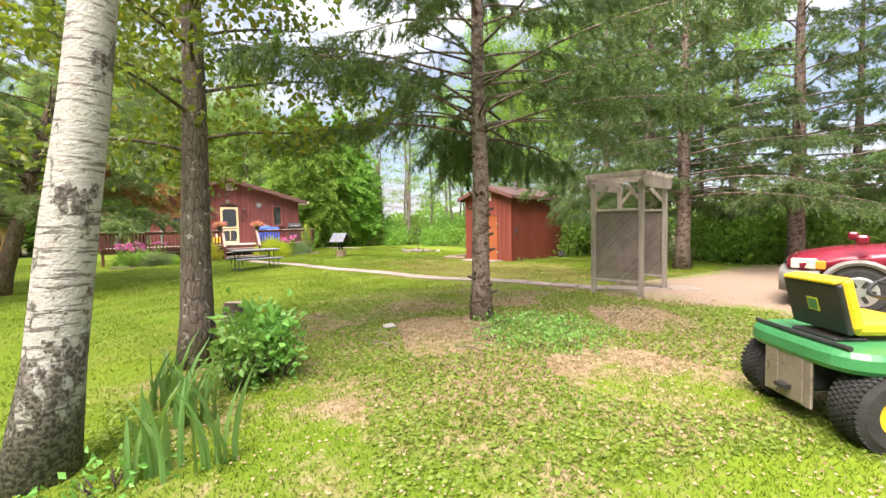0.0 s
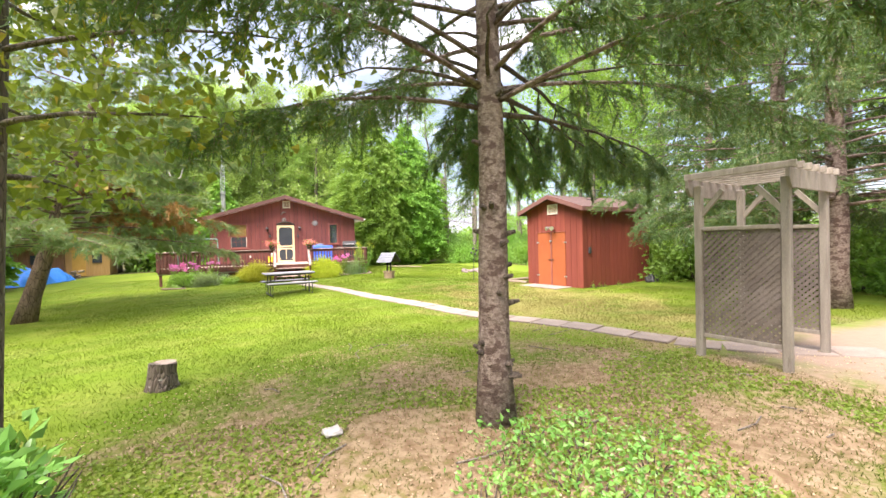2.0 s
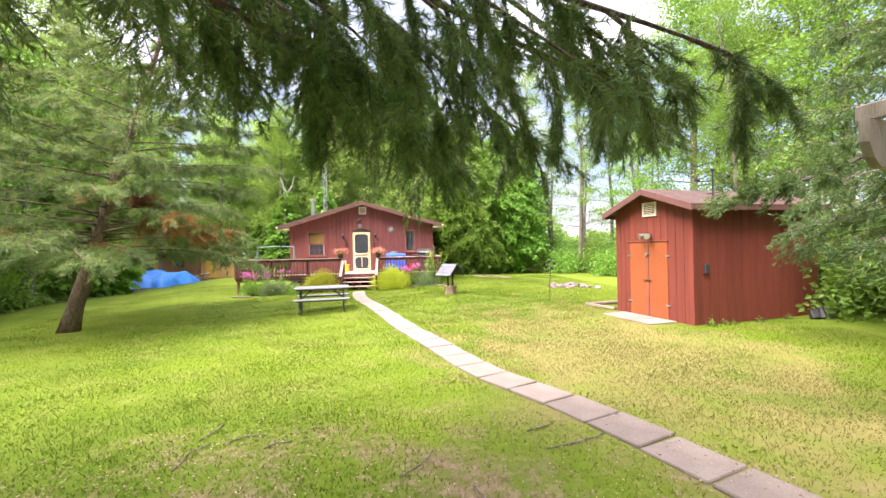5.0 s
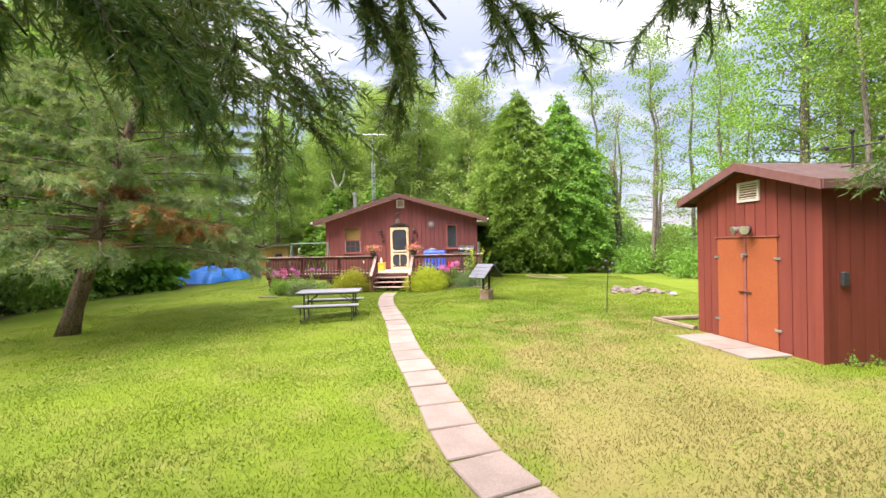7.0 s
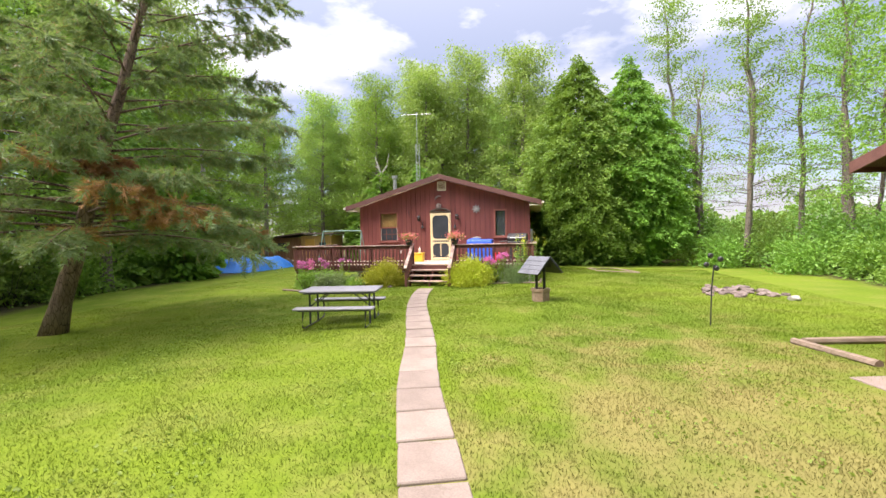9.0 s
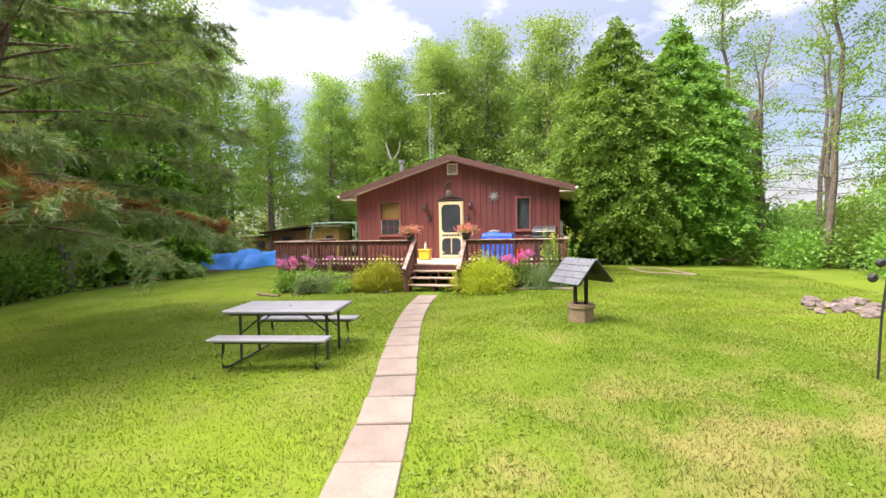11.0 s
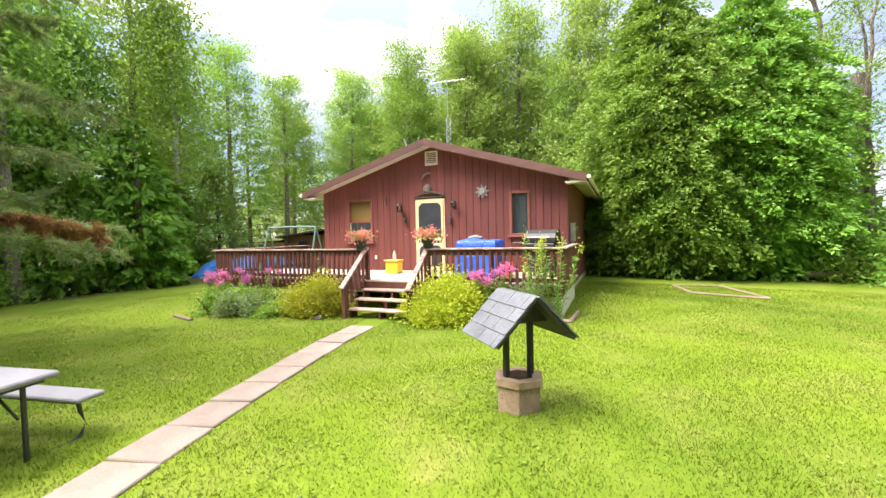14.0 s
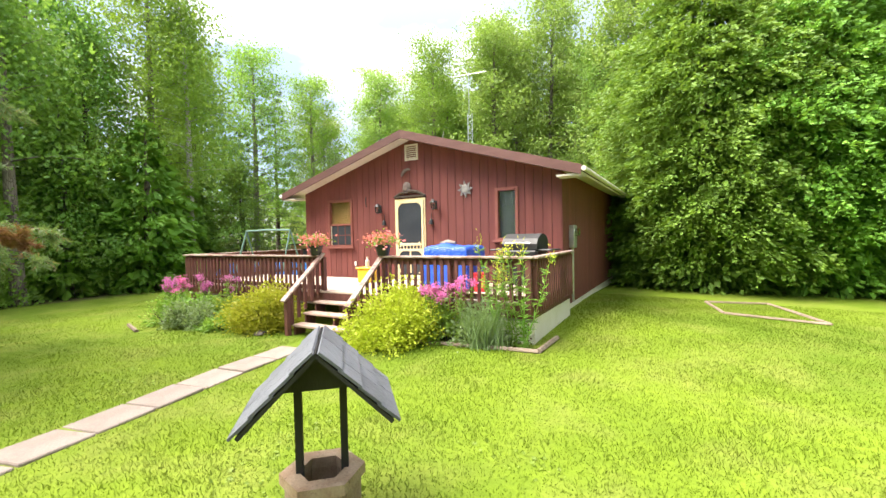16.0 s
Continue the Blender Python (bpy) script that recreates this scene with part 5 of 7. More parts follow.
def broad_tree(name, label, H, r, base, reach, clumps, leaves, size, trunk_mat, leaf_mat, lean=(0, 0), spread=0.45, top=1.0, wander=0.04, twigs=0):
    """A broad-leaved tree: trunk and limbs, and a crown of leaf clumps along the limbs."""
    t = thing(name, label, "tree")
    k = 12
    zs = np.linspace(-0.15, H, k)
    tr = np.stack((lean[0] * zs / H + np.cumsum(np.random.normal(0, wander, k)) * zs / H, lean[1] * zs / H + np.cumsum(np.random.normal(0, wander, k)) * zs / H, zs), axis=1)
    s = Shape().tube(tr, r * (1.18 - zs / H) ** 0.8 * np.where(zs < 0.1, 1.25, 1.0), 10, 0.06)
    cs, per = [], max(1, leaves // clumps)
    for i in range(clumps):
        h = base + (H - base) * ((i + np.random.rand()) / clumps) ** 0.9
        f = (h - base) / (H - base)
        at = np.array([np.interp(h, zs, tr[:, j]) for j in range(3)])
        a = i * 2.4 + np.random.rand()
        L = reach * (1.05 - f * top) * np.random.uniform(0.6, 1.15) + 0.25
        p = limb_path(at, (math.cos(a), math.sin(a), 0.25 + 0.7 * f), L, 0.35, 5, 0.12)
        s.tube(p, np.linspace(max(0.010, r * 0.18 * (1 - f * 0.6)), 0.006, len(p)), 5)
        for _ in range(twigs):
            q = np.random.randint(1, 5)
            g = p[q + 1] - p[q] if q < 5 else p[5] - p[4]
            tw = limb_path(p[q], g / np.linalg.norm(g) + np.random.normal(0, 0.6, 3) + (0, 0, 0.4), L * np.random.uniform(0.25, 0.55), 0.1, 3, 0.2)
            s.tube(tw, np.linspace(0.010, 0.003, len(tw)), 3)
        for q in (2, 3, 4, 5):
            c = p[q] + np.random.normal(0, 0.08, 3)
            kk = per * (0.5 + 0.25 * q) / 5
            cs.append(c + np.random.normal(size=(int(kk) + 1, 3)) * (spread, spread, spread * 0.6) * (0.6 + 0.12 * q))
    c = np.concatenate(cs)
    part("trunk", s, trunk_mat, t, smooth=True)
    d = np.random.normal(size=(len(c), 3)) + (0, 0, -0.5)
    sz = size * np.random.uniform(0.6, 1.2, len(c))
    part("crown", Shape().leaves(c, d, sz, sz * 0.75), leaf_mat, t)
    return t


def needle_twigs(s, starts, dirs, L, per, nl, nw, forward=0.9):
    """Needles set round straight twigs."""
    k = len(starts)
    u = np.random.rand(k, per, 1)
    c = starts[:, None, :] + dirs[:, None, :] * u * np.broadcast_to(L, (k,))[:, None, None]
    d = dirs[:, None, :] * forward + np.random.normal(size=(k, per, 3)) * 0.6
    d /= np.linalg.norm(d, axis=2)[..., None]
    s.blades(c.reshape(-1, 3), d.reshape(-1, 3), nl, nw)


def conifer(name, label, H, r, base, reach, n, twigs, per, needle, trunk_mat, leaf_mat, lean=(0, 0), droop=0.5, hang=0.7, dead=0, brown=0, taper=0.9, at=None, tilt=0.15, thick=0.16):
    t = thing(name, label, "tree")
    zs = np.linspace(-0.15, H, 14)
    tr = np.stack((lean[0] * zs / H, lean[1] * zs / H, zs), axis=1) + np.random.normal(0, 0.012, (14, 3)) * (1, 1, 0)
    s = Shape().tube(tr, r * (1.05 - 0.95 * np.clip(zs, 0, H) / H) * np.where(zs < 0.1, 1.3, 1.0), 14, 0.05)
    green, wilt = Shape(), Shape()
    dirs, starts, hd, hs = [], [], [], []
    for i in range(n):
        f = ((i + np.random.rand()) / n) ** 1.35
        h = base + (H - 0.3 - base) * f
        p0 = np.array([np.interp(h, zs, tr[:, j]) for j in range(3)])
        a = i * 2.399 + np.random.normal() * 0.25
        L = reach * (1 - taper * f) * np.random.uniform(0.75, 1.1) + 0.15
        p = limb_path(p0, (math.cos(a), math.sin(a), tilt + 0.45 * f), L, droop * (1 - 0.5 * f), 7, 0.05)
        s.tube(p, np.linspace(max(0.012, 0.032 * (1 - f * 0.6) * (r / 0.17)), 0.004, len(p)), 5)
        ax = np.gradient(p, axis=0)
        ax /= np.linalg.norm(ax, axis=1)[:, None]
        for q in range(max(3, int(twigs * (1 - 0.6 * f)))):
            w = 0.18 + 0.82 * np.random.rand() ** 0.75
            j = w * (len(p) - 1)
            o = np.array([np.interp(j, np.arange(len(p)), p[:, m]) for m in range(3)])
            g = ax[min(len(p) - 1, int(j))]
            side = np.cross(g, (0, 0, 1.0)) * (1 if q % 2 else -1)
            d = g * 0.55 + side * np.random.uniform(0.35, 0.9) + np.array((0, 0, -hang * np.random.uniform(0.2, 1.0)))
            d /= np.linalg.norm(d)
            l = np.random.uniform(0.5, 1.0) * (0.18 + 0.28 * L * 0.35)
            starts.append(o), dirs.append(d * l)
            for e in range(3):
                d2 = d + np.random.normal(size=3) * 0.45 + np.array((0, 0, -hang * 0.4))
                d2 /= np.linalg.norm(d2)
                o2 = o + d * l * np.random.uniform(0.2, 0.9)
                starts.append(o2), dirs.append(d2 * l * 0.6)
    starts, dirs = np.array(starts), np.array(dirs)
    L = np.linalg.norm(dirs, axis=1)
    mask = np.zeros(len(L), dtype=bool)
    if brown:
        bc = starts[np.random.randint(0, len(starts) // 3, brown)]
        for c in bc:
            mask |= np.linalg.norm(starts - c, axis=1) < 0.42
    needle_twigs(green, starts[~mask], dirs[~mask] / L[~mask, None], L[~mask], per, needle, needle * thick)
    s.blades(starts, dirs / L[:, None], L * 0.95, 0.010)
    part("trunk", s, trunk_mat, t, smooth=True)
    part("crown", green, leaf_mat, t)
    if mask.any():
        needle_twigs(wilt, starts[mask], dirs[mask] / L[mask, None], L[mask], per, needle, needle * 0.12)
        part("dead_foliage", wilt, L_BROWN, t, "rust-brown dead needles")
    if dead:
        ds = Shape()
        for i in range(dead):
            h = np.random.uniform(base * 0.9, base + 1.2)
            p0 = np.array([np.interp(h, zs, tr[:, j]) for j in range(3)])
            a = np.random.rand() * 6.28
            p = limb_path(p0, (math.cos(a), math.sin(a), 0.3), np.random.uniform(0.5, 1.6), 0.5, 5, 0.2)
            ds.tube(p, np.linspace(0.022, 0.004, len(p)), 5)
        part("dead_branch", ds, BARK_DARK, t, "bare dead branches")
    if at:
        t.matrix_world = at
    return t


def bough(tree, p0, p1, rise, drop, twigs=46, radius=0.028, needle=0.05, fan=0.6, leaf_mat=None):
    """A long limb from p0 to p1 with drooping needled twigs, as part of a tree."""
    inv = np.array(tree.matrix_world.inverted())
    local = lambda a: np.asarray(a) @ inv[:3, :3].T + inv[:3, 3]
    p0, p1 = np.array(p0, dtype=float), np.array(p1, dtype=float)
    f = np.linspace(0, 1, 10)
    p = p0 + (p1 - p0) * f[:, None] + np.stack((0 * f, 0 * f, rise * np.sin(f * math.pi)), axis=1) + np.random.normal(0, 0.02, (10, 3)) * f[:, None]
    ax = (p1 - p0) / np.linalg.norm(p1 - p0)
    side = np.cross(ax, (0, 0, 1.0))
    side /= np.linalg.norm(side)
    wood, starts, ends = Shape().tube(local(p), np.linspace(radius, 0.006, 10), 7, 0.05), [], []
    laterals = max(6, twigs // 5)
    for q in range(laterals):
        w = 0.30 + 0.70 * (q + np.random.rand() * 0.8) / laterals
        o = np.array([np.interp(w, f, p[:, m]) for m in range(3)])
        d = ax * np.random.uniform(0.4, 0.9) + side * (1 if q % 2 else -1) * np.random.uniform(0.3, 1.0) * fan + np.array((0, 0, -0.25 * drop))
        lat = limb_path(o, d, np.random.uniform(0.5, 1.1) * (1.2 - 0.55 * w), drop * 0.8, 6, 0.10)
        wood.tube(local(lat), np.linspace(0.012, 0.003, 7), 5)
        for e in range(9):
            m = np.random.randint(1, 6)
            g = (lat[m + 1] - lat[m]) / np.linalg.norm(lat[m + 1] - lat[m]) + np.random.normal(0, 0.5, 3) + (0, 0, -0.55 * drop)
            tw = limb_path(lat[m], g, np.random.uniform(0.12, 0.36), drop * 0.6, 3, 0.1)
            wood.tube(local(tw), np.linspace(0.005, 0.002, 4), 3)
            for a, b in zip(tw[:-1], tw[1:]):
                starts.append(a), ends.append(b)
                for h in range(2):
                    g2 = (b - a) / np.linalg.norm(b - a) + np.random.normal(0, 0.5, 3) + (0, 0, -0.3 * drop)
                    starts.append(a), ends.append(a + g2 / np.linalg.norm(g2) * np.random.uniform(0.06, 0.15))
    a, b = local(starts), local(ends)
    n = np.linalg.norm(b - a, axis=1)
    green = Shape()
    needle_twigs(green, a, (b - a) / n[:, None], n, 34, needle, needle * 0.11)
    limb = part("bough", wood, BARK_DARK, tree, smooth=True)
    part("needles", green, leaf_mat or L_SPRUCE, limb)


def cedar(name, label, H, R, n, at, size=0.15):
    """A dense cedar: drooping flat sprays over a lumpy cone."""
    t = thing(name, label, "tree", at)
    part("trunk", Shape().tube([(0, 0, -0.1), (0, 0, H * 0.5), (0.05, 0, H * 0.96)], [0.24, 0.14, 0.02], 10, 0.05), BARK_FOREST, t)
    per = 70
    k = n // per
    f = 1 - np.sqrt(np.random.rand(k) * 0.99)
    a = np.random.rand(k) * 2 * math.pi
    prof = np.minimum(1.0, (1 - f) * 1.85) ** 0.75 * (0.86 + 0.14 * np.clip(f / 0.08, 0, 1))
    rr = R * prof * np.random.uniform(0.62, 1.12, k) * (1 + 0.08 * np.sin(a * 3 + f * 9))
    out = np.stack((np.cos(a), np.sin(a), np.zeros(k)), axis=1)
    side = np.stack((-np.sin(a), np.cos(a), np.zeros(k)), axis=1)
    tip = out * rr[:, None] + np.stack((0 * f, 0 * f, 0.1 + f * (H - 0.1)), axis=1)
    # each bough is a drooping fan of flat sprays, narrow at its tip
    L = (0.55 + 0.55 * (1 - f)) * np.random.uniform(0.7, 1.3, k) * R / 3
    u = np.random.rand(k, per) ** 0.8
    v = np.random.normal(0, 0.42, (k, per)) * u
    w = np.random.normal(0, 0.07, (k, per))
    lean = np.random.normal(0, 0.35, k)
    c = tip[:, None, :] - out[:, None, :] * (u * L[:, None])[..., None] + side[:, None, :] * (v * L[:, None])[..., None]
    c[..., 2] += (u * 0.55 + w + v * lean[:, None]) * L[:, None]
    c[..., 2] = np.maximum(c[..., 2], 0.03)
    d = out[:, None, :] * 0.9 + side[:, None, :] * (np.sign(v) * 0.5)[..., None] + np.random.normal(0, 0.28, (k, per, 3)) + (0, 0, -0.35)
    c, d = c.reshape(-1, 3), d.reshape(-1, 3)
    m = n // 5
    fi, ai = 1 - np.sqrt(np.random.rand(m)), np.random.rand(m) * 2 * math.pi
    ri = R * np.minimum(1.0, (1 - fi) * 1.7) ** 0.8 * np.random.uniform(0.35, 0.78, m)
    inner = np.stack((ri * np.cos(ai), ri * np.sin(ai), 0.1 + fi * (H * 0.97)), axis=1)
    c = np.concatenate((c, inner))
    d = np.concatenate((d, np.stack((np.cos(ai), np.sin(ai), np.full(m, -0.6)), axis=1) + np.random.normal(0, 0.4, (m, 3))))
    sz = size * np.random.uniform(0.6, 1.3, len(c)) * np.where(np.arange(len(c)) >= k * per, 1.9, 1.0)
    part("crown", Shape().leaves(c, d, sz, sz * 0.52, 0.15), L_CEDAR, t)
    return t


def shrub(name, label, R, H, n, size, mat, category="shrub"):
    t = thing(name, label, category)
    s = Shape()
    for i in range(9):
        a = i * 0.7
        s.tube(limb_path((0.05 * math.cos(a), 0.05 * math.sin(a), -0.05), (math.cos(a) * 0.6, math.sin(a) * 0.6, 1), H * 0.9, 0.2, 4, 0.15), np.linspace(0.012, 0.004, 5), 5)
    part("stem", s, BARK_DARK, t)
    k = 26
    cc = np.random.normal(size=(k, 3))
    cc /= np.linalg.norm(cc, axis=1)[:, None]
    cc[:, 2] = np.abs(cc[:, 2])
    cc *= np.random.uniform(0.45, 0.82, (k, 1))
    cc = cc * (R, R, H) + (0, 0, H * 0.08)
    c = cc[np.random.randint(0, k, n)] + np.random.normal(size=(n, 3)) * (R * 0.22, R * 0.22, H * 0.17)
    c[:, 2] = np.abs(c[:, 2])
    d = c * (1 / R, 1 / R, 0.6 / H) + np.random.normal(size=(n, 3)) * 0.6
    sz = size * np.random.uniform(0.6, 1.3, n)
    part("leaves", Shape().leaves(c, d, sz, sz * 0.62), mat, t)
    return t


def put(t, x, y, scale=1.0, turn=0.0, dz=0.0):
    t.matrix_world = pose(x, y, hz(x, y) + dz, 0, 0, turn) @ Matrix.Scale(scale, 4)
    return t


def copies(src, places, rng, lo=0.85, hi=1.2):
    """Copies of a thing at the places given, each turned and sized a little differently."""
    for x, y in places:
        c = copy_thing(src, pose(x, y, hz(x, y), 0, 0, rng.uniform(0, 360)))
        f = rng.uniform(lo, hi)
        c.scale = (f, f, f * rng.uniform(0.9, 1.1))


def yard_trees():
    put(broad_tree("birch_tree", "old birch with patchy white and dark bark", 9, 0.15, 4.0, 1.8, 12, 2600, 0.09, BIRCH_NEAR, L_BROAD, lean=(1.25, 0.3)), 2.40, 2.75)
    put(broad_tree("poplar_tree", "grey-barked tree with yellow-green leaves", 7, 0.155, 2.0, 1.8, 34, 9000, 0.10, BARK_GREY, L_YELLOWGREEN, lean=(0.4, 0.25), spread=0.26, top=0.5), 3.32, 4.62, turn=20)
    np.random.seed(5)
    near = conifer("spruce_tree", "tall spruce with a scaly grey trunk and drooping boughs", 10, 0.14, 2.7, 3.3, 70, 66, 34, 0.06, BARK_SPRUCE, L_SPRUCE, droop=0.55, hang=0.9, dead=10, at=pose(6.98, 4.2, hz(6.98, 4.2) - 0.03, 0, 1.0, 40), taper=0.6, tilt=0.3)
    for p1, z0, rise, drop in (((9.9, 5.15, 2.75), 2.8, 0.12, 1.1), ((10.2, 6.5, 2.85), 3.0, 0.15, 0.8), ((9.35, 6.9, 2.75), 3.2, 0.2, 0.8), ((8.5, 6.5, 2.65), 3.2, 0.2, 0.9), ((7.7, 6.6, 3.0), 3.3, 0.2, 0.7), ((10.5, 6.9, 3.05), 3.3, 0.2, 0.7)):
        bough(near, (6.98, 4.2, z0), p1, rise, drop)
    stub = random.Random(12)
    for i in range(22):
        z, a, l = stub.uniform(0.35, 2.9), stub.uniform(0, 6.28), stub.uniform(0.03, 0.11)
        r = 0.155 * (1 - 0.09 * z)
        part("branch_stub", Shape().tube([(r * 0.8 * math.cos(a), r * 0.8 * math.sin(a), z), ((r + l) * math.cos(a), (r + l) * math.sin(a), z + l * 0.3)], [0.030, 0.016], 7, 0.15), BARK_DARK, near)
    src = conifer("spruce_tree", "tall dark spruce with low sweeping boughs by the driveway", 12, 0.21, 2.0, 4.0, 64, 40, 24, 0.085, BARK_SPRUCE, L_SPRUCE, droop=0.45, hang=0.8, dead=8, at=pose(16.3, 6.2, hz(16.3, 6.2)), taper=0.8)
    rng = random.Random(3)
    copies(src, [(17.0, 7.7), (18.8, 4.2), (19.2, 0.5), (17.5, -3.6), (21.0, 12.4)], rng)
    bough(src, (16.3, 6.2, 3.3), (11.9, 7.1, 2.4), 0.25, 0.12, 90, 0.035, 0.06, 0.6)
    pine = conifer("pine_tree", "leaning pine with long needles and a browned bough", 10.5, 0.20, 2.1, 4.3, 92, 34, 30, 0.14, BARK_PINE, L_PINE, droop=0.4, hang=0.5, dead=12, brown=8, lean=(2.3, 1.5), thick=0.12, at=pose(-1.0, 15.25, hz(-1.0, 15.25)), taper=0.45)
    np.random.seed(6)
    for p1, z0 in ((1.04, 19.68, 2.02), 2.9), ((2.6, 14.6, 2.5), 3.3), ((1.3, 15.0, 3.3), 3.8):
        bough(pine, (-0.35, 15.6, z0), p1, 0.25, 0.35, 60, 0.035, 0.11, 0.5, L_BROWN)
    cedar("cedar_tree", "big dense green cedar beside the house", 11.8, 3.5, 110000, pose(12.2, 33.2, 0.1, 0, 0, 40))
    cedar("cedar_tree", "big dense green cedar beside the house", 11.4, 3.3, 100000, pose(15.0, 33.6, 0.1, 0, 0, 170))
    cedar("cedar_tree", "dense green cedar at the corner of the house", 8.0, 2.4, 30000, pose(10.9, 36.2, 0.1, 0, 0, 250))


def forest():
    rng = random.Random(11)
    np.random.seed(21)
    tall = [broad_tree("forest_tree", "tall leafy tree at the edge of the woods", 13, 0.17, 2.4, 3.4, 70, 14500, 0.145, BARK_FOREST, L_BROAD, spread=0.34, top=0.7),
            broad_tree("forest_tree", "tall leafy tree at the edge of the woods", 14.5, 0.19, 3.8, 3.2, 70, 14500, 0.145, BARK_FOREST, L_BROAD, spread=0.34, top=0.6),
            broad_tree("forest_tree", "dark leafy tree in the woods", 11, 0.14, 1.2, 3.0, 70, 14500, 0.14, BARK_DARK, L_DARK, spread=0.34, top=0.75)]
    thin = broad_tree("thin_forest_tree", "slender sparse-leaved tree against the sky", 13, 0.12, 3.0, 2.2, 40, 9000, 0.10, BARK_FOREST, L_BROAD, spread=0.24, top=0.6, wander=0.14, twigs=2)
    bare = broad_tree("bare_forest_tree", "nearly bare grey tree with thin branches", 11.5, 0.11, 2.6, 2.3, 36, 500, 0.10, BARK_FOREST, L_BROAD, wander=0.16, twigs=5)
    bush = shrub("forest_shrub", "leafy green shrub at the edge of the woods", 1.6, 2.4, 4200, 0.15, L_DARK)
    light_bush = shrub("forest_shrub", "bright green shrub at the edge of the woods", 1.3, 1.5, 3200, 0.13, L_HERB)
    fir = conifer("forest_spruce", "dark spruce among the woods", 11, 0.14, 0.6, 2.3, 60, 12, 9, 0.16, BARK_DARK, L_SPRUCE, hang=0.6)
    small_cedar = cedar("cedar_tree", "dark cedar at the edge of the woods", 7.5, 1.9, 9000, pose(-8.2, 26.2, -0.3), 0.26)
    left = [(-9.5, 13), (-11, 17), (-9.2, 20.5), (-11.5, 23.5), (-10.2, 27.5), (-13, 31), (-9.5, 9), (-13, 12), (-14, 20), (-15, 26), (-13, 35), (-15, 31), (-8, 5), (-11, 6), (-6, 1), (-9, -1), (-12, 39)]
    back = [(-12, 46), (-9, 43), (-6, 47), (-3, 44), (-0.5, 47), (2, 44), (5, 47), (7.5, 44), (10, 46), (-14, 42), (-4, 51), (3, 51), (9, 51), (-7.5, 45), (0.8, 43), (4, 44.5), (-1.5, 49), (6.2, 49.5), (8.8, 43), (-10.5, 48), (11.5, 44)]
    behind = [(-8, -15), (0, -18), (7, -17), (14, -15), (22, -9)]
    for i, s in enumerate(tall):
        put(s, *((-8.7, 17.6), (-3.2, 42.0), (-10.0, 24.8))[i], turn=40 * i)
        copies(s, left[i::3] + behind[i::3], rng)
        
    pop = broad_tree("poplar_tree", "pale green poplar behind the house", 13.5, 0.17, 2.2, 3.2, 70, 19000, 0.15, BARK_FOREST, L_POPLAR, spread=0.36, top=0.65)
    put(pop, -5.2, 44.5)
    copies(pop, back, rng, 0.8, 1.25)
    copies(tall[2], [(-12.0, 33.2), (-9.6, 22.4), (-10, 14.8), (-8.8, 11.2)], rng, 0.6, 0.9)
    put(fir, -10.6, 19.0)
    copies(fir, [(-12.4, 28.5), (-13.2, 34.2), (-14.6, 38), (-11.2, 15), (-8.8, 7.2), (-7.5, 3.2), (23.0, 9), (23.5, 4)], rng)
    copies(small_cedar, [(-9.4, 23.8), (-12.8, 30.2), (-5.0, 42.5), (-2.4, 40.5), (1.0, 40.0), (-9.6, 12.6)], rng, 0.7, 1.05)
    put(thin, 19.5, 30.5)
    copies(thin, [(22, 27.5), (18.2, 37.5), (24.5, 24), (27, 36), (22.6, 20.5)], rng, 0.9, 1.2)
    put(bare, 20.8, 33.0)
    copies(bare, [(18.6, 33.8), (21.6, 30.2), (23.2, 27.4), (25, 31), (20, 38), (26.8, 25.5), (27, 21), (23, 38), (17.6, 40)], rng, 0.8, 1.15)
    copies(tall[1], [(23.4, 24.6), (25.5, 20.5), (23.8, 17.0), (24, 13), (26, 9), (28, 26)], rng, 0.9, 1.1)
    put(bush, -8.6, 19.2)
    copies(bush, [(-9.0, 16.2), (-9.0, 25.4), (-9.8, 21.6), (-8.9, 14.0), (-12.4, 31.8), (-8.3, 9.6), (-7.4, 6.2), (17.6, 33.4), (19.4, 32.2), (20.6, 30.0), (21.6, 28.0), (22.4, 25.6), (22.8, 23.2), (22.6, 20.6), (22.0, 18.0), (21.4, 15.2), (21.6, 12.4), (20.4, 7.2), (20.8, 4.4), (20.9, 1.6), (20.2, -1.6), (18.8, -5.2), (-5.8, -2.6), (19.5, 35), (21.5, 33), (23.5, 30.5), (14.2, 36.5), (17, 36.5), (24.4, 27), (24.6, 22.4), (19.2, 13.6), (18.9, 11.4)], rng, 0.8, 1.25)
    put(light_bush, 21.0, 24.6)
    copies(light_bush, [(20.6, 22.6), (20.2, 27.2), (18.6, 30.6), (20.8, 20.4), (17.0, 31.8), (20.4, 18.2), (19.6, 15.6), (19.8, 9.6), (19.6, 6.0), (19.9, 2.6), (-8.0, 21.0), (-13.4, 36.0)], rng, 0.7, 1.1)
    # white birches in the left edge of the woods
    b = broad_tree("birch_tree", "slim white-barked birch at the wood's edge", 13, 0.15, 5.2, 2.4, 34, 8000, 0.15, BIRCH_FAR, L_BROAD, spread=0.6)
    put(b, -8.2, 28.0)
    put(broad_tree("grey_tree", "pale grey trunk at the edge of the lawn", 11, 0.19, 4.5, 2.3, 26, 5200, 0.17, BARK_FOREST, L_DARK, spread=0.6), -7.6, 21.9)
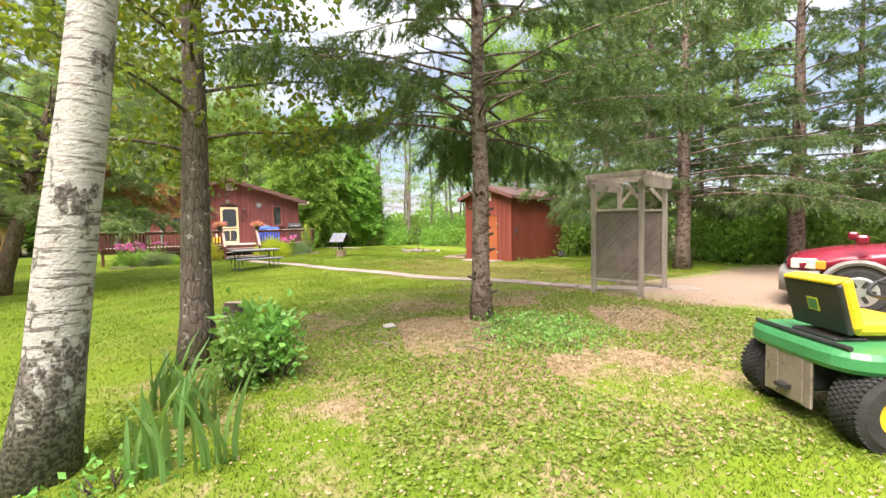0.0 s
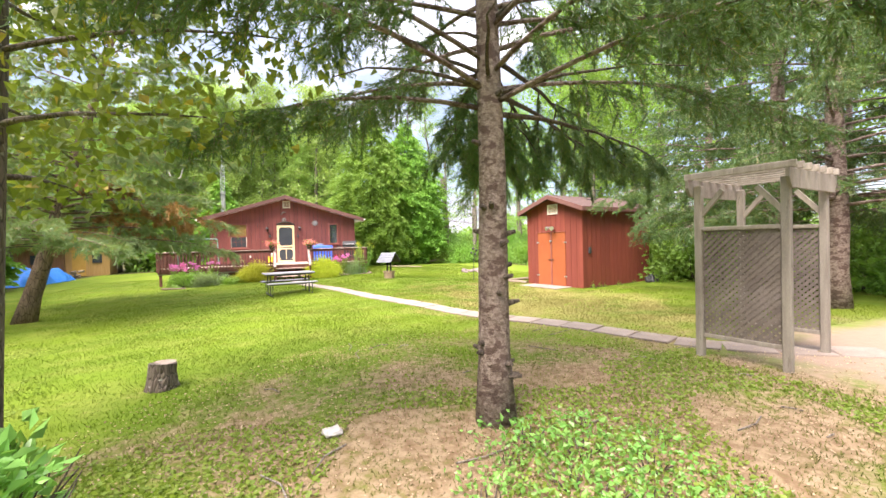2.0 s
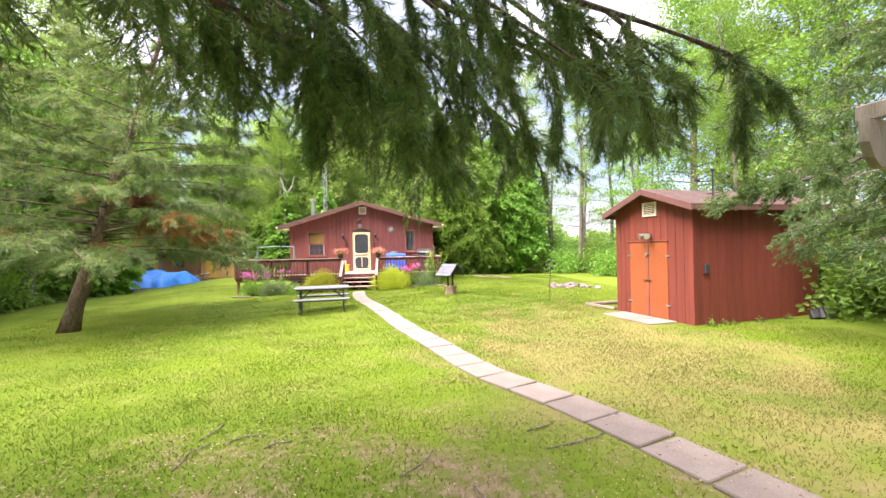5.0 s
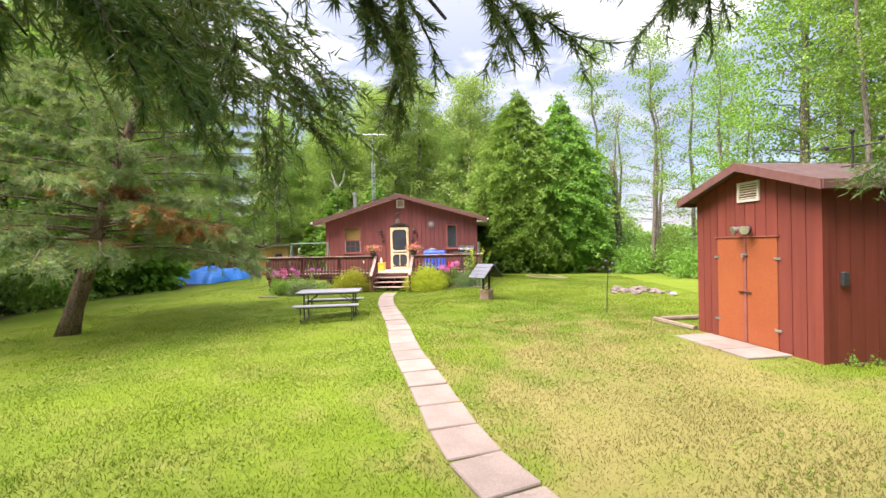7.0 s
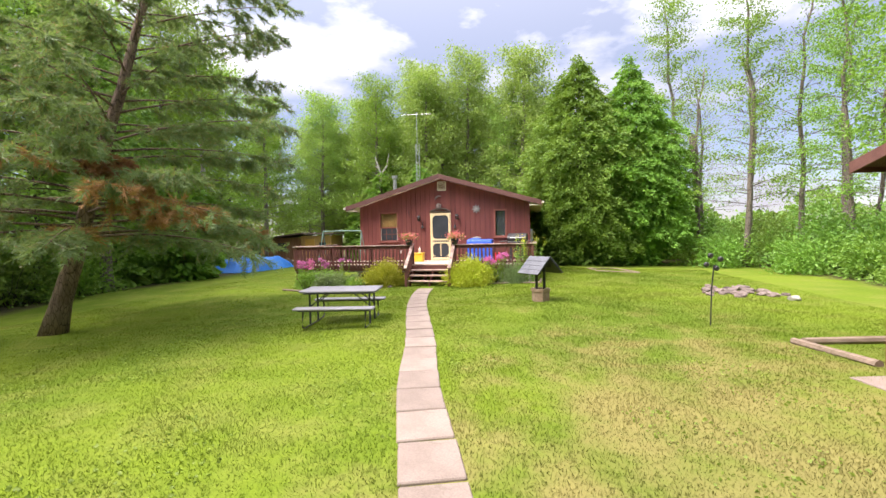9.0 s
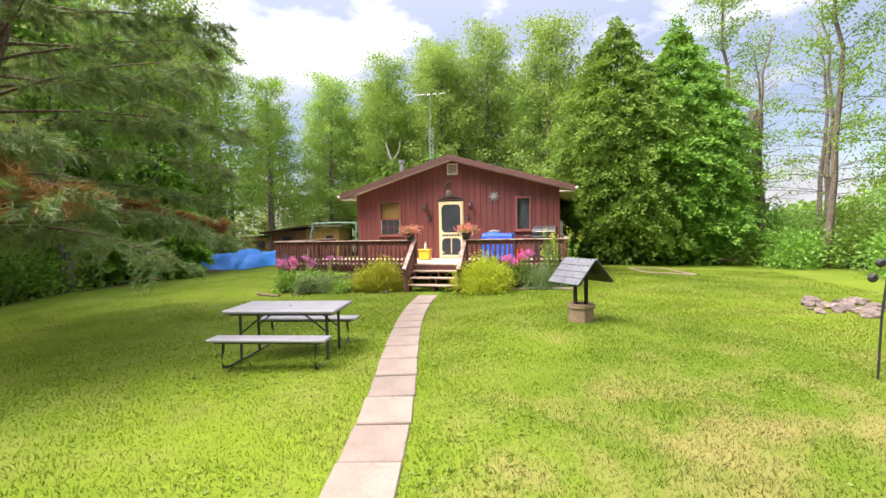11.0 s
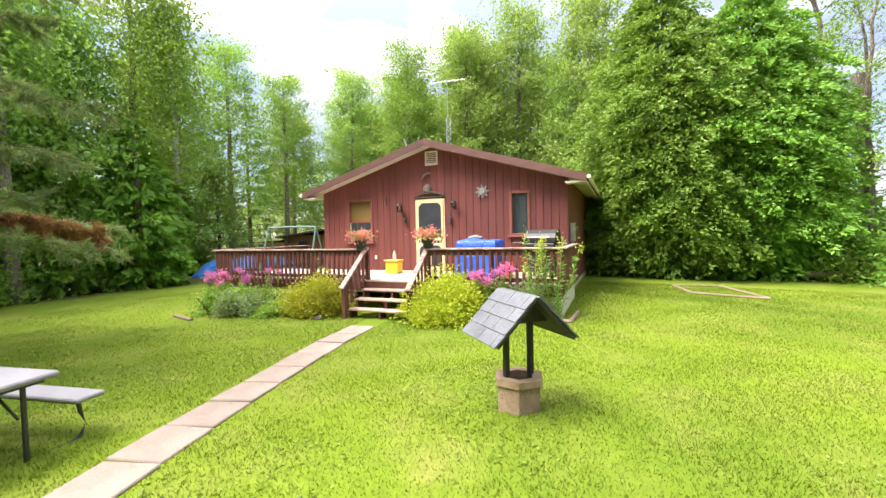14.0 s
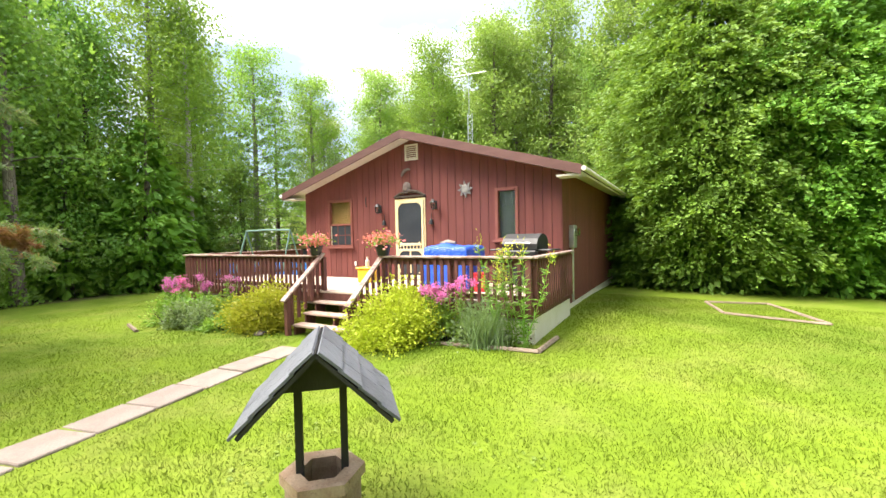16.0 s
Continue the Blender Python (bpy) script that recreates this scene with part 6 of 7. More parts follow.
    # snag with a bare forked top behind the house, and a broken trunk to the east
    tagged(part("dead_snag", Shape().tube([(-2.6, 40.5, 0), (-2.5, 40.5, 7.2), (-2.9, 40.5, 8.4)], [0.14, 0.10, 0.04], 8).tube([(-2.5, 40.5, 6.8), (-1.9, 40.5, 7.6), (-1.7, 40.5, 8.6)], [0.08, 0.06, 0.03], 7).tube([(-2.55, 40.5, 7.4), (-3.3, 40.5, 7.9)], [0.05, 0.02], 6), BIRCH_FAR), "bleached forked dead tree behind the house", "dead tree")
    tagged(part("broken_trunk", Shape().tube([(19.3, 35.2, 0), (19.1, 35.2, 3.5), (18.75, 35.1, 7.4)], [0.25, 0.22, 0.20], 10, 0.06), BARK_FOREST), "tall broken-off grey trunk among shrubs", "dead tree")
    # far woods all round
    k = 130000
    a = np.random.rand(k) * 2 * math.pi
    R = np.random.uniform(52, 66, k)
    east = np.clip((np.cos(a - 0.35) - 0.35) * 2.2, 0, 1)
    top = (10.5 + 2.6 * np.sin(a * 23) + 1.6 * np.sin(a * 57 + 1)) * (1 - 0.55 * east)
    z = np.random.rand(k) ** 0.8 * top
    c = np.stack((5 + R * np.cos(a), 18 + R * np.sin(a), z - 0.5), axis=1)
    sz = np.random.uniform(0.25, 0.7, k)
    tagged(part("far_woods", Shape().leaves(c, np.random.normal(size=(k, 3)), sz, sz * 0.7), L_DARK), "far green woods around the yard", "woods", kind="stuff")


def beds():
    rng = random.Random(8)
    np.random.seed(31)
    sp = shrub("spirea_bush", "golden yellow-green spirea bush beside the steps", 0.78, 0.80, 15000, 0.055, L_SPIREA, "bush")
    put(sp, 4.15, 22.45)
    c = copy_thing(sp, pose(7.35, 22.6, hz(7.35, 22.6), 0, 0, 100))
    c.scale = (1.12, 1.05, 1.05)
    herb = shrub("bed_plant", "leafy green perennial in the flower bed", 0.42, 0.62, 900, 0.08, L_HERB, "plant")
    put(herb, 1.3, 22.0)
    copies(herb, [(1.9, 22.4), (0.95, 22.5), (8.15, 22.85), (2.3, 22.75)], rng, 0.8, 1.15)
    low = shrub("ground_cover", "low round-leaved plant in the flower bed", 0.34, 0.26, 500, 0.09, L_HERB, "plant")
    put(low, 3.3, 22.0)
    copies(low, [(2.95, 22.2), (3.6, 22.25), (3.0, 22.55), (3.45, 22.6), (2.6, 22.3)], rng, 0.8, 1.1)
    grey = shrub("lavender_plant", "grey-green feathery plant in the flower bed", 0.40, 0.55, 1300, 0.07, L_GREYHERB, "plant")
    put(grey, 2.1, 21.95)
    copies(grey, [(2.6, 22.05), (8.75, 22.9), (2.9, 22.85)], rng, 0.8, 1.15)
    # phlox
    for x, y, k in ((0.9, 22.25, 7), (1.35, 22.35, 8), (1.8, 22.6, 7), (2.4, 22.8, 4), (8.0, 22.75, 8), (8.35, 22.85, 7)):
        t = thing("phlox_plant", "tall pink phlox in bloom in the flower bed", "flower", pose(x, y, hz(x, y)), "phlox")
        st, lf, fl = Shape(), Shape(), Shape()
        for i in range(k):
            a, r = rng.uniform(0, 6.28), rng.uniform(0, 0.3)
            h = rng.uniform(0.7, 1.05)
            p = (r * math.cos(a), r * math.sin(a))
            st.tube([(p[0] * 0.5, p[1] * 0.5, 0), (p[0], p[1], h)], 0.006, 5)
            z = np.random.uniform(0.15, h * 0.9, 26)
            d = np.random.normal(size=(26, 3)) * (1, 1, 0.25)
            lf.leaves(np.stack((np.full(26, p[0] * 0.8), np.full(26, p[1] * 0.8), z), axis=1), d, 0.11, 0.028)
            fl.leaves(np.random.normal(size=(60, 3)) * (0.045, 0.045, 0.035) + (p[0], p[1], h), np.random.normal(size=(60, 3)) + (0, 0, 0.7), 0.035, 0.035)
        part("stems", st, L_HERB, t)
        part("leaves", lf, L_HERB, t)
        part("blossoms", fl, L_PINK, t, "round pink flower heads")
    # goldenrod
    for x, y in ((9.0, 22.85), (9.3, 22.95), (9.52, 22.85)):
        t = thing("goldenrod_plant", "tall yellow-tipped goldenrod at the deck corner", "flower", pose(x, y, hz(x, y)), "goldenrod")
        st, lf, fl = Shape(), Shape(), Shape()
        for i in range(4):
            p = limb_path((rng.uniform(-0.08, 0.08), rng.uniform(-0.08, 0.08), 0), (rng.uniform(-0.3, 0.3), rng.uniform(-0.3, 0.1), 1), rng.uniform(0.9, 1.65), 0.1, 6, 0.06)
            st.tube(p, np.linspace(0.009, 0.004, len(p)), 5)
            u = np.random.rand(70) * 6
            c = np.stack([np.interp(u, np.arange(7), p[:, j]) for j in range(3)], axis=1)
            lf.leaves(c, np.random.normal(size=(70, 3)) * (1, 1, 0.4) + (0, 0, 0.4), 0.13, 0.022)
            fl.leaves(p[-1] + np.random.normal(size=(26, 3)) * (0.03, 0.03, 0.09), np.random.normal(size=(26, 3)) * (1, 1, 0.5) + (0, 0, 1), 0.055, 0.016)
        part("stems", st, L_HERB, t)
        part("leaves", lf, L_HERB, t)
        part("blossoms", fl, L_GOLD, t, "yellow flower plumes")
    # tall grass tuft at the bed's corner
    c = np.random.normal(size=(420, 3)) * (0.14, 0.10, 0) + (8.9, 22.75, hz(8.9, 22.75))
    d = np.random.normal(size=(420, 3)) * (0.28, 0.28, 0.05) + (0, 0, 1)
    tagged(part("tall_grass_tuft", Shape().blades(c, d, np.random.uniform(0.4, 0.85, 420), 0.016), L_GREYHERB), "tall feathery grass tuft at the bed corner", "grass")
    # irises and broad-leaved plants between the first trees
    for x, y, k in ((3.0, 2.35, 16), (3.22, 2.95, 22), (3.05, 3.5, 18), (3.3, 2.2, 10)):
        t = thing("iris_clump", "clump of upright blue-green iris blades", "plant", pose(x, y, hz(x, y)), "irises")
        for i in range(k):
            a, r = rng.uniform(0, 6.28), rng.uniform(0, 0.16)
            h, w = rng.uniform(0.35, 0.72), rng.uniform(0.032, 0.05)
            lean = Vector((rng.uniform(-0.35, 0.35), rng.uniform(-0.35, 0.35), 0))
            side = Vector((math.cos(a), math.sin(a), 0))
            vs, fs = [], []
            for j in range(5):
                f = j / 4
                c = Vector((r * math.cos(a * 3), r * math.sin(a * 3), 0)) + lean * h * f * f + Vector((0, 0, h * f * (1 - 0.12 * f)))
                ww = w * (1, 1, 0.9, 0.6, 0.03)[j] * 0.5
                nrm = side.cross(Vector((0, 0, 1))) * 0.005 * (1 - f)
                vs += [c - side * ww, c + nrm, c + side * ww]
            for j in range(4):
                fs += [(j * 3, j * 3 + 1, j * 3 + 4, j * 3 + 3), (j * 3 + 1, j * 3 + 2, j * 3 + 5, j * 3 + 4)]
            part("blade", Shape().add(vs, fs), L_IRIS, t)
    np.random.seed(41)
    h1 = shrub("broad_leaf_plant", "broad-leaved green plant at the foot of a tree", 0.32, 0.74, 420, 0.105, L_HOSTA, "plant")
    put(h1, 3.80, 3.85)
    copies(h1, [(3.95, 3.55), (3.6, 3.45)], rng, 0.7, 0.9)
    h2 = shrub("seedling_plant", "bright green leafy seedlings at the trunk's foot", 0.45, 0.16, 170, 0.055, L_HOSTA, "plant")
    put(h2, 7.05, 3.75)
    copies(h2, [(7.3, 3.45), (6.75, 3.55), (6.95, 3.2), (7.55, 3.8), (6.4, 3.2), (7.35, 2.8), (7.1, 2.95), (7.6, 3.1), (7.0, 2.5), (7.75, 2.6), (6.6, 2.7), (8.0, 3.4), (2.45, 2.15), (2.75, 2.35)], rng, 0.6, 1.0)


def shed_weeds():
    """Small weeds at the foot of the shed's side wall."""
    np.random.seed(51)
    a = radians(SHED_ANG)
    w = shrub("shed_weed", "small bright green weed at the shed's foot", 0.07, 0.16, 40, 0.045, L_HERB, "weed")
    put(w, 14.33 + 0.35 * math.sin(a) - 0.12 * math.cos(a), 11.84 - 0.35 * math.cos(a) - 0.12 * math.sin(a))
    rng = random.Random(14)
    copies(w, [(14.33 + u * math.sin(a) - 0.14 * math.cos(a), 11.84 - u * math.cos(a) - 0.14 * math.sin(a)) for u in (0.7, 0.95, 1.7, 2.6)], rng, 0.5, 1.0)


def grass():
    """Short blades over the lawn, thin where needles and sand lie."""
    rs = np.random.RandomState(77)
    k = 1500000
    x = rs.uniform(-4, 17, k)
    y = rs.uniform(-1.5, 29, k)
    walk_x = np.interp(y, [-1, 2.4, 4.5, 7, 12, 16.8, 22], [3, 7.3, 9, 9.5, 9.2, 11.5, 9])
    keep = rs.rand(k) < np.clip(1.25 - np.abs(x - walk_x) / 9.0, 0.22, 1)
    line = path_points(0.15)
    lit = np.sqrt(((x - 8.2) / 3.9) ** 2 + ((y - 4.6) / 3.1) ** 2)
    keep &= rs.rand(k) < np.clip(lit - 0.4, 0.42, 1)
    keep &= ~((x > 10.8) & (y < 5.2))
    keep &= ~((x > DX0 - 0.1) & (x < HX1 + 0.05) & (y > 22.9))
    a = radians(SHED_ANG)
    sx = (x - 14.33) * math.cos(a) + (y - 11.84) * math.sin(a)
    sy = (x - 14.33) * math.sin(a) - (y - 11.84) * math.cos(a)
    keep &= ~((sx > -0.02) & (sx < SHED_L + 0.02) & (sy > -0.02))
    x, y = x[keep], y[keep]
    near = np.full(len(x), 9.0)
    for p in line:
        near = np.minimum(near, (x - p[0]) ** 2 + (y - p[1]) ** 2)
    keep = near > 0.245 ** 2 + 0.006 * rs.rand(len(x))
    x, y = x[keep], y[keep]
    k = len(x)
    c = np.stack((x, y, height(x, y) - 0.006), axis=1)
    d = rs.normal(size=(k, 3)) * (0.55, 0.55, 0) + (0, 0, 1)
    d /= np.linalg.norm(d, axis=1)[:, None]
    tuft = 0.5 + 0.5 * np.sin(x * 2.1 + np.sin(y * 1.7) * 2) * np.sin(y * 2.3 + np.sin(x * 1.3))
    L = rs.uniform(0.020, 0.046, k) * (0.75 + 0.6 * tuft)
    tagged(part("grass", Shape().blades(c, d, L, rs.uniform(0.006, 0.012, k)), L_GRASS), "short mown lawn grass", "grass", kind="stuff")
    # clover and small broad leaves in the lawn, and fallen leaves under the spruce
    k = 90000
    x, y = rs.uniform(0.5, 13.5, k), rs.uniform(-0.5, 20, k)
    x[:50000], y[:50000] = rs.uniform(2.6, 10.4, 50000), rs.uniform(-0.4, 5.2, 50000)
    sel = (np.sin(x * 1.9 + 1.2 * np.sin(y)) * np.sin(y * 1.4 + x * 0.4) > 0.25 - 0.45 * (y < 5)) & ~((x > 10.6) & (y < 5.4))
    near = np.full(k, 9.0)
    for p in line:
        near = np.minimum(near, (x - p[0]) ** 2 + (y - p[1]) ** 2)
    sel &= near > 0.09
    x, y = x[sel], y[sel]
    c = np.stack((x, y, height(x, y) + rs.uniform(0.0, 0.025, len(x))), axis=1)
    sz = rs.uniform(0.018, 0.05, len(x))
    tagged(part("clover", Shape().leaves(c, rs.normal(size=(len(x), 3)) * (1, 1, 0.25), sz, sz * 0.8, 0.08), L_CLOVER), "small clover and weed leaves in the lawn", "weeds", kind="stuff")
    k = 15000
    a, r = rs.uniform(0, 6.28, k), np.sqrt(rs.rand(k))
    x, y = 7.5 + 4.6 * r * np.cos(a), 3.7 + 4.3 * r * np.sin(a)
    c = np.stack((x, y, height(x, y) + rs.uniform(0.008, 0.03, k)), axis=1)
    sz = rs.uniform(0.012, 0.034, k)
    tagged(part("leaf_litter", Shape().leaves(c, rs.normal(size=(k, 3)) * (1, 1, 0.15), sz, sz * 0.6, 0.1), L_LITTER), "pale dead leaves and needles on the ground", "leaf litter", kind="stuff")
    tw = random.Random(5)
    for i in range(26):
        x, y, a, l = tw.uniform(5.2, 10.8), tw.uniform(2.6, 7.6), tw.uniform(0, 6.28), tw.uniform(0.1, 0.5)
        z = hz(x, y) + 0.012
        s = Shape().tube([(x, y, z), (x + l * 0.5 * math.cos(a), y + l * 0.5 * math.sin(a), z + 0.012), (x + l * math.cos(a + 0.2), y + l * math.sin(a + 0.2), z)], 0.007, 5, 0.1)
        tagged(part("fallen_twig", s, BARK_FOREST), "fallen grey twig on the ground", "twig", "fallen twigs")


# ---- machines and outbuildings ----
MOWER_GREEN = surface("green_enamel", (0.035, 0.19, 0.065), (0.05, 0.23, 0.085), 4, 0.35, 0.05, 60, c3=(0.11, 0.22, 0.13), wear=0.6)
RUBBER = surface("black_rubber", (0.018, 0.018, 0.018), (0.032, 0.031, 0.03), 10, 0.85, 0.4, 60)
SEAT_YELLOW = surface("yellow_vinyl", (0.78, 0.48, 0.02), (0.84, 0.54, 0.03), 3, 0.4, 0.05)
WORN_PLATE = surface("worn_grey_plate", (0.23, 0.19, 0.15), (0.32, 0.27, 0.22), 4, 0.6, 0.3, 40, c3=(0.15, 0.11, 0.08), wear=0.55, metal=0.3)
CAR_RED = surface("dark_red_car_paint", (0.20, 0.012, 0.028), (0.22, 0.015, 0.032), 3, 0.22, 0.0, metal=0.2)
CAR_GREY = surface("grey_bumper", (0.19, 0.18, 0.17), (0.23, 0.22, 0.20), 4, 0.5, 0.1)
HEADLIGHT = surface("yellowed_headlight", (0.62, 0.60, 0.46), (0.70, 0.68, 0.55), 3, 0.2, 0.0)
AMBER = surface("amber_lens", (0.80, 0.28, 0.03), (0.85, 0.33, 0.04), 3, 0.2, 0.0)


def turf_tyre(name, R, W, rim, parent, m):
    """A tyre with rows of tread blocks, its axle along y."""
    prof = [(rim, -W / 2), (R * 0.80, -W / 2), (R * 0.96, -W * 0.42), (R, -W * 0.2), (R, W * 0.2), (R * 0.96, W * 0.42), (R * 0.80, W / 2), (rim, W / 2)]
    n = 36
    vs = [(r * math.cos(2 * math.pi * i / n), y, r * math.sin(2 * math.pi * i / n)) for i in range(n) for r, y in prof]
    k = len(prof)
    fs = [(i * k + j, i * k + (j + 1) % k, ((i + 1) % n) * k + (j + 1) % k, ((i + 1) % n) * k + j) for i in range(n) for j in range(k)]
    s = Shape().add(vs, fs)
    for i in range(44):
        for j in range(7):
            y = (j - 3) * W * 0.128
            s.box(-0.012, 0.012, y - W * 0.05, y + W * 0.05, R * (0.985 if abs(j - 3) == 3 else 1) - 0.006, R * (0.985 if abs(j - 3) == 3 else 1) + 0.008, pose(0, 0, 0, 0, 360 / 44 * (i + 0.5 * (j % 2)), 0))
    w = part(name, s, RUBBER, parent, "black turf tyre")
    w.matrix_basis = m
    return w


def build_mower():
    """Local frame: x is forward, y to the mower's left."""
    m = pose(7.04, 0.27, hz(7.04, 0.27) - 0.01, 0, 0, -36) @ Matrix.Scale(0.95, 4)
    t = thing("riding_mower", "green riding mower with a yellow and black seat", "lawn mower", m)
    for s in (-1, 1):
        w = turf_tyre("rear_wheel", 0.26, 0.24, 0.13, t, pose(0.0, s * 0.45, 0.26))
        part("rim", Shape().tube([(0, -0.07, 0), (0, 0.07, 0)], 0.128, 20).tube([(0, -0.10, 0), (0, 0.10, 0)], 0.04, 10), SEAT_YELLOW, w, "yellow wheel rim")
        f = turf_tyre("front_wheel", 0.19, 0.16, 0.09, t, pose(1.22, s * 0.36, 0.19))
        part("rim", Shape().tube([(0, -0.05, 0), (0, 0.05, 0)], 0.088, 16), SEAT_YELLOW, f, "yellow wheel rim")
    bm = bmesh.new()
    n = 40
    rings = []
    for z, g in ((0.50, 1.0), (0.53, 1.03), (0.60, 1.02), (0.635, 0.97)):
        rings.append([bm.verts.new((0.12 + 0.40 * g * math.copysign(abs(math.cos(a)) ** 0.55, math.cos(a)), 0.54 * g * math.copysign(abs(math.sin(a)) ** 0.5, math.sin(a)), z)) for a in [2 * math.pi * i / n for i in range(n)]])
    for a, b in zip(rings[:-1], rings[1:]):
        for i in range(n):
            bm.faces.new((a[i], a[(i + 1) % n], b[(i + 1) % n], b[i]))
    bm.faces.new(rings[-1])
    bm.faces.new(rings[0][::-1])
    me = bpy.data.meshes.new("fender")
    bm.to_mesh(me)
    bm.free()
    me.materials.append(MOWER_GREEN)
    part("fender", me, MOWER_GREEN, t, "green plastic rear fender")
    part("fender_edge", Shape().tube([(-0.20, -0.44, 0.655), (-0.225, 0, 0.66), (-0.20, 0.44, 0.655)], 0.018, 8), BLACK, t)
    part("well_cover", Shape().box(-0.10, 0.12, -0.20, 0.20, 0.6352, 0.66, bevel=0.01), BLACK, t)
    part("rear_plate", Shape().box(-0.275, -0.255, -0.23, 0.23, 0.16, 0.52, bevel=0.006).box(-0.285, -0.275, -0.16, -0.08, 0.18, 0.50).box(-0.285, -0.275, 0.08, 0.16, 0.18, 0.50), WORN_PLATE, t, "worn grey rear plate")
    part("hitch", Shape().box(-0.33, -0.1, -0.05, 0.05, 0.24, 0.27), BLACK, t)
    part("frame_body", Shape().box(-0.24, 1.35, -0.20, 0.20, 0.28, 0.50, bevel=0.02), BLACK, t)
    part("axle", Shape().tube([(0, -0.30, 0.26), (0, 0.30, 0.26)], 0.035, 8).tube([(1.22, -0.3, 0.19), (1.22, 0.3, 0.19)], 0.025, 8), BLACK, t)
    part("cutting_deck", Shape().box(0.38, 1.0, -0.55, 0.55, 0.10, 0.24, bevel=0.05), MOWER_GREEN, t)
    part("hood", Shape().box(0.72, 1.45, -0.24, 0.24, 0.50, 0.88, bevel=0.09), MOWER_GREEN, t, "green engine hood")
    part("dash", Shape().box(0.58, 0.76, -0.18, 0.18, 0.50, 0.92, bevel=0.04), BLACK, t)
    ang = [2 * math.pi * i / 24 for i in range(25)]
    wheel = pose(0.50, 0, 1.0, 0, -30, 0)
    part("steering_wheel", Shape().tube([wheel @ Vector((0.17 * math.cos(a), 0.17 * math.sin(a), 0)) for a in ang], 0.014, 8, caps=False).tube([wheel @ Vector((0, -0.16, 0)), wheel @ Vector((0, 0.16, 0))], 0.012, 6).tube([wheel @ Vector((0, 0, 0)), (0.62, 0, 0.85)], 0.02, 8), BLACK, t, "black steering wheel")
    seat = part("seat_cushion", Shape().box(0.02, 0.46, -0.23, 0.23, 0.68, 0.79, bevel=0.04), SEAT_YELLOW, t, "yellow vinyl seat cushion")
    back = pose(0.0, 0, 0.70, 0, -14, 0)
    part("seat_shell", Shape().box(-0.05, -0.01, -0.255, 0.255, 0.0, 0.36, back, bevel=0.05), BLACK, t, "black plastic seat back shell")
    part("seat_backrest", Shape().box(-0.008, 0.075, -0.25, 0.25, 0.01, 0.385, back, bevel=0.045).box(-0.06, 0.03, -0.235, 0.235, 0.362, 0.388, back, bevel=0.012), SEAT_YELLOW, t, "yellow vinyl backrest")
    part("emblem", Shape().box(-0.054, -0.0505, -0.05, 0.05, 0.14, 0.24, back, bevel=0.012), surface("emblem_yellow", (0.45, 0.48, 0.04), (0.5, 0.52, 0.05)), t, "plain yellow-green emblem")
    part("emblem_field", Shape().box(-0.0565, -0.0545, -0.038, 0.038, 0.152, 0.228, back), MOWER_GREEN, t)


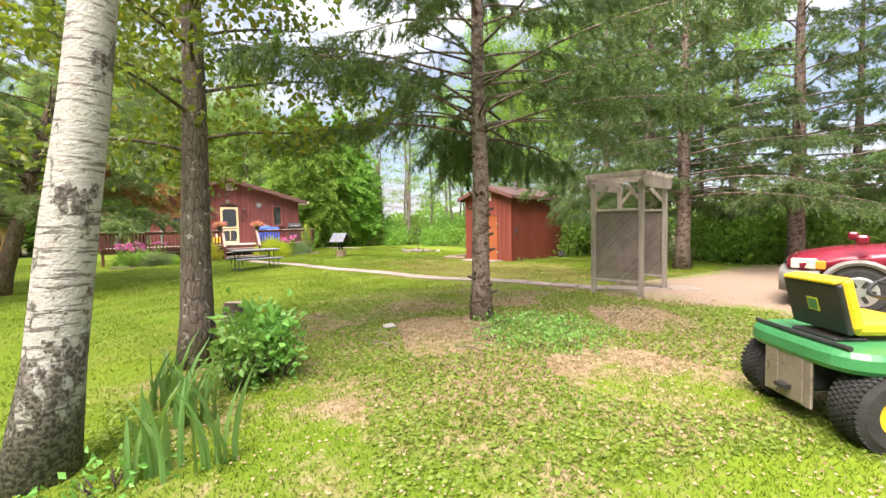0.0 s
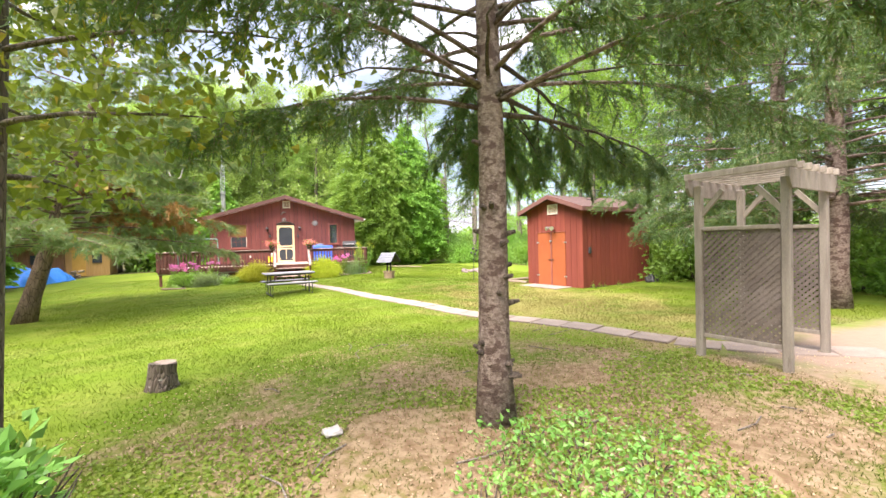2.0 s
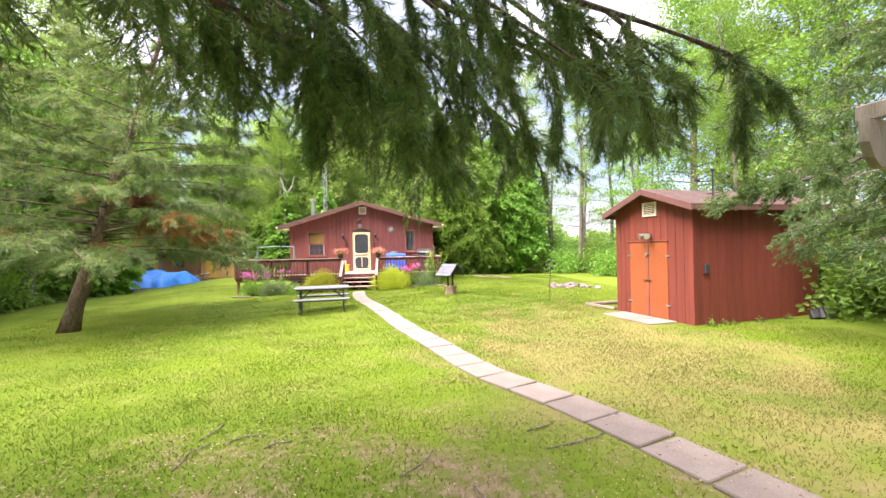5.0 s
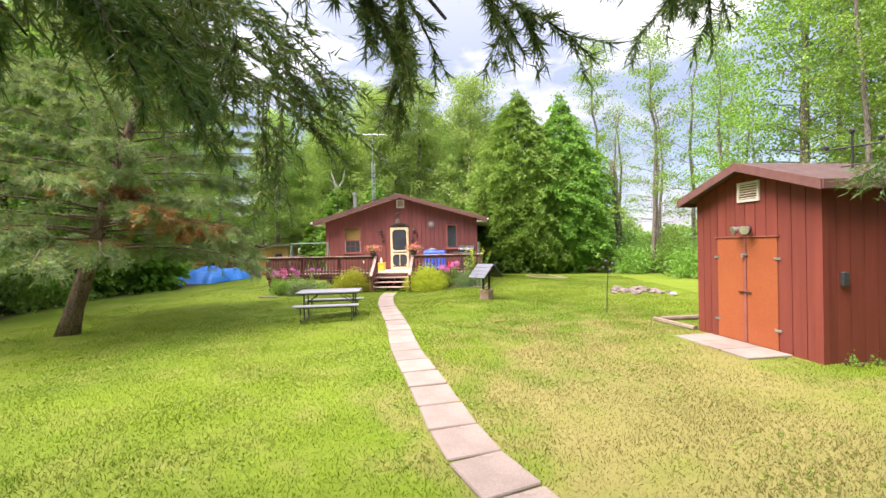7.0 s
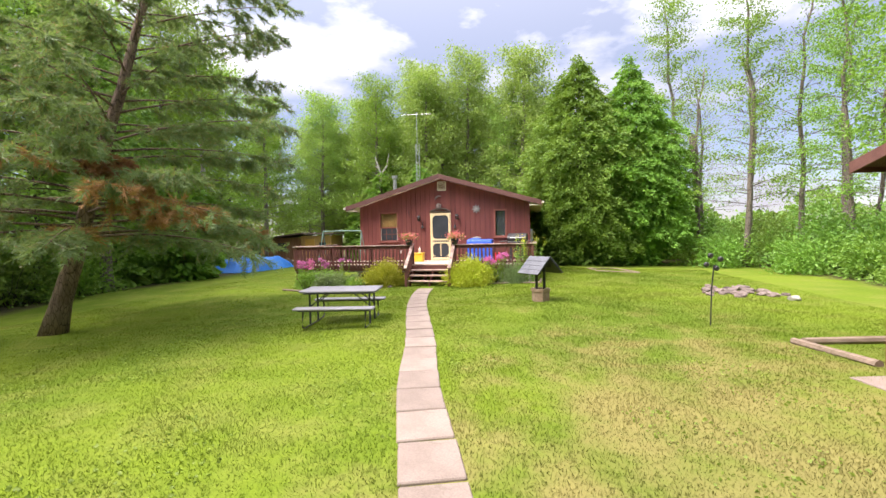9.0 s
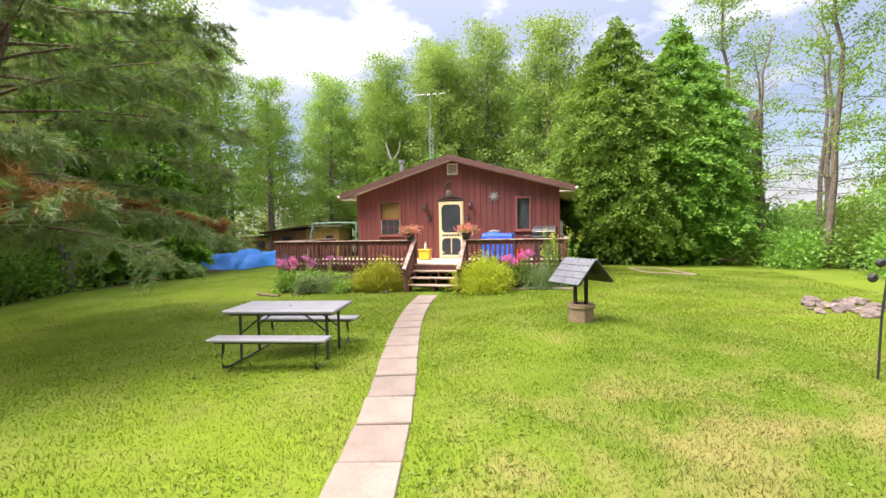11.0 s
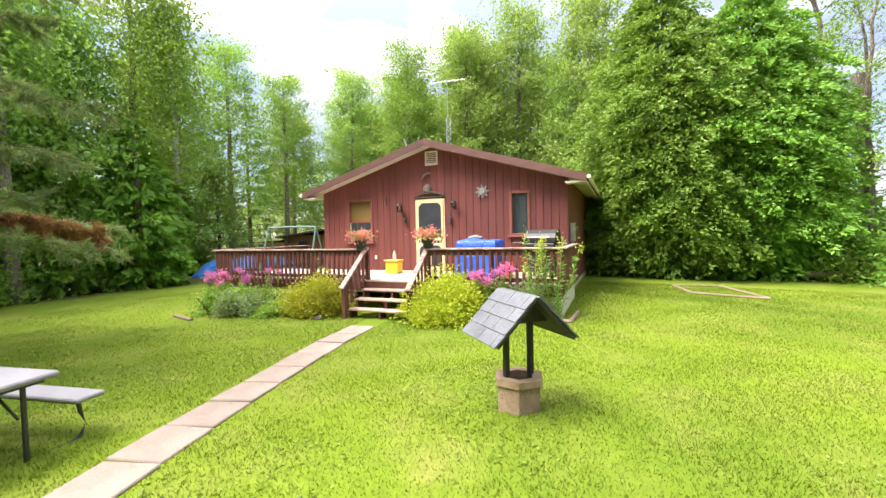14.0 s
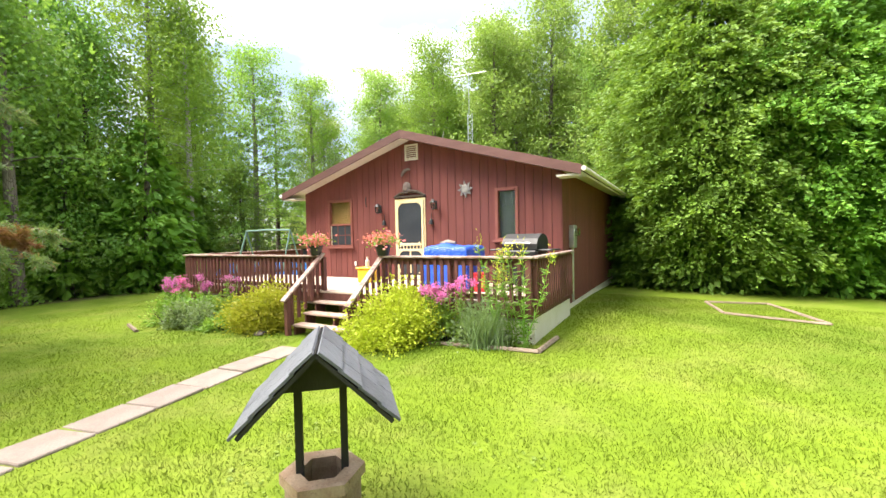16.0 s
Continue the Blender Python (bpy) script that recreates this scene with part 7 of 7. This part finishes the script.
def build_car():
    """Local frame: x is forward, y to the car's left, origin on the ground under the front axle."""
    m = pose(12.55, 1.42, hz(12.55, 1.42), 0, 0, 106) @ Matrix.Scale(1.05, 4)
    t = thing("parked_car", "dark red estate car with grey lower trim", "car", m)
    W = 0.88

    def loft(sections, name, mat, label=""):
        bm = bmesh.new()
        rows = []
        for x, w, z0, z1, rnd in sections:
            o = [(-w, z0), (-w * 1.01, (z0 + z1) / 2), (-w, z1 - rnd), (-w + rnd, z1), (0, z1 + rnd * 0.35), (w - rnd, z1), (w, z1 - rnd), (w * 1.01, (z0 + z1) / 2), (w, z0)]
            rows.append([bm.verts.new((x, a, b)) for a, b in o])
        for a, b in zip(rows[:-1], rows[1:]):
            k = len(a)
            for i in range(k):
                bm.faces.new((a[i], b[i], b[(i + 1) % k], a[(i + 1) % k]))
        bm.faces.new(rows[0])
        bm.faces.new(rows[-1][::-1])
        bmesh.ops.recalc_face_normals(bm, faces=bm.faces)
        me = bpy.data.meshes.new(name)
        bm.to_mesh(me)
        bm.free()
        for p in me.polygons:
            p.use_smooth = True
        me.materials.append(mat)
        return part(name, me, mat, t, label)

    loft([(-3.55, 0.80, 0.55, 0.95, 0.08), (-3.4, W, 0.55, 1.0, 0.08), (-1.2, W, 0.55, 0.98, 0.06), (-0.5, W, 0.55, 0.96, 0.10), (0.2, 0.86, 0.58, 0.90, 0.12), (0.62, 0.80, 0.60, 0.82, 0.12), (0.80, 0.68, 0.62, 0.74, 0.06)], "body", CAR_RED, "dark red painted body")
    loft([(-3.62, 0.78, 0.26, 0.56, 0.05), (-3.4, W + 0.015, 0.24, 0.56, 0.04), (-3.02, W + 0.015, 0.24, 0.56, 0.04)], "rear_bumper", CAR_GREY, "grey rear bumper")
    loft([(-2.2, W + 0.012, 0.22, 0.56, 0.03), (-0.42, W + 0.012, 0.22, 0.56, 0.03)], "sill", CAR_GREY, "grey lower body trim")
    loft([(0.42, W + 0.01, 0.24, 0.60, 0.05), (0.70, 0.80, 0.24, 0.60, 0.06), (0.90, 0.62, 0.26, 0.58, 0.06)], "front_bumper", CAR_GREY, "grey front bumper")
    loft([(-3.35, 0.66, 0.98, 1.02, 0.03), (-3.0, 0.68, 0.98, 1.42, 0.10), (-1.7, 0.70, 0.98, 1.46, 0.10), (-1.05, 0.72, 0.98, 1.36, 0.10), (-0.42, 0.76, 0.95, 0.99, 0.03)], "cabin", SCREEN, "dark tinted cabin glass")
    loft([(-3.05, 0.66, 1.40, 1.46, 0.05), (-1.7, 0.68, 1.42, 1.50, 0.05), (-1.1, 0.66, 1.36, 1.42, 0.04)], "roof_panel", CAR_RED)
    for s in (-1, 1):
        for x in (0.0, -2.6):
            w = part("wheel", Shape().tube([(0, -0.10, 0), (0, -0.08, 0), (0, 0.08, 0), (0, 0.10, 0)], [0.29, 0.325, 0.325, 0.29], 30), RUBBER, t, "black tyre")
            w.matrix_basis = pose(x, s * 0.80, 0.325)
            part("rim", Shape().tube([(0, s * 0.101, 0), (0, s * 0.108, 0)], [0.21, 0.19], 24), STEEL, w, "silver alloy rim")
            for i in range(6):
                part("spoke_gap", Shape().box(0.07, 0.17, s * 0.112 - 0.003, s * 0.112 + 0.003, -0.025, 0.025, pose(0, 0, 0, 0, i * 60, 0)), BLACK, w)
            part("wheel_arch", Shape().tube([(x + 0.41 * math.cos(a), s * (W + 0.005), 0.33 + 0.41 * math.sin(a)) for a in np.linspace(0.05, math.pi - 0.05, 14)], 0.045, 6), CAR_GREY, t, "grey wheel arch trim")
            part("wheel_well", Shape().tube([(x, s * 0.60, 0.36), (x, s * (W + 0.004), 0.36)], 0.385, 22), DARK, t)
        part("headlight", Shape().box(-0.16, 0.16, -0.035, 0.035, -0.085, 0.075, pose(0.60, s * 0.765, 0.70, 0, 0, -s * 20), bevel=0.03), HEADLIGHT, t, "yellowed clear headlight")
        part("indicator", Shape().box(-0.07, 0.05, -0.03, 0.03, -0.08, 0.05, pose(0.42, s * 0.835, 0.70, 0, 0, -s * 16), bevel=0.02), AMBER, t, "amber indicator lens")
        part("door_mirror", Shape().box(-0.08, 0.06, s * 0.98 - 0.09, s * 0.98 + 0.09, 1.0, 1.13, bevel=0.03), CAR_RED, t)
        part("door_line", Shape().box(-1.006, -0.994, s * (W + 0.011) - 0.003, s * (W + 0.011) + 0.003, 0.57, 0.95), BLACK, t)
    part("grille", Shape().box(0.80, 0.83, -0.42, 0.42, 0.63, 0.73, bevel=0.01), BLACK, t, "black grille")
    part("number_plate_holder", Shape().box(0.902, 0.915, -0.24, 0.24, 0.40, 0.50), WHITE, t)


def build_outbuildings():
    w = thing("wood_shed", "low brown wooden outbuilding with a golden board door", "outbuilding", pose(-9.2, 39.3, hz(-9.2, 39.3), 0, 0, 8) @ Matrix.Scale(1.12, 4))
    part("wall", Shape().box(-2.7, 0, 0, 3, 0, 1.9), OLDWOOD, w)
    part("annex_wall", Shape().box(-4.6, -2.71, 0.3, 3, 0, 1.45), NEWWOOD, w, "low golden board annex")
    part("annex_roof", Shape().prism([(-4.8, 1.42), (-2.72, 1.56), (-2.72, 1.62), (-4.8, 1.48)], 0.1, 3.2), SHINGLE, w)
    part("window", Shape().box(-3.7, -3.1, 0.25, 0.295, 0.7, 1.2), SCREEN, w)
    part("end_wall", Shape().box(0.01, 2.3, 0.25, 3, 0, 2.0), NEWWOOD, w, "golden board wall")
    part("roof", Shape().prism([(-3.1, 1.72), (0.3, 2.15), (0.3, 2.25), (-3.1, 1.82)], -0.4, 3.4), SHINGLE, w, "dark flat roof")
    part("roof", Shape().box(0.3, 2.6, -0.1, 3.2, 2.1, 2.2), TIMBER, w)
    part("door", Shape().box(0.35, 1.05, 0.20, 0.245, 0.05, 1.75), surface("yellow_door", (0.68, 0.38, 0.07), (0.72, 0.42, 0.09)), w, "yellow board door")
    part("window", Shape().box(1.4, 1.9, 0.20, 0.245, 0.9, 1.5), SCREEN, w)
    part("window", Shape().box(-1.6, -1.0, -0.05, -0.004, 0.9, 1.5), SCREEN, w)
    for i in range(12):
        part("batten", Shape().box(-2.68 + i * 0.235, -2.65 + i * 0.235, -0.03, -0.004, 0.05, 1.7 if i < 6 else 1.85), OLDWOOD, w)
    # tarp over a pile
    bm = bmesh.new()
    bmesh.ops.create_grid(bm, x_segments=60, y_segments=40, size=1.0)
    for v in bm.verts:
        x, y = v.co.x, v.co.y
        e = max(0.0, 1 - max(abs(x), abs(y)) ** 4)
        z = 1.15 * e * (0.75 + 0.35 * noise.noise(Vector((x * 2, y * 2, 7)))) + 0.07 * noise.noise(Vector((x * 8, y * 7, 3))) * e + 0.03
        px, py = -8.5 + x * 1.7 + 0.2 * noise.noise(Vector((x * 3, y * 3, 1))), 32.2 + y * 2.3 + 0.25 * noise.noise(Vector((x * 3, y * 3, 5)))
        v.co = Vector((px, py, hz(px, py) + max(0.02, z)))
    me = bpy.data.meshes.new("tarpaulin")
    bm.to_mesh(me)
    bm.free()
    for p in me.polygons:
        p.use_smooth = True
    me.materials.append(TARP)
    tagged(part("tarpaulin", me, TARP), "wrinkled blue tarpaulin over a low pile", "tarpaulin")
    rng = random.Random(6)
    for i in range(22):
        x, y, z = -7.9 + rng.uniform(-0.7, 0.7), 36.2 + rng.uniform(-0.3, 0.3), 0
        z = hz(x, y) + 0.08 + 0.13 * (i % 4)
        a = rng.uniform(-0.4, 0.4)
        tagged(part("firewood_log", Shape().tube([(x, y, z), (x + 0.4 * math.sin(a), y + 0.4 * math.cos(a), z + 0.02)], rng.uniform(0.05, 0.09), 7, 0.1), TIMBER), "split firewood log in a heap", "firewood", "firewood heap")
    sw = thing("swing_frame", "green pipe swing frame standing on the deck", "swing set", pose(0.75, 24.5, DECK_Z, 0, 0, 3))
    part("top_bar", Shape().tube([(0, 0, 1.33), (0.85, 0, 1.35), (1.7, 0, 1.33)], 0.025, 8), GREENPIPE, sw)
    for x in (0, 1.7):
        for y in (-0.42, 0.42):
            part("leg", Shape().tube([(x, 0, 1.33), (x + (0.06 if x else -0.06), y, 0)], 0.022, 8), GREENPIPE, sw)
        part("side_bar", Shape().tube([(x, -0.25, 0.55), (x, 0.25, 0.55)], 0.016, 6), GREENPIPE, sw)
    tw = thing("antenna_tower", "thin lattice antenna tower behind the house", "antenna", pose(1.35, 38.0, hz(1.35, 38)))
    legs = [(0.16 * math.cos(a), 0.16 * math.sin(a)) for a in (0.5, 2.6, 4.7)]
    for x, y in legs:
        part("tower_leg", Shape().tube([(x, y, 0), (x, y, 8.6)], 0.018, 6), STEEL, tw)
    rungs = Shape()
    for i in range(28):
        for (ax, ay), (bx, by) in zip(legs, legs[1:] + legs[:1]):
            rungs.tube([(ax, ay, i * 0.3 + 0.2), (bx, by, i * 0.3 + 0.5)], 0.009, 4)
    part("lattice_rungs", rungs, STEEL, tw)
    an = part("antenna_boom", Shape().tube([(0, 0, 8.6), (0, 0, 10.9)], 0.02, 6).tube([(-1.1, 0, 10.8), (1.1, 0, 10.7)], 0.015, 6), STEEL, tw)
    for i in range(9):
        part("element", Shape().tube([(-1.05 + i * 0.26, -0.7 + 0.05 * i, 10.76), (-1.05 + i * 0.26, 0.7 - 0.05 * i, 10.76)], 0.007, 4), STEEL, an)
    tagged(part("fallen_log", Shape().tube([(16.0, 31.3, 0.32), (17.6, 31.6, 0.36), (19.2, 31.0, 0.30)], 0.09, 8, 0.1), TIMBER), "grey log rail lying by the shrubs", "log")


build_ground()
build_house()
wall_items()
build_deck()
build_shed()
build_arbour()
build_picnic_table()
build_well()
build_small_garden()
build_mower()
build_car()
build_outbuildings()
yard_trees()
forest()
beds()
shed_weeds()
build_path()
grass()
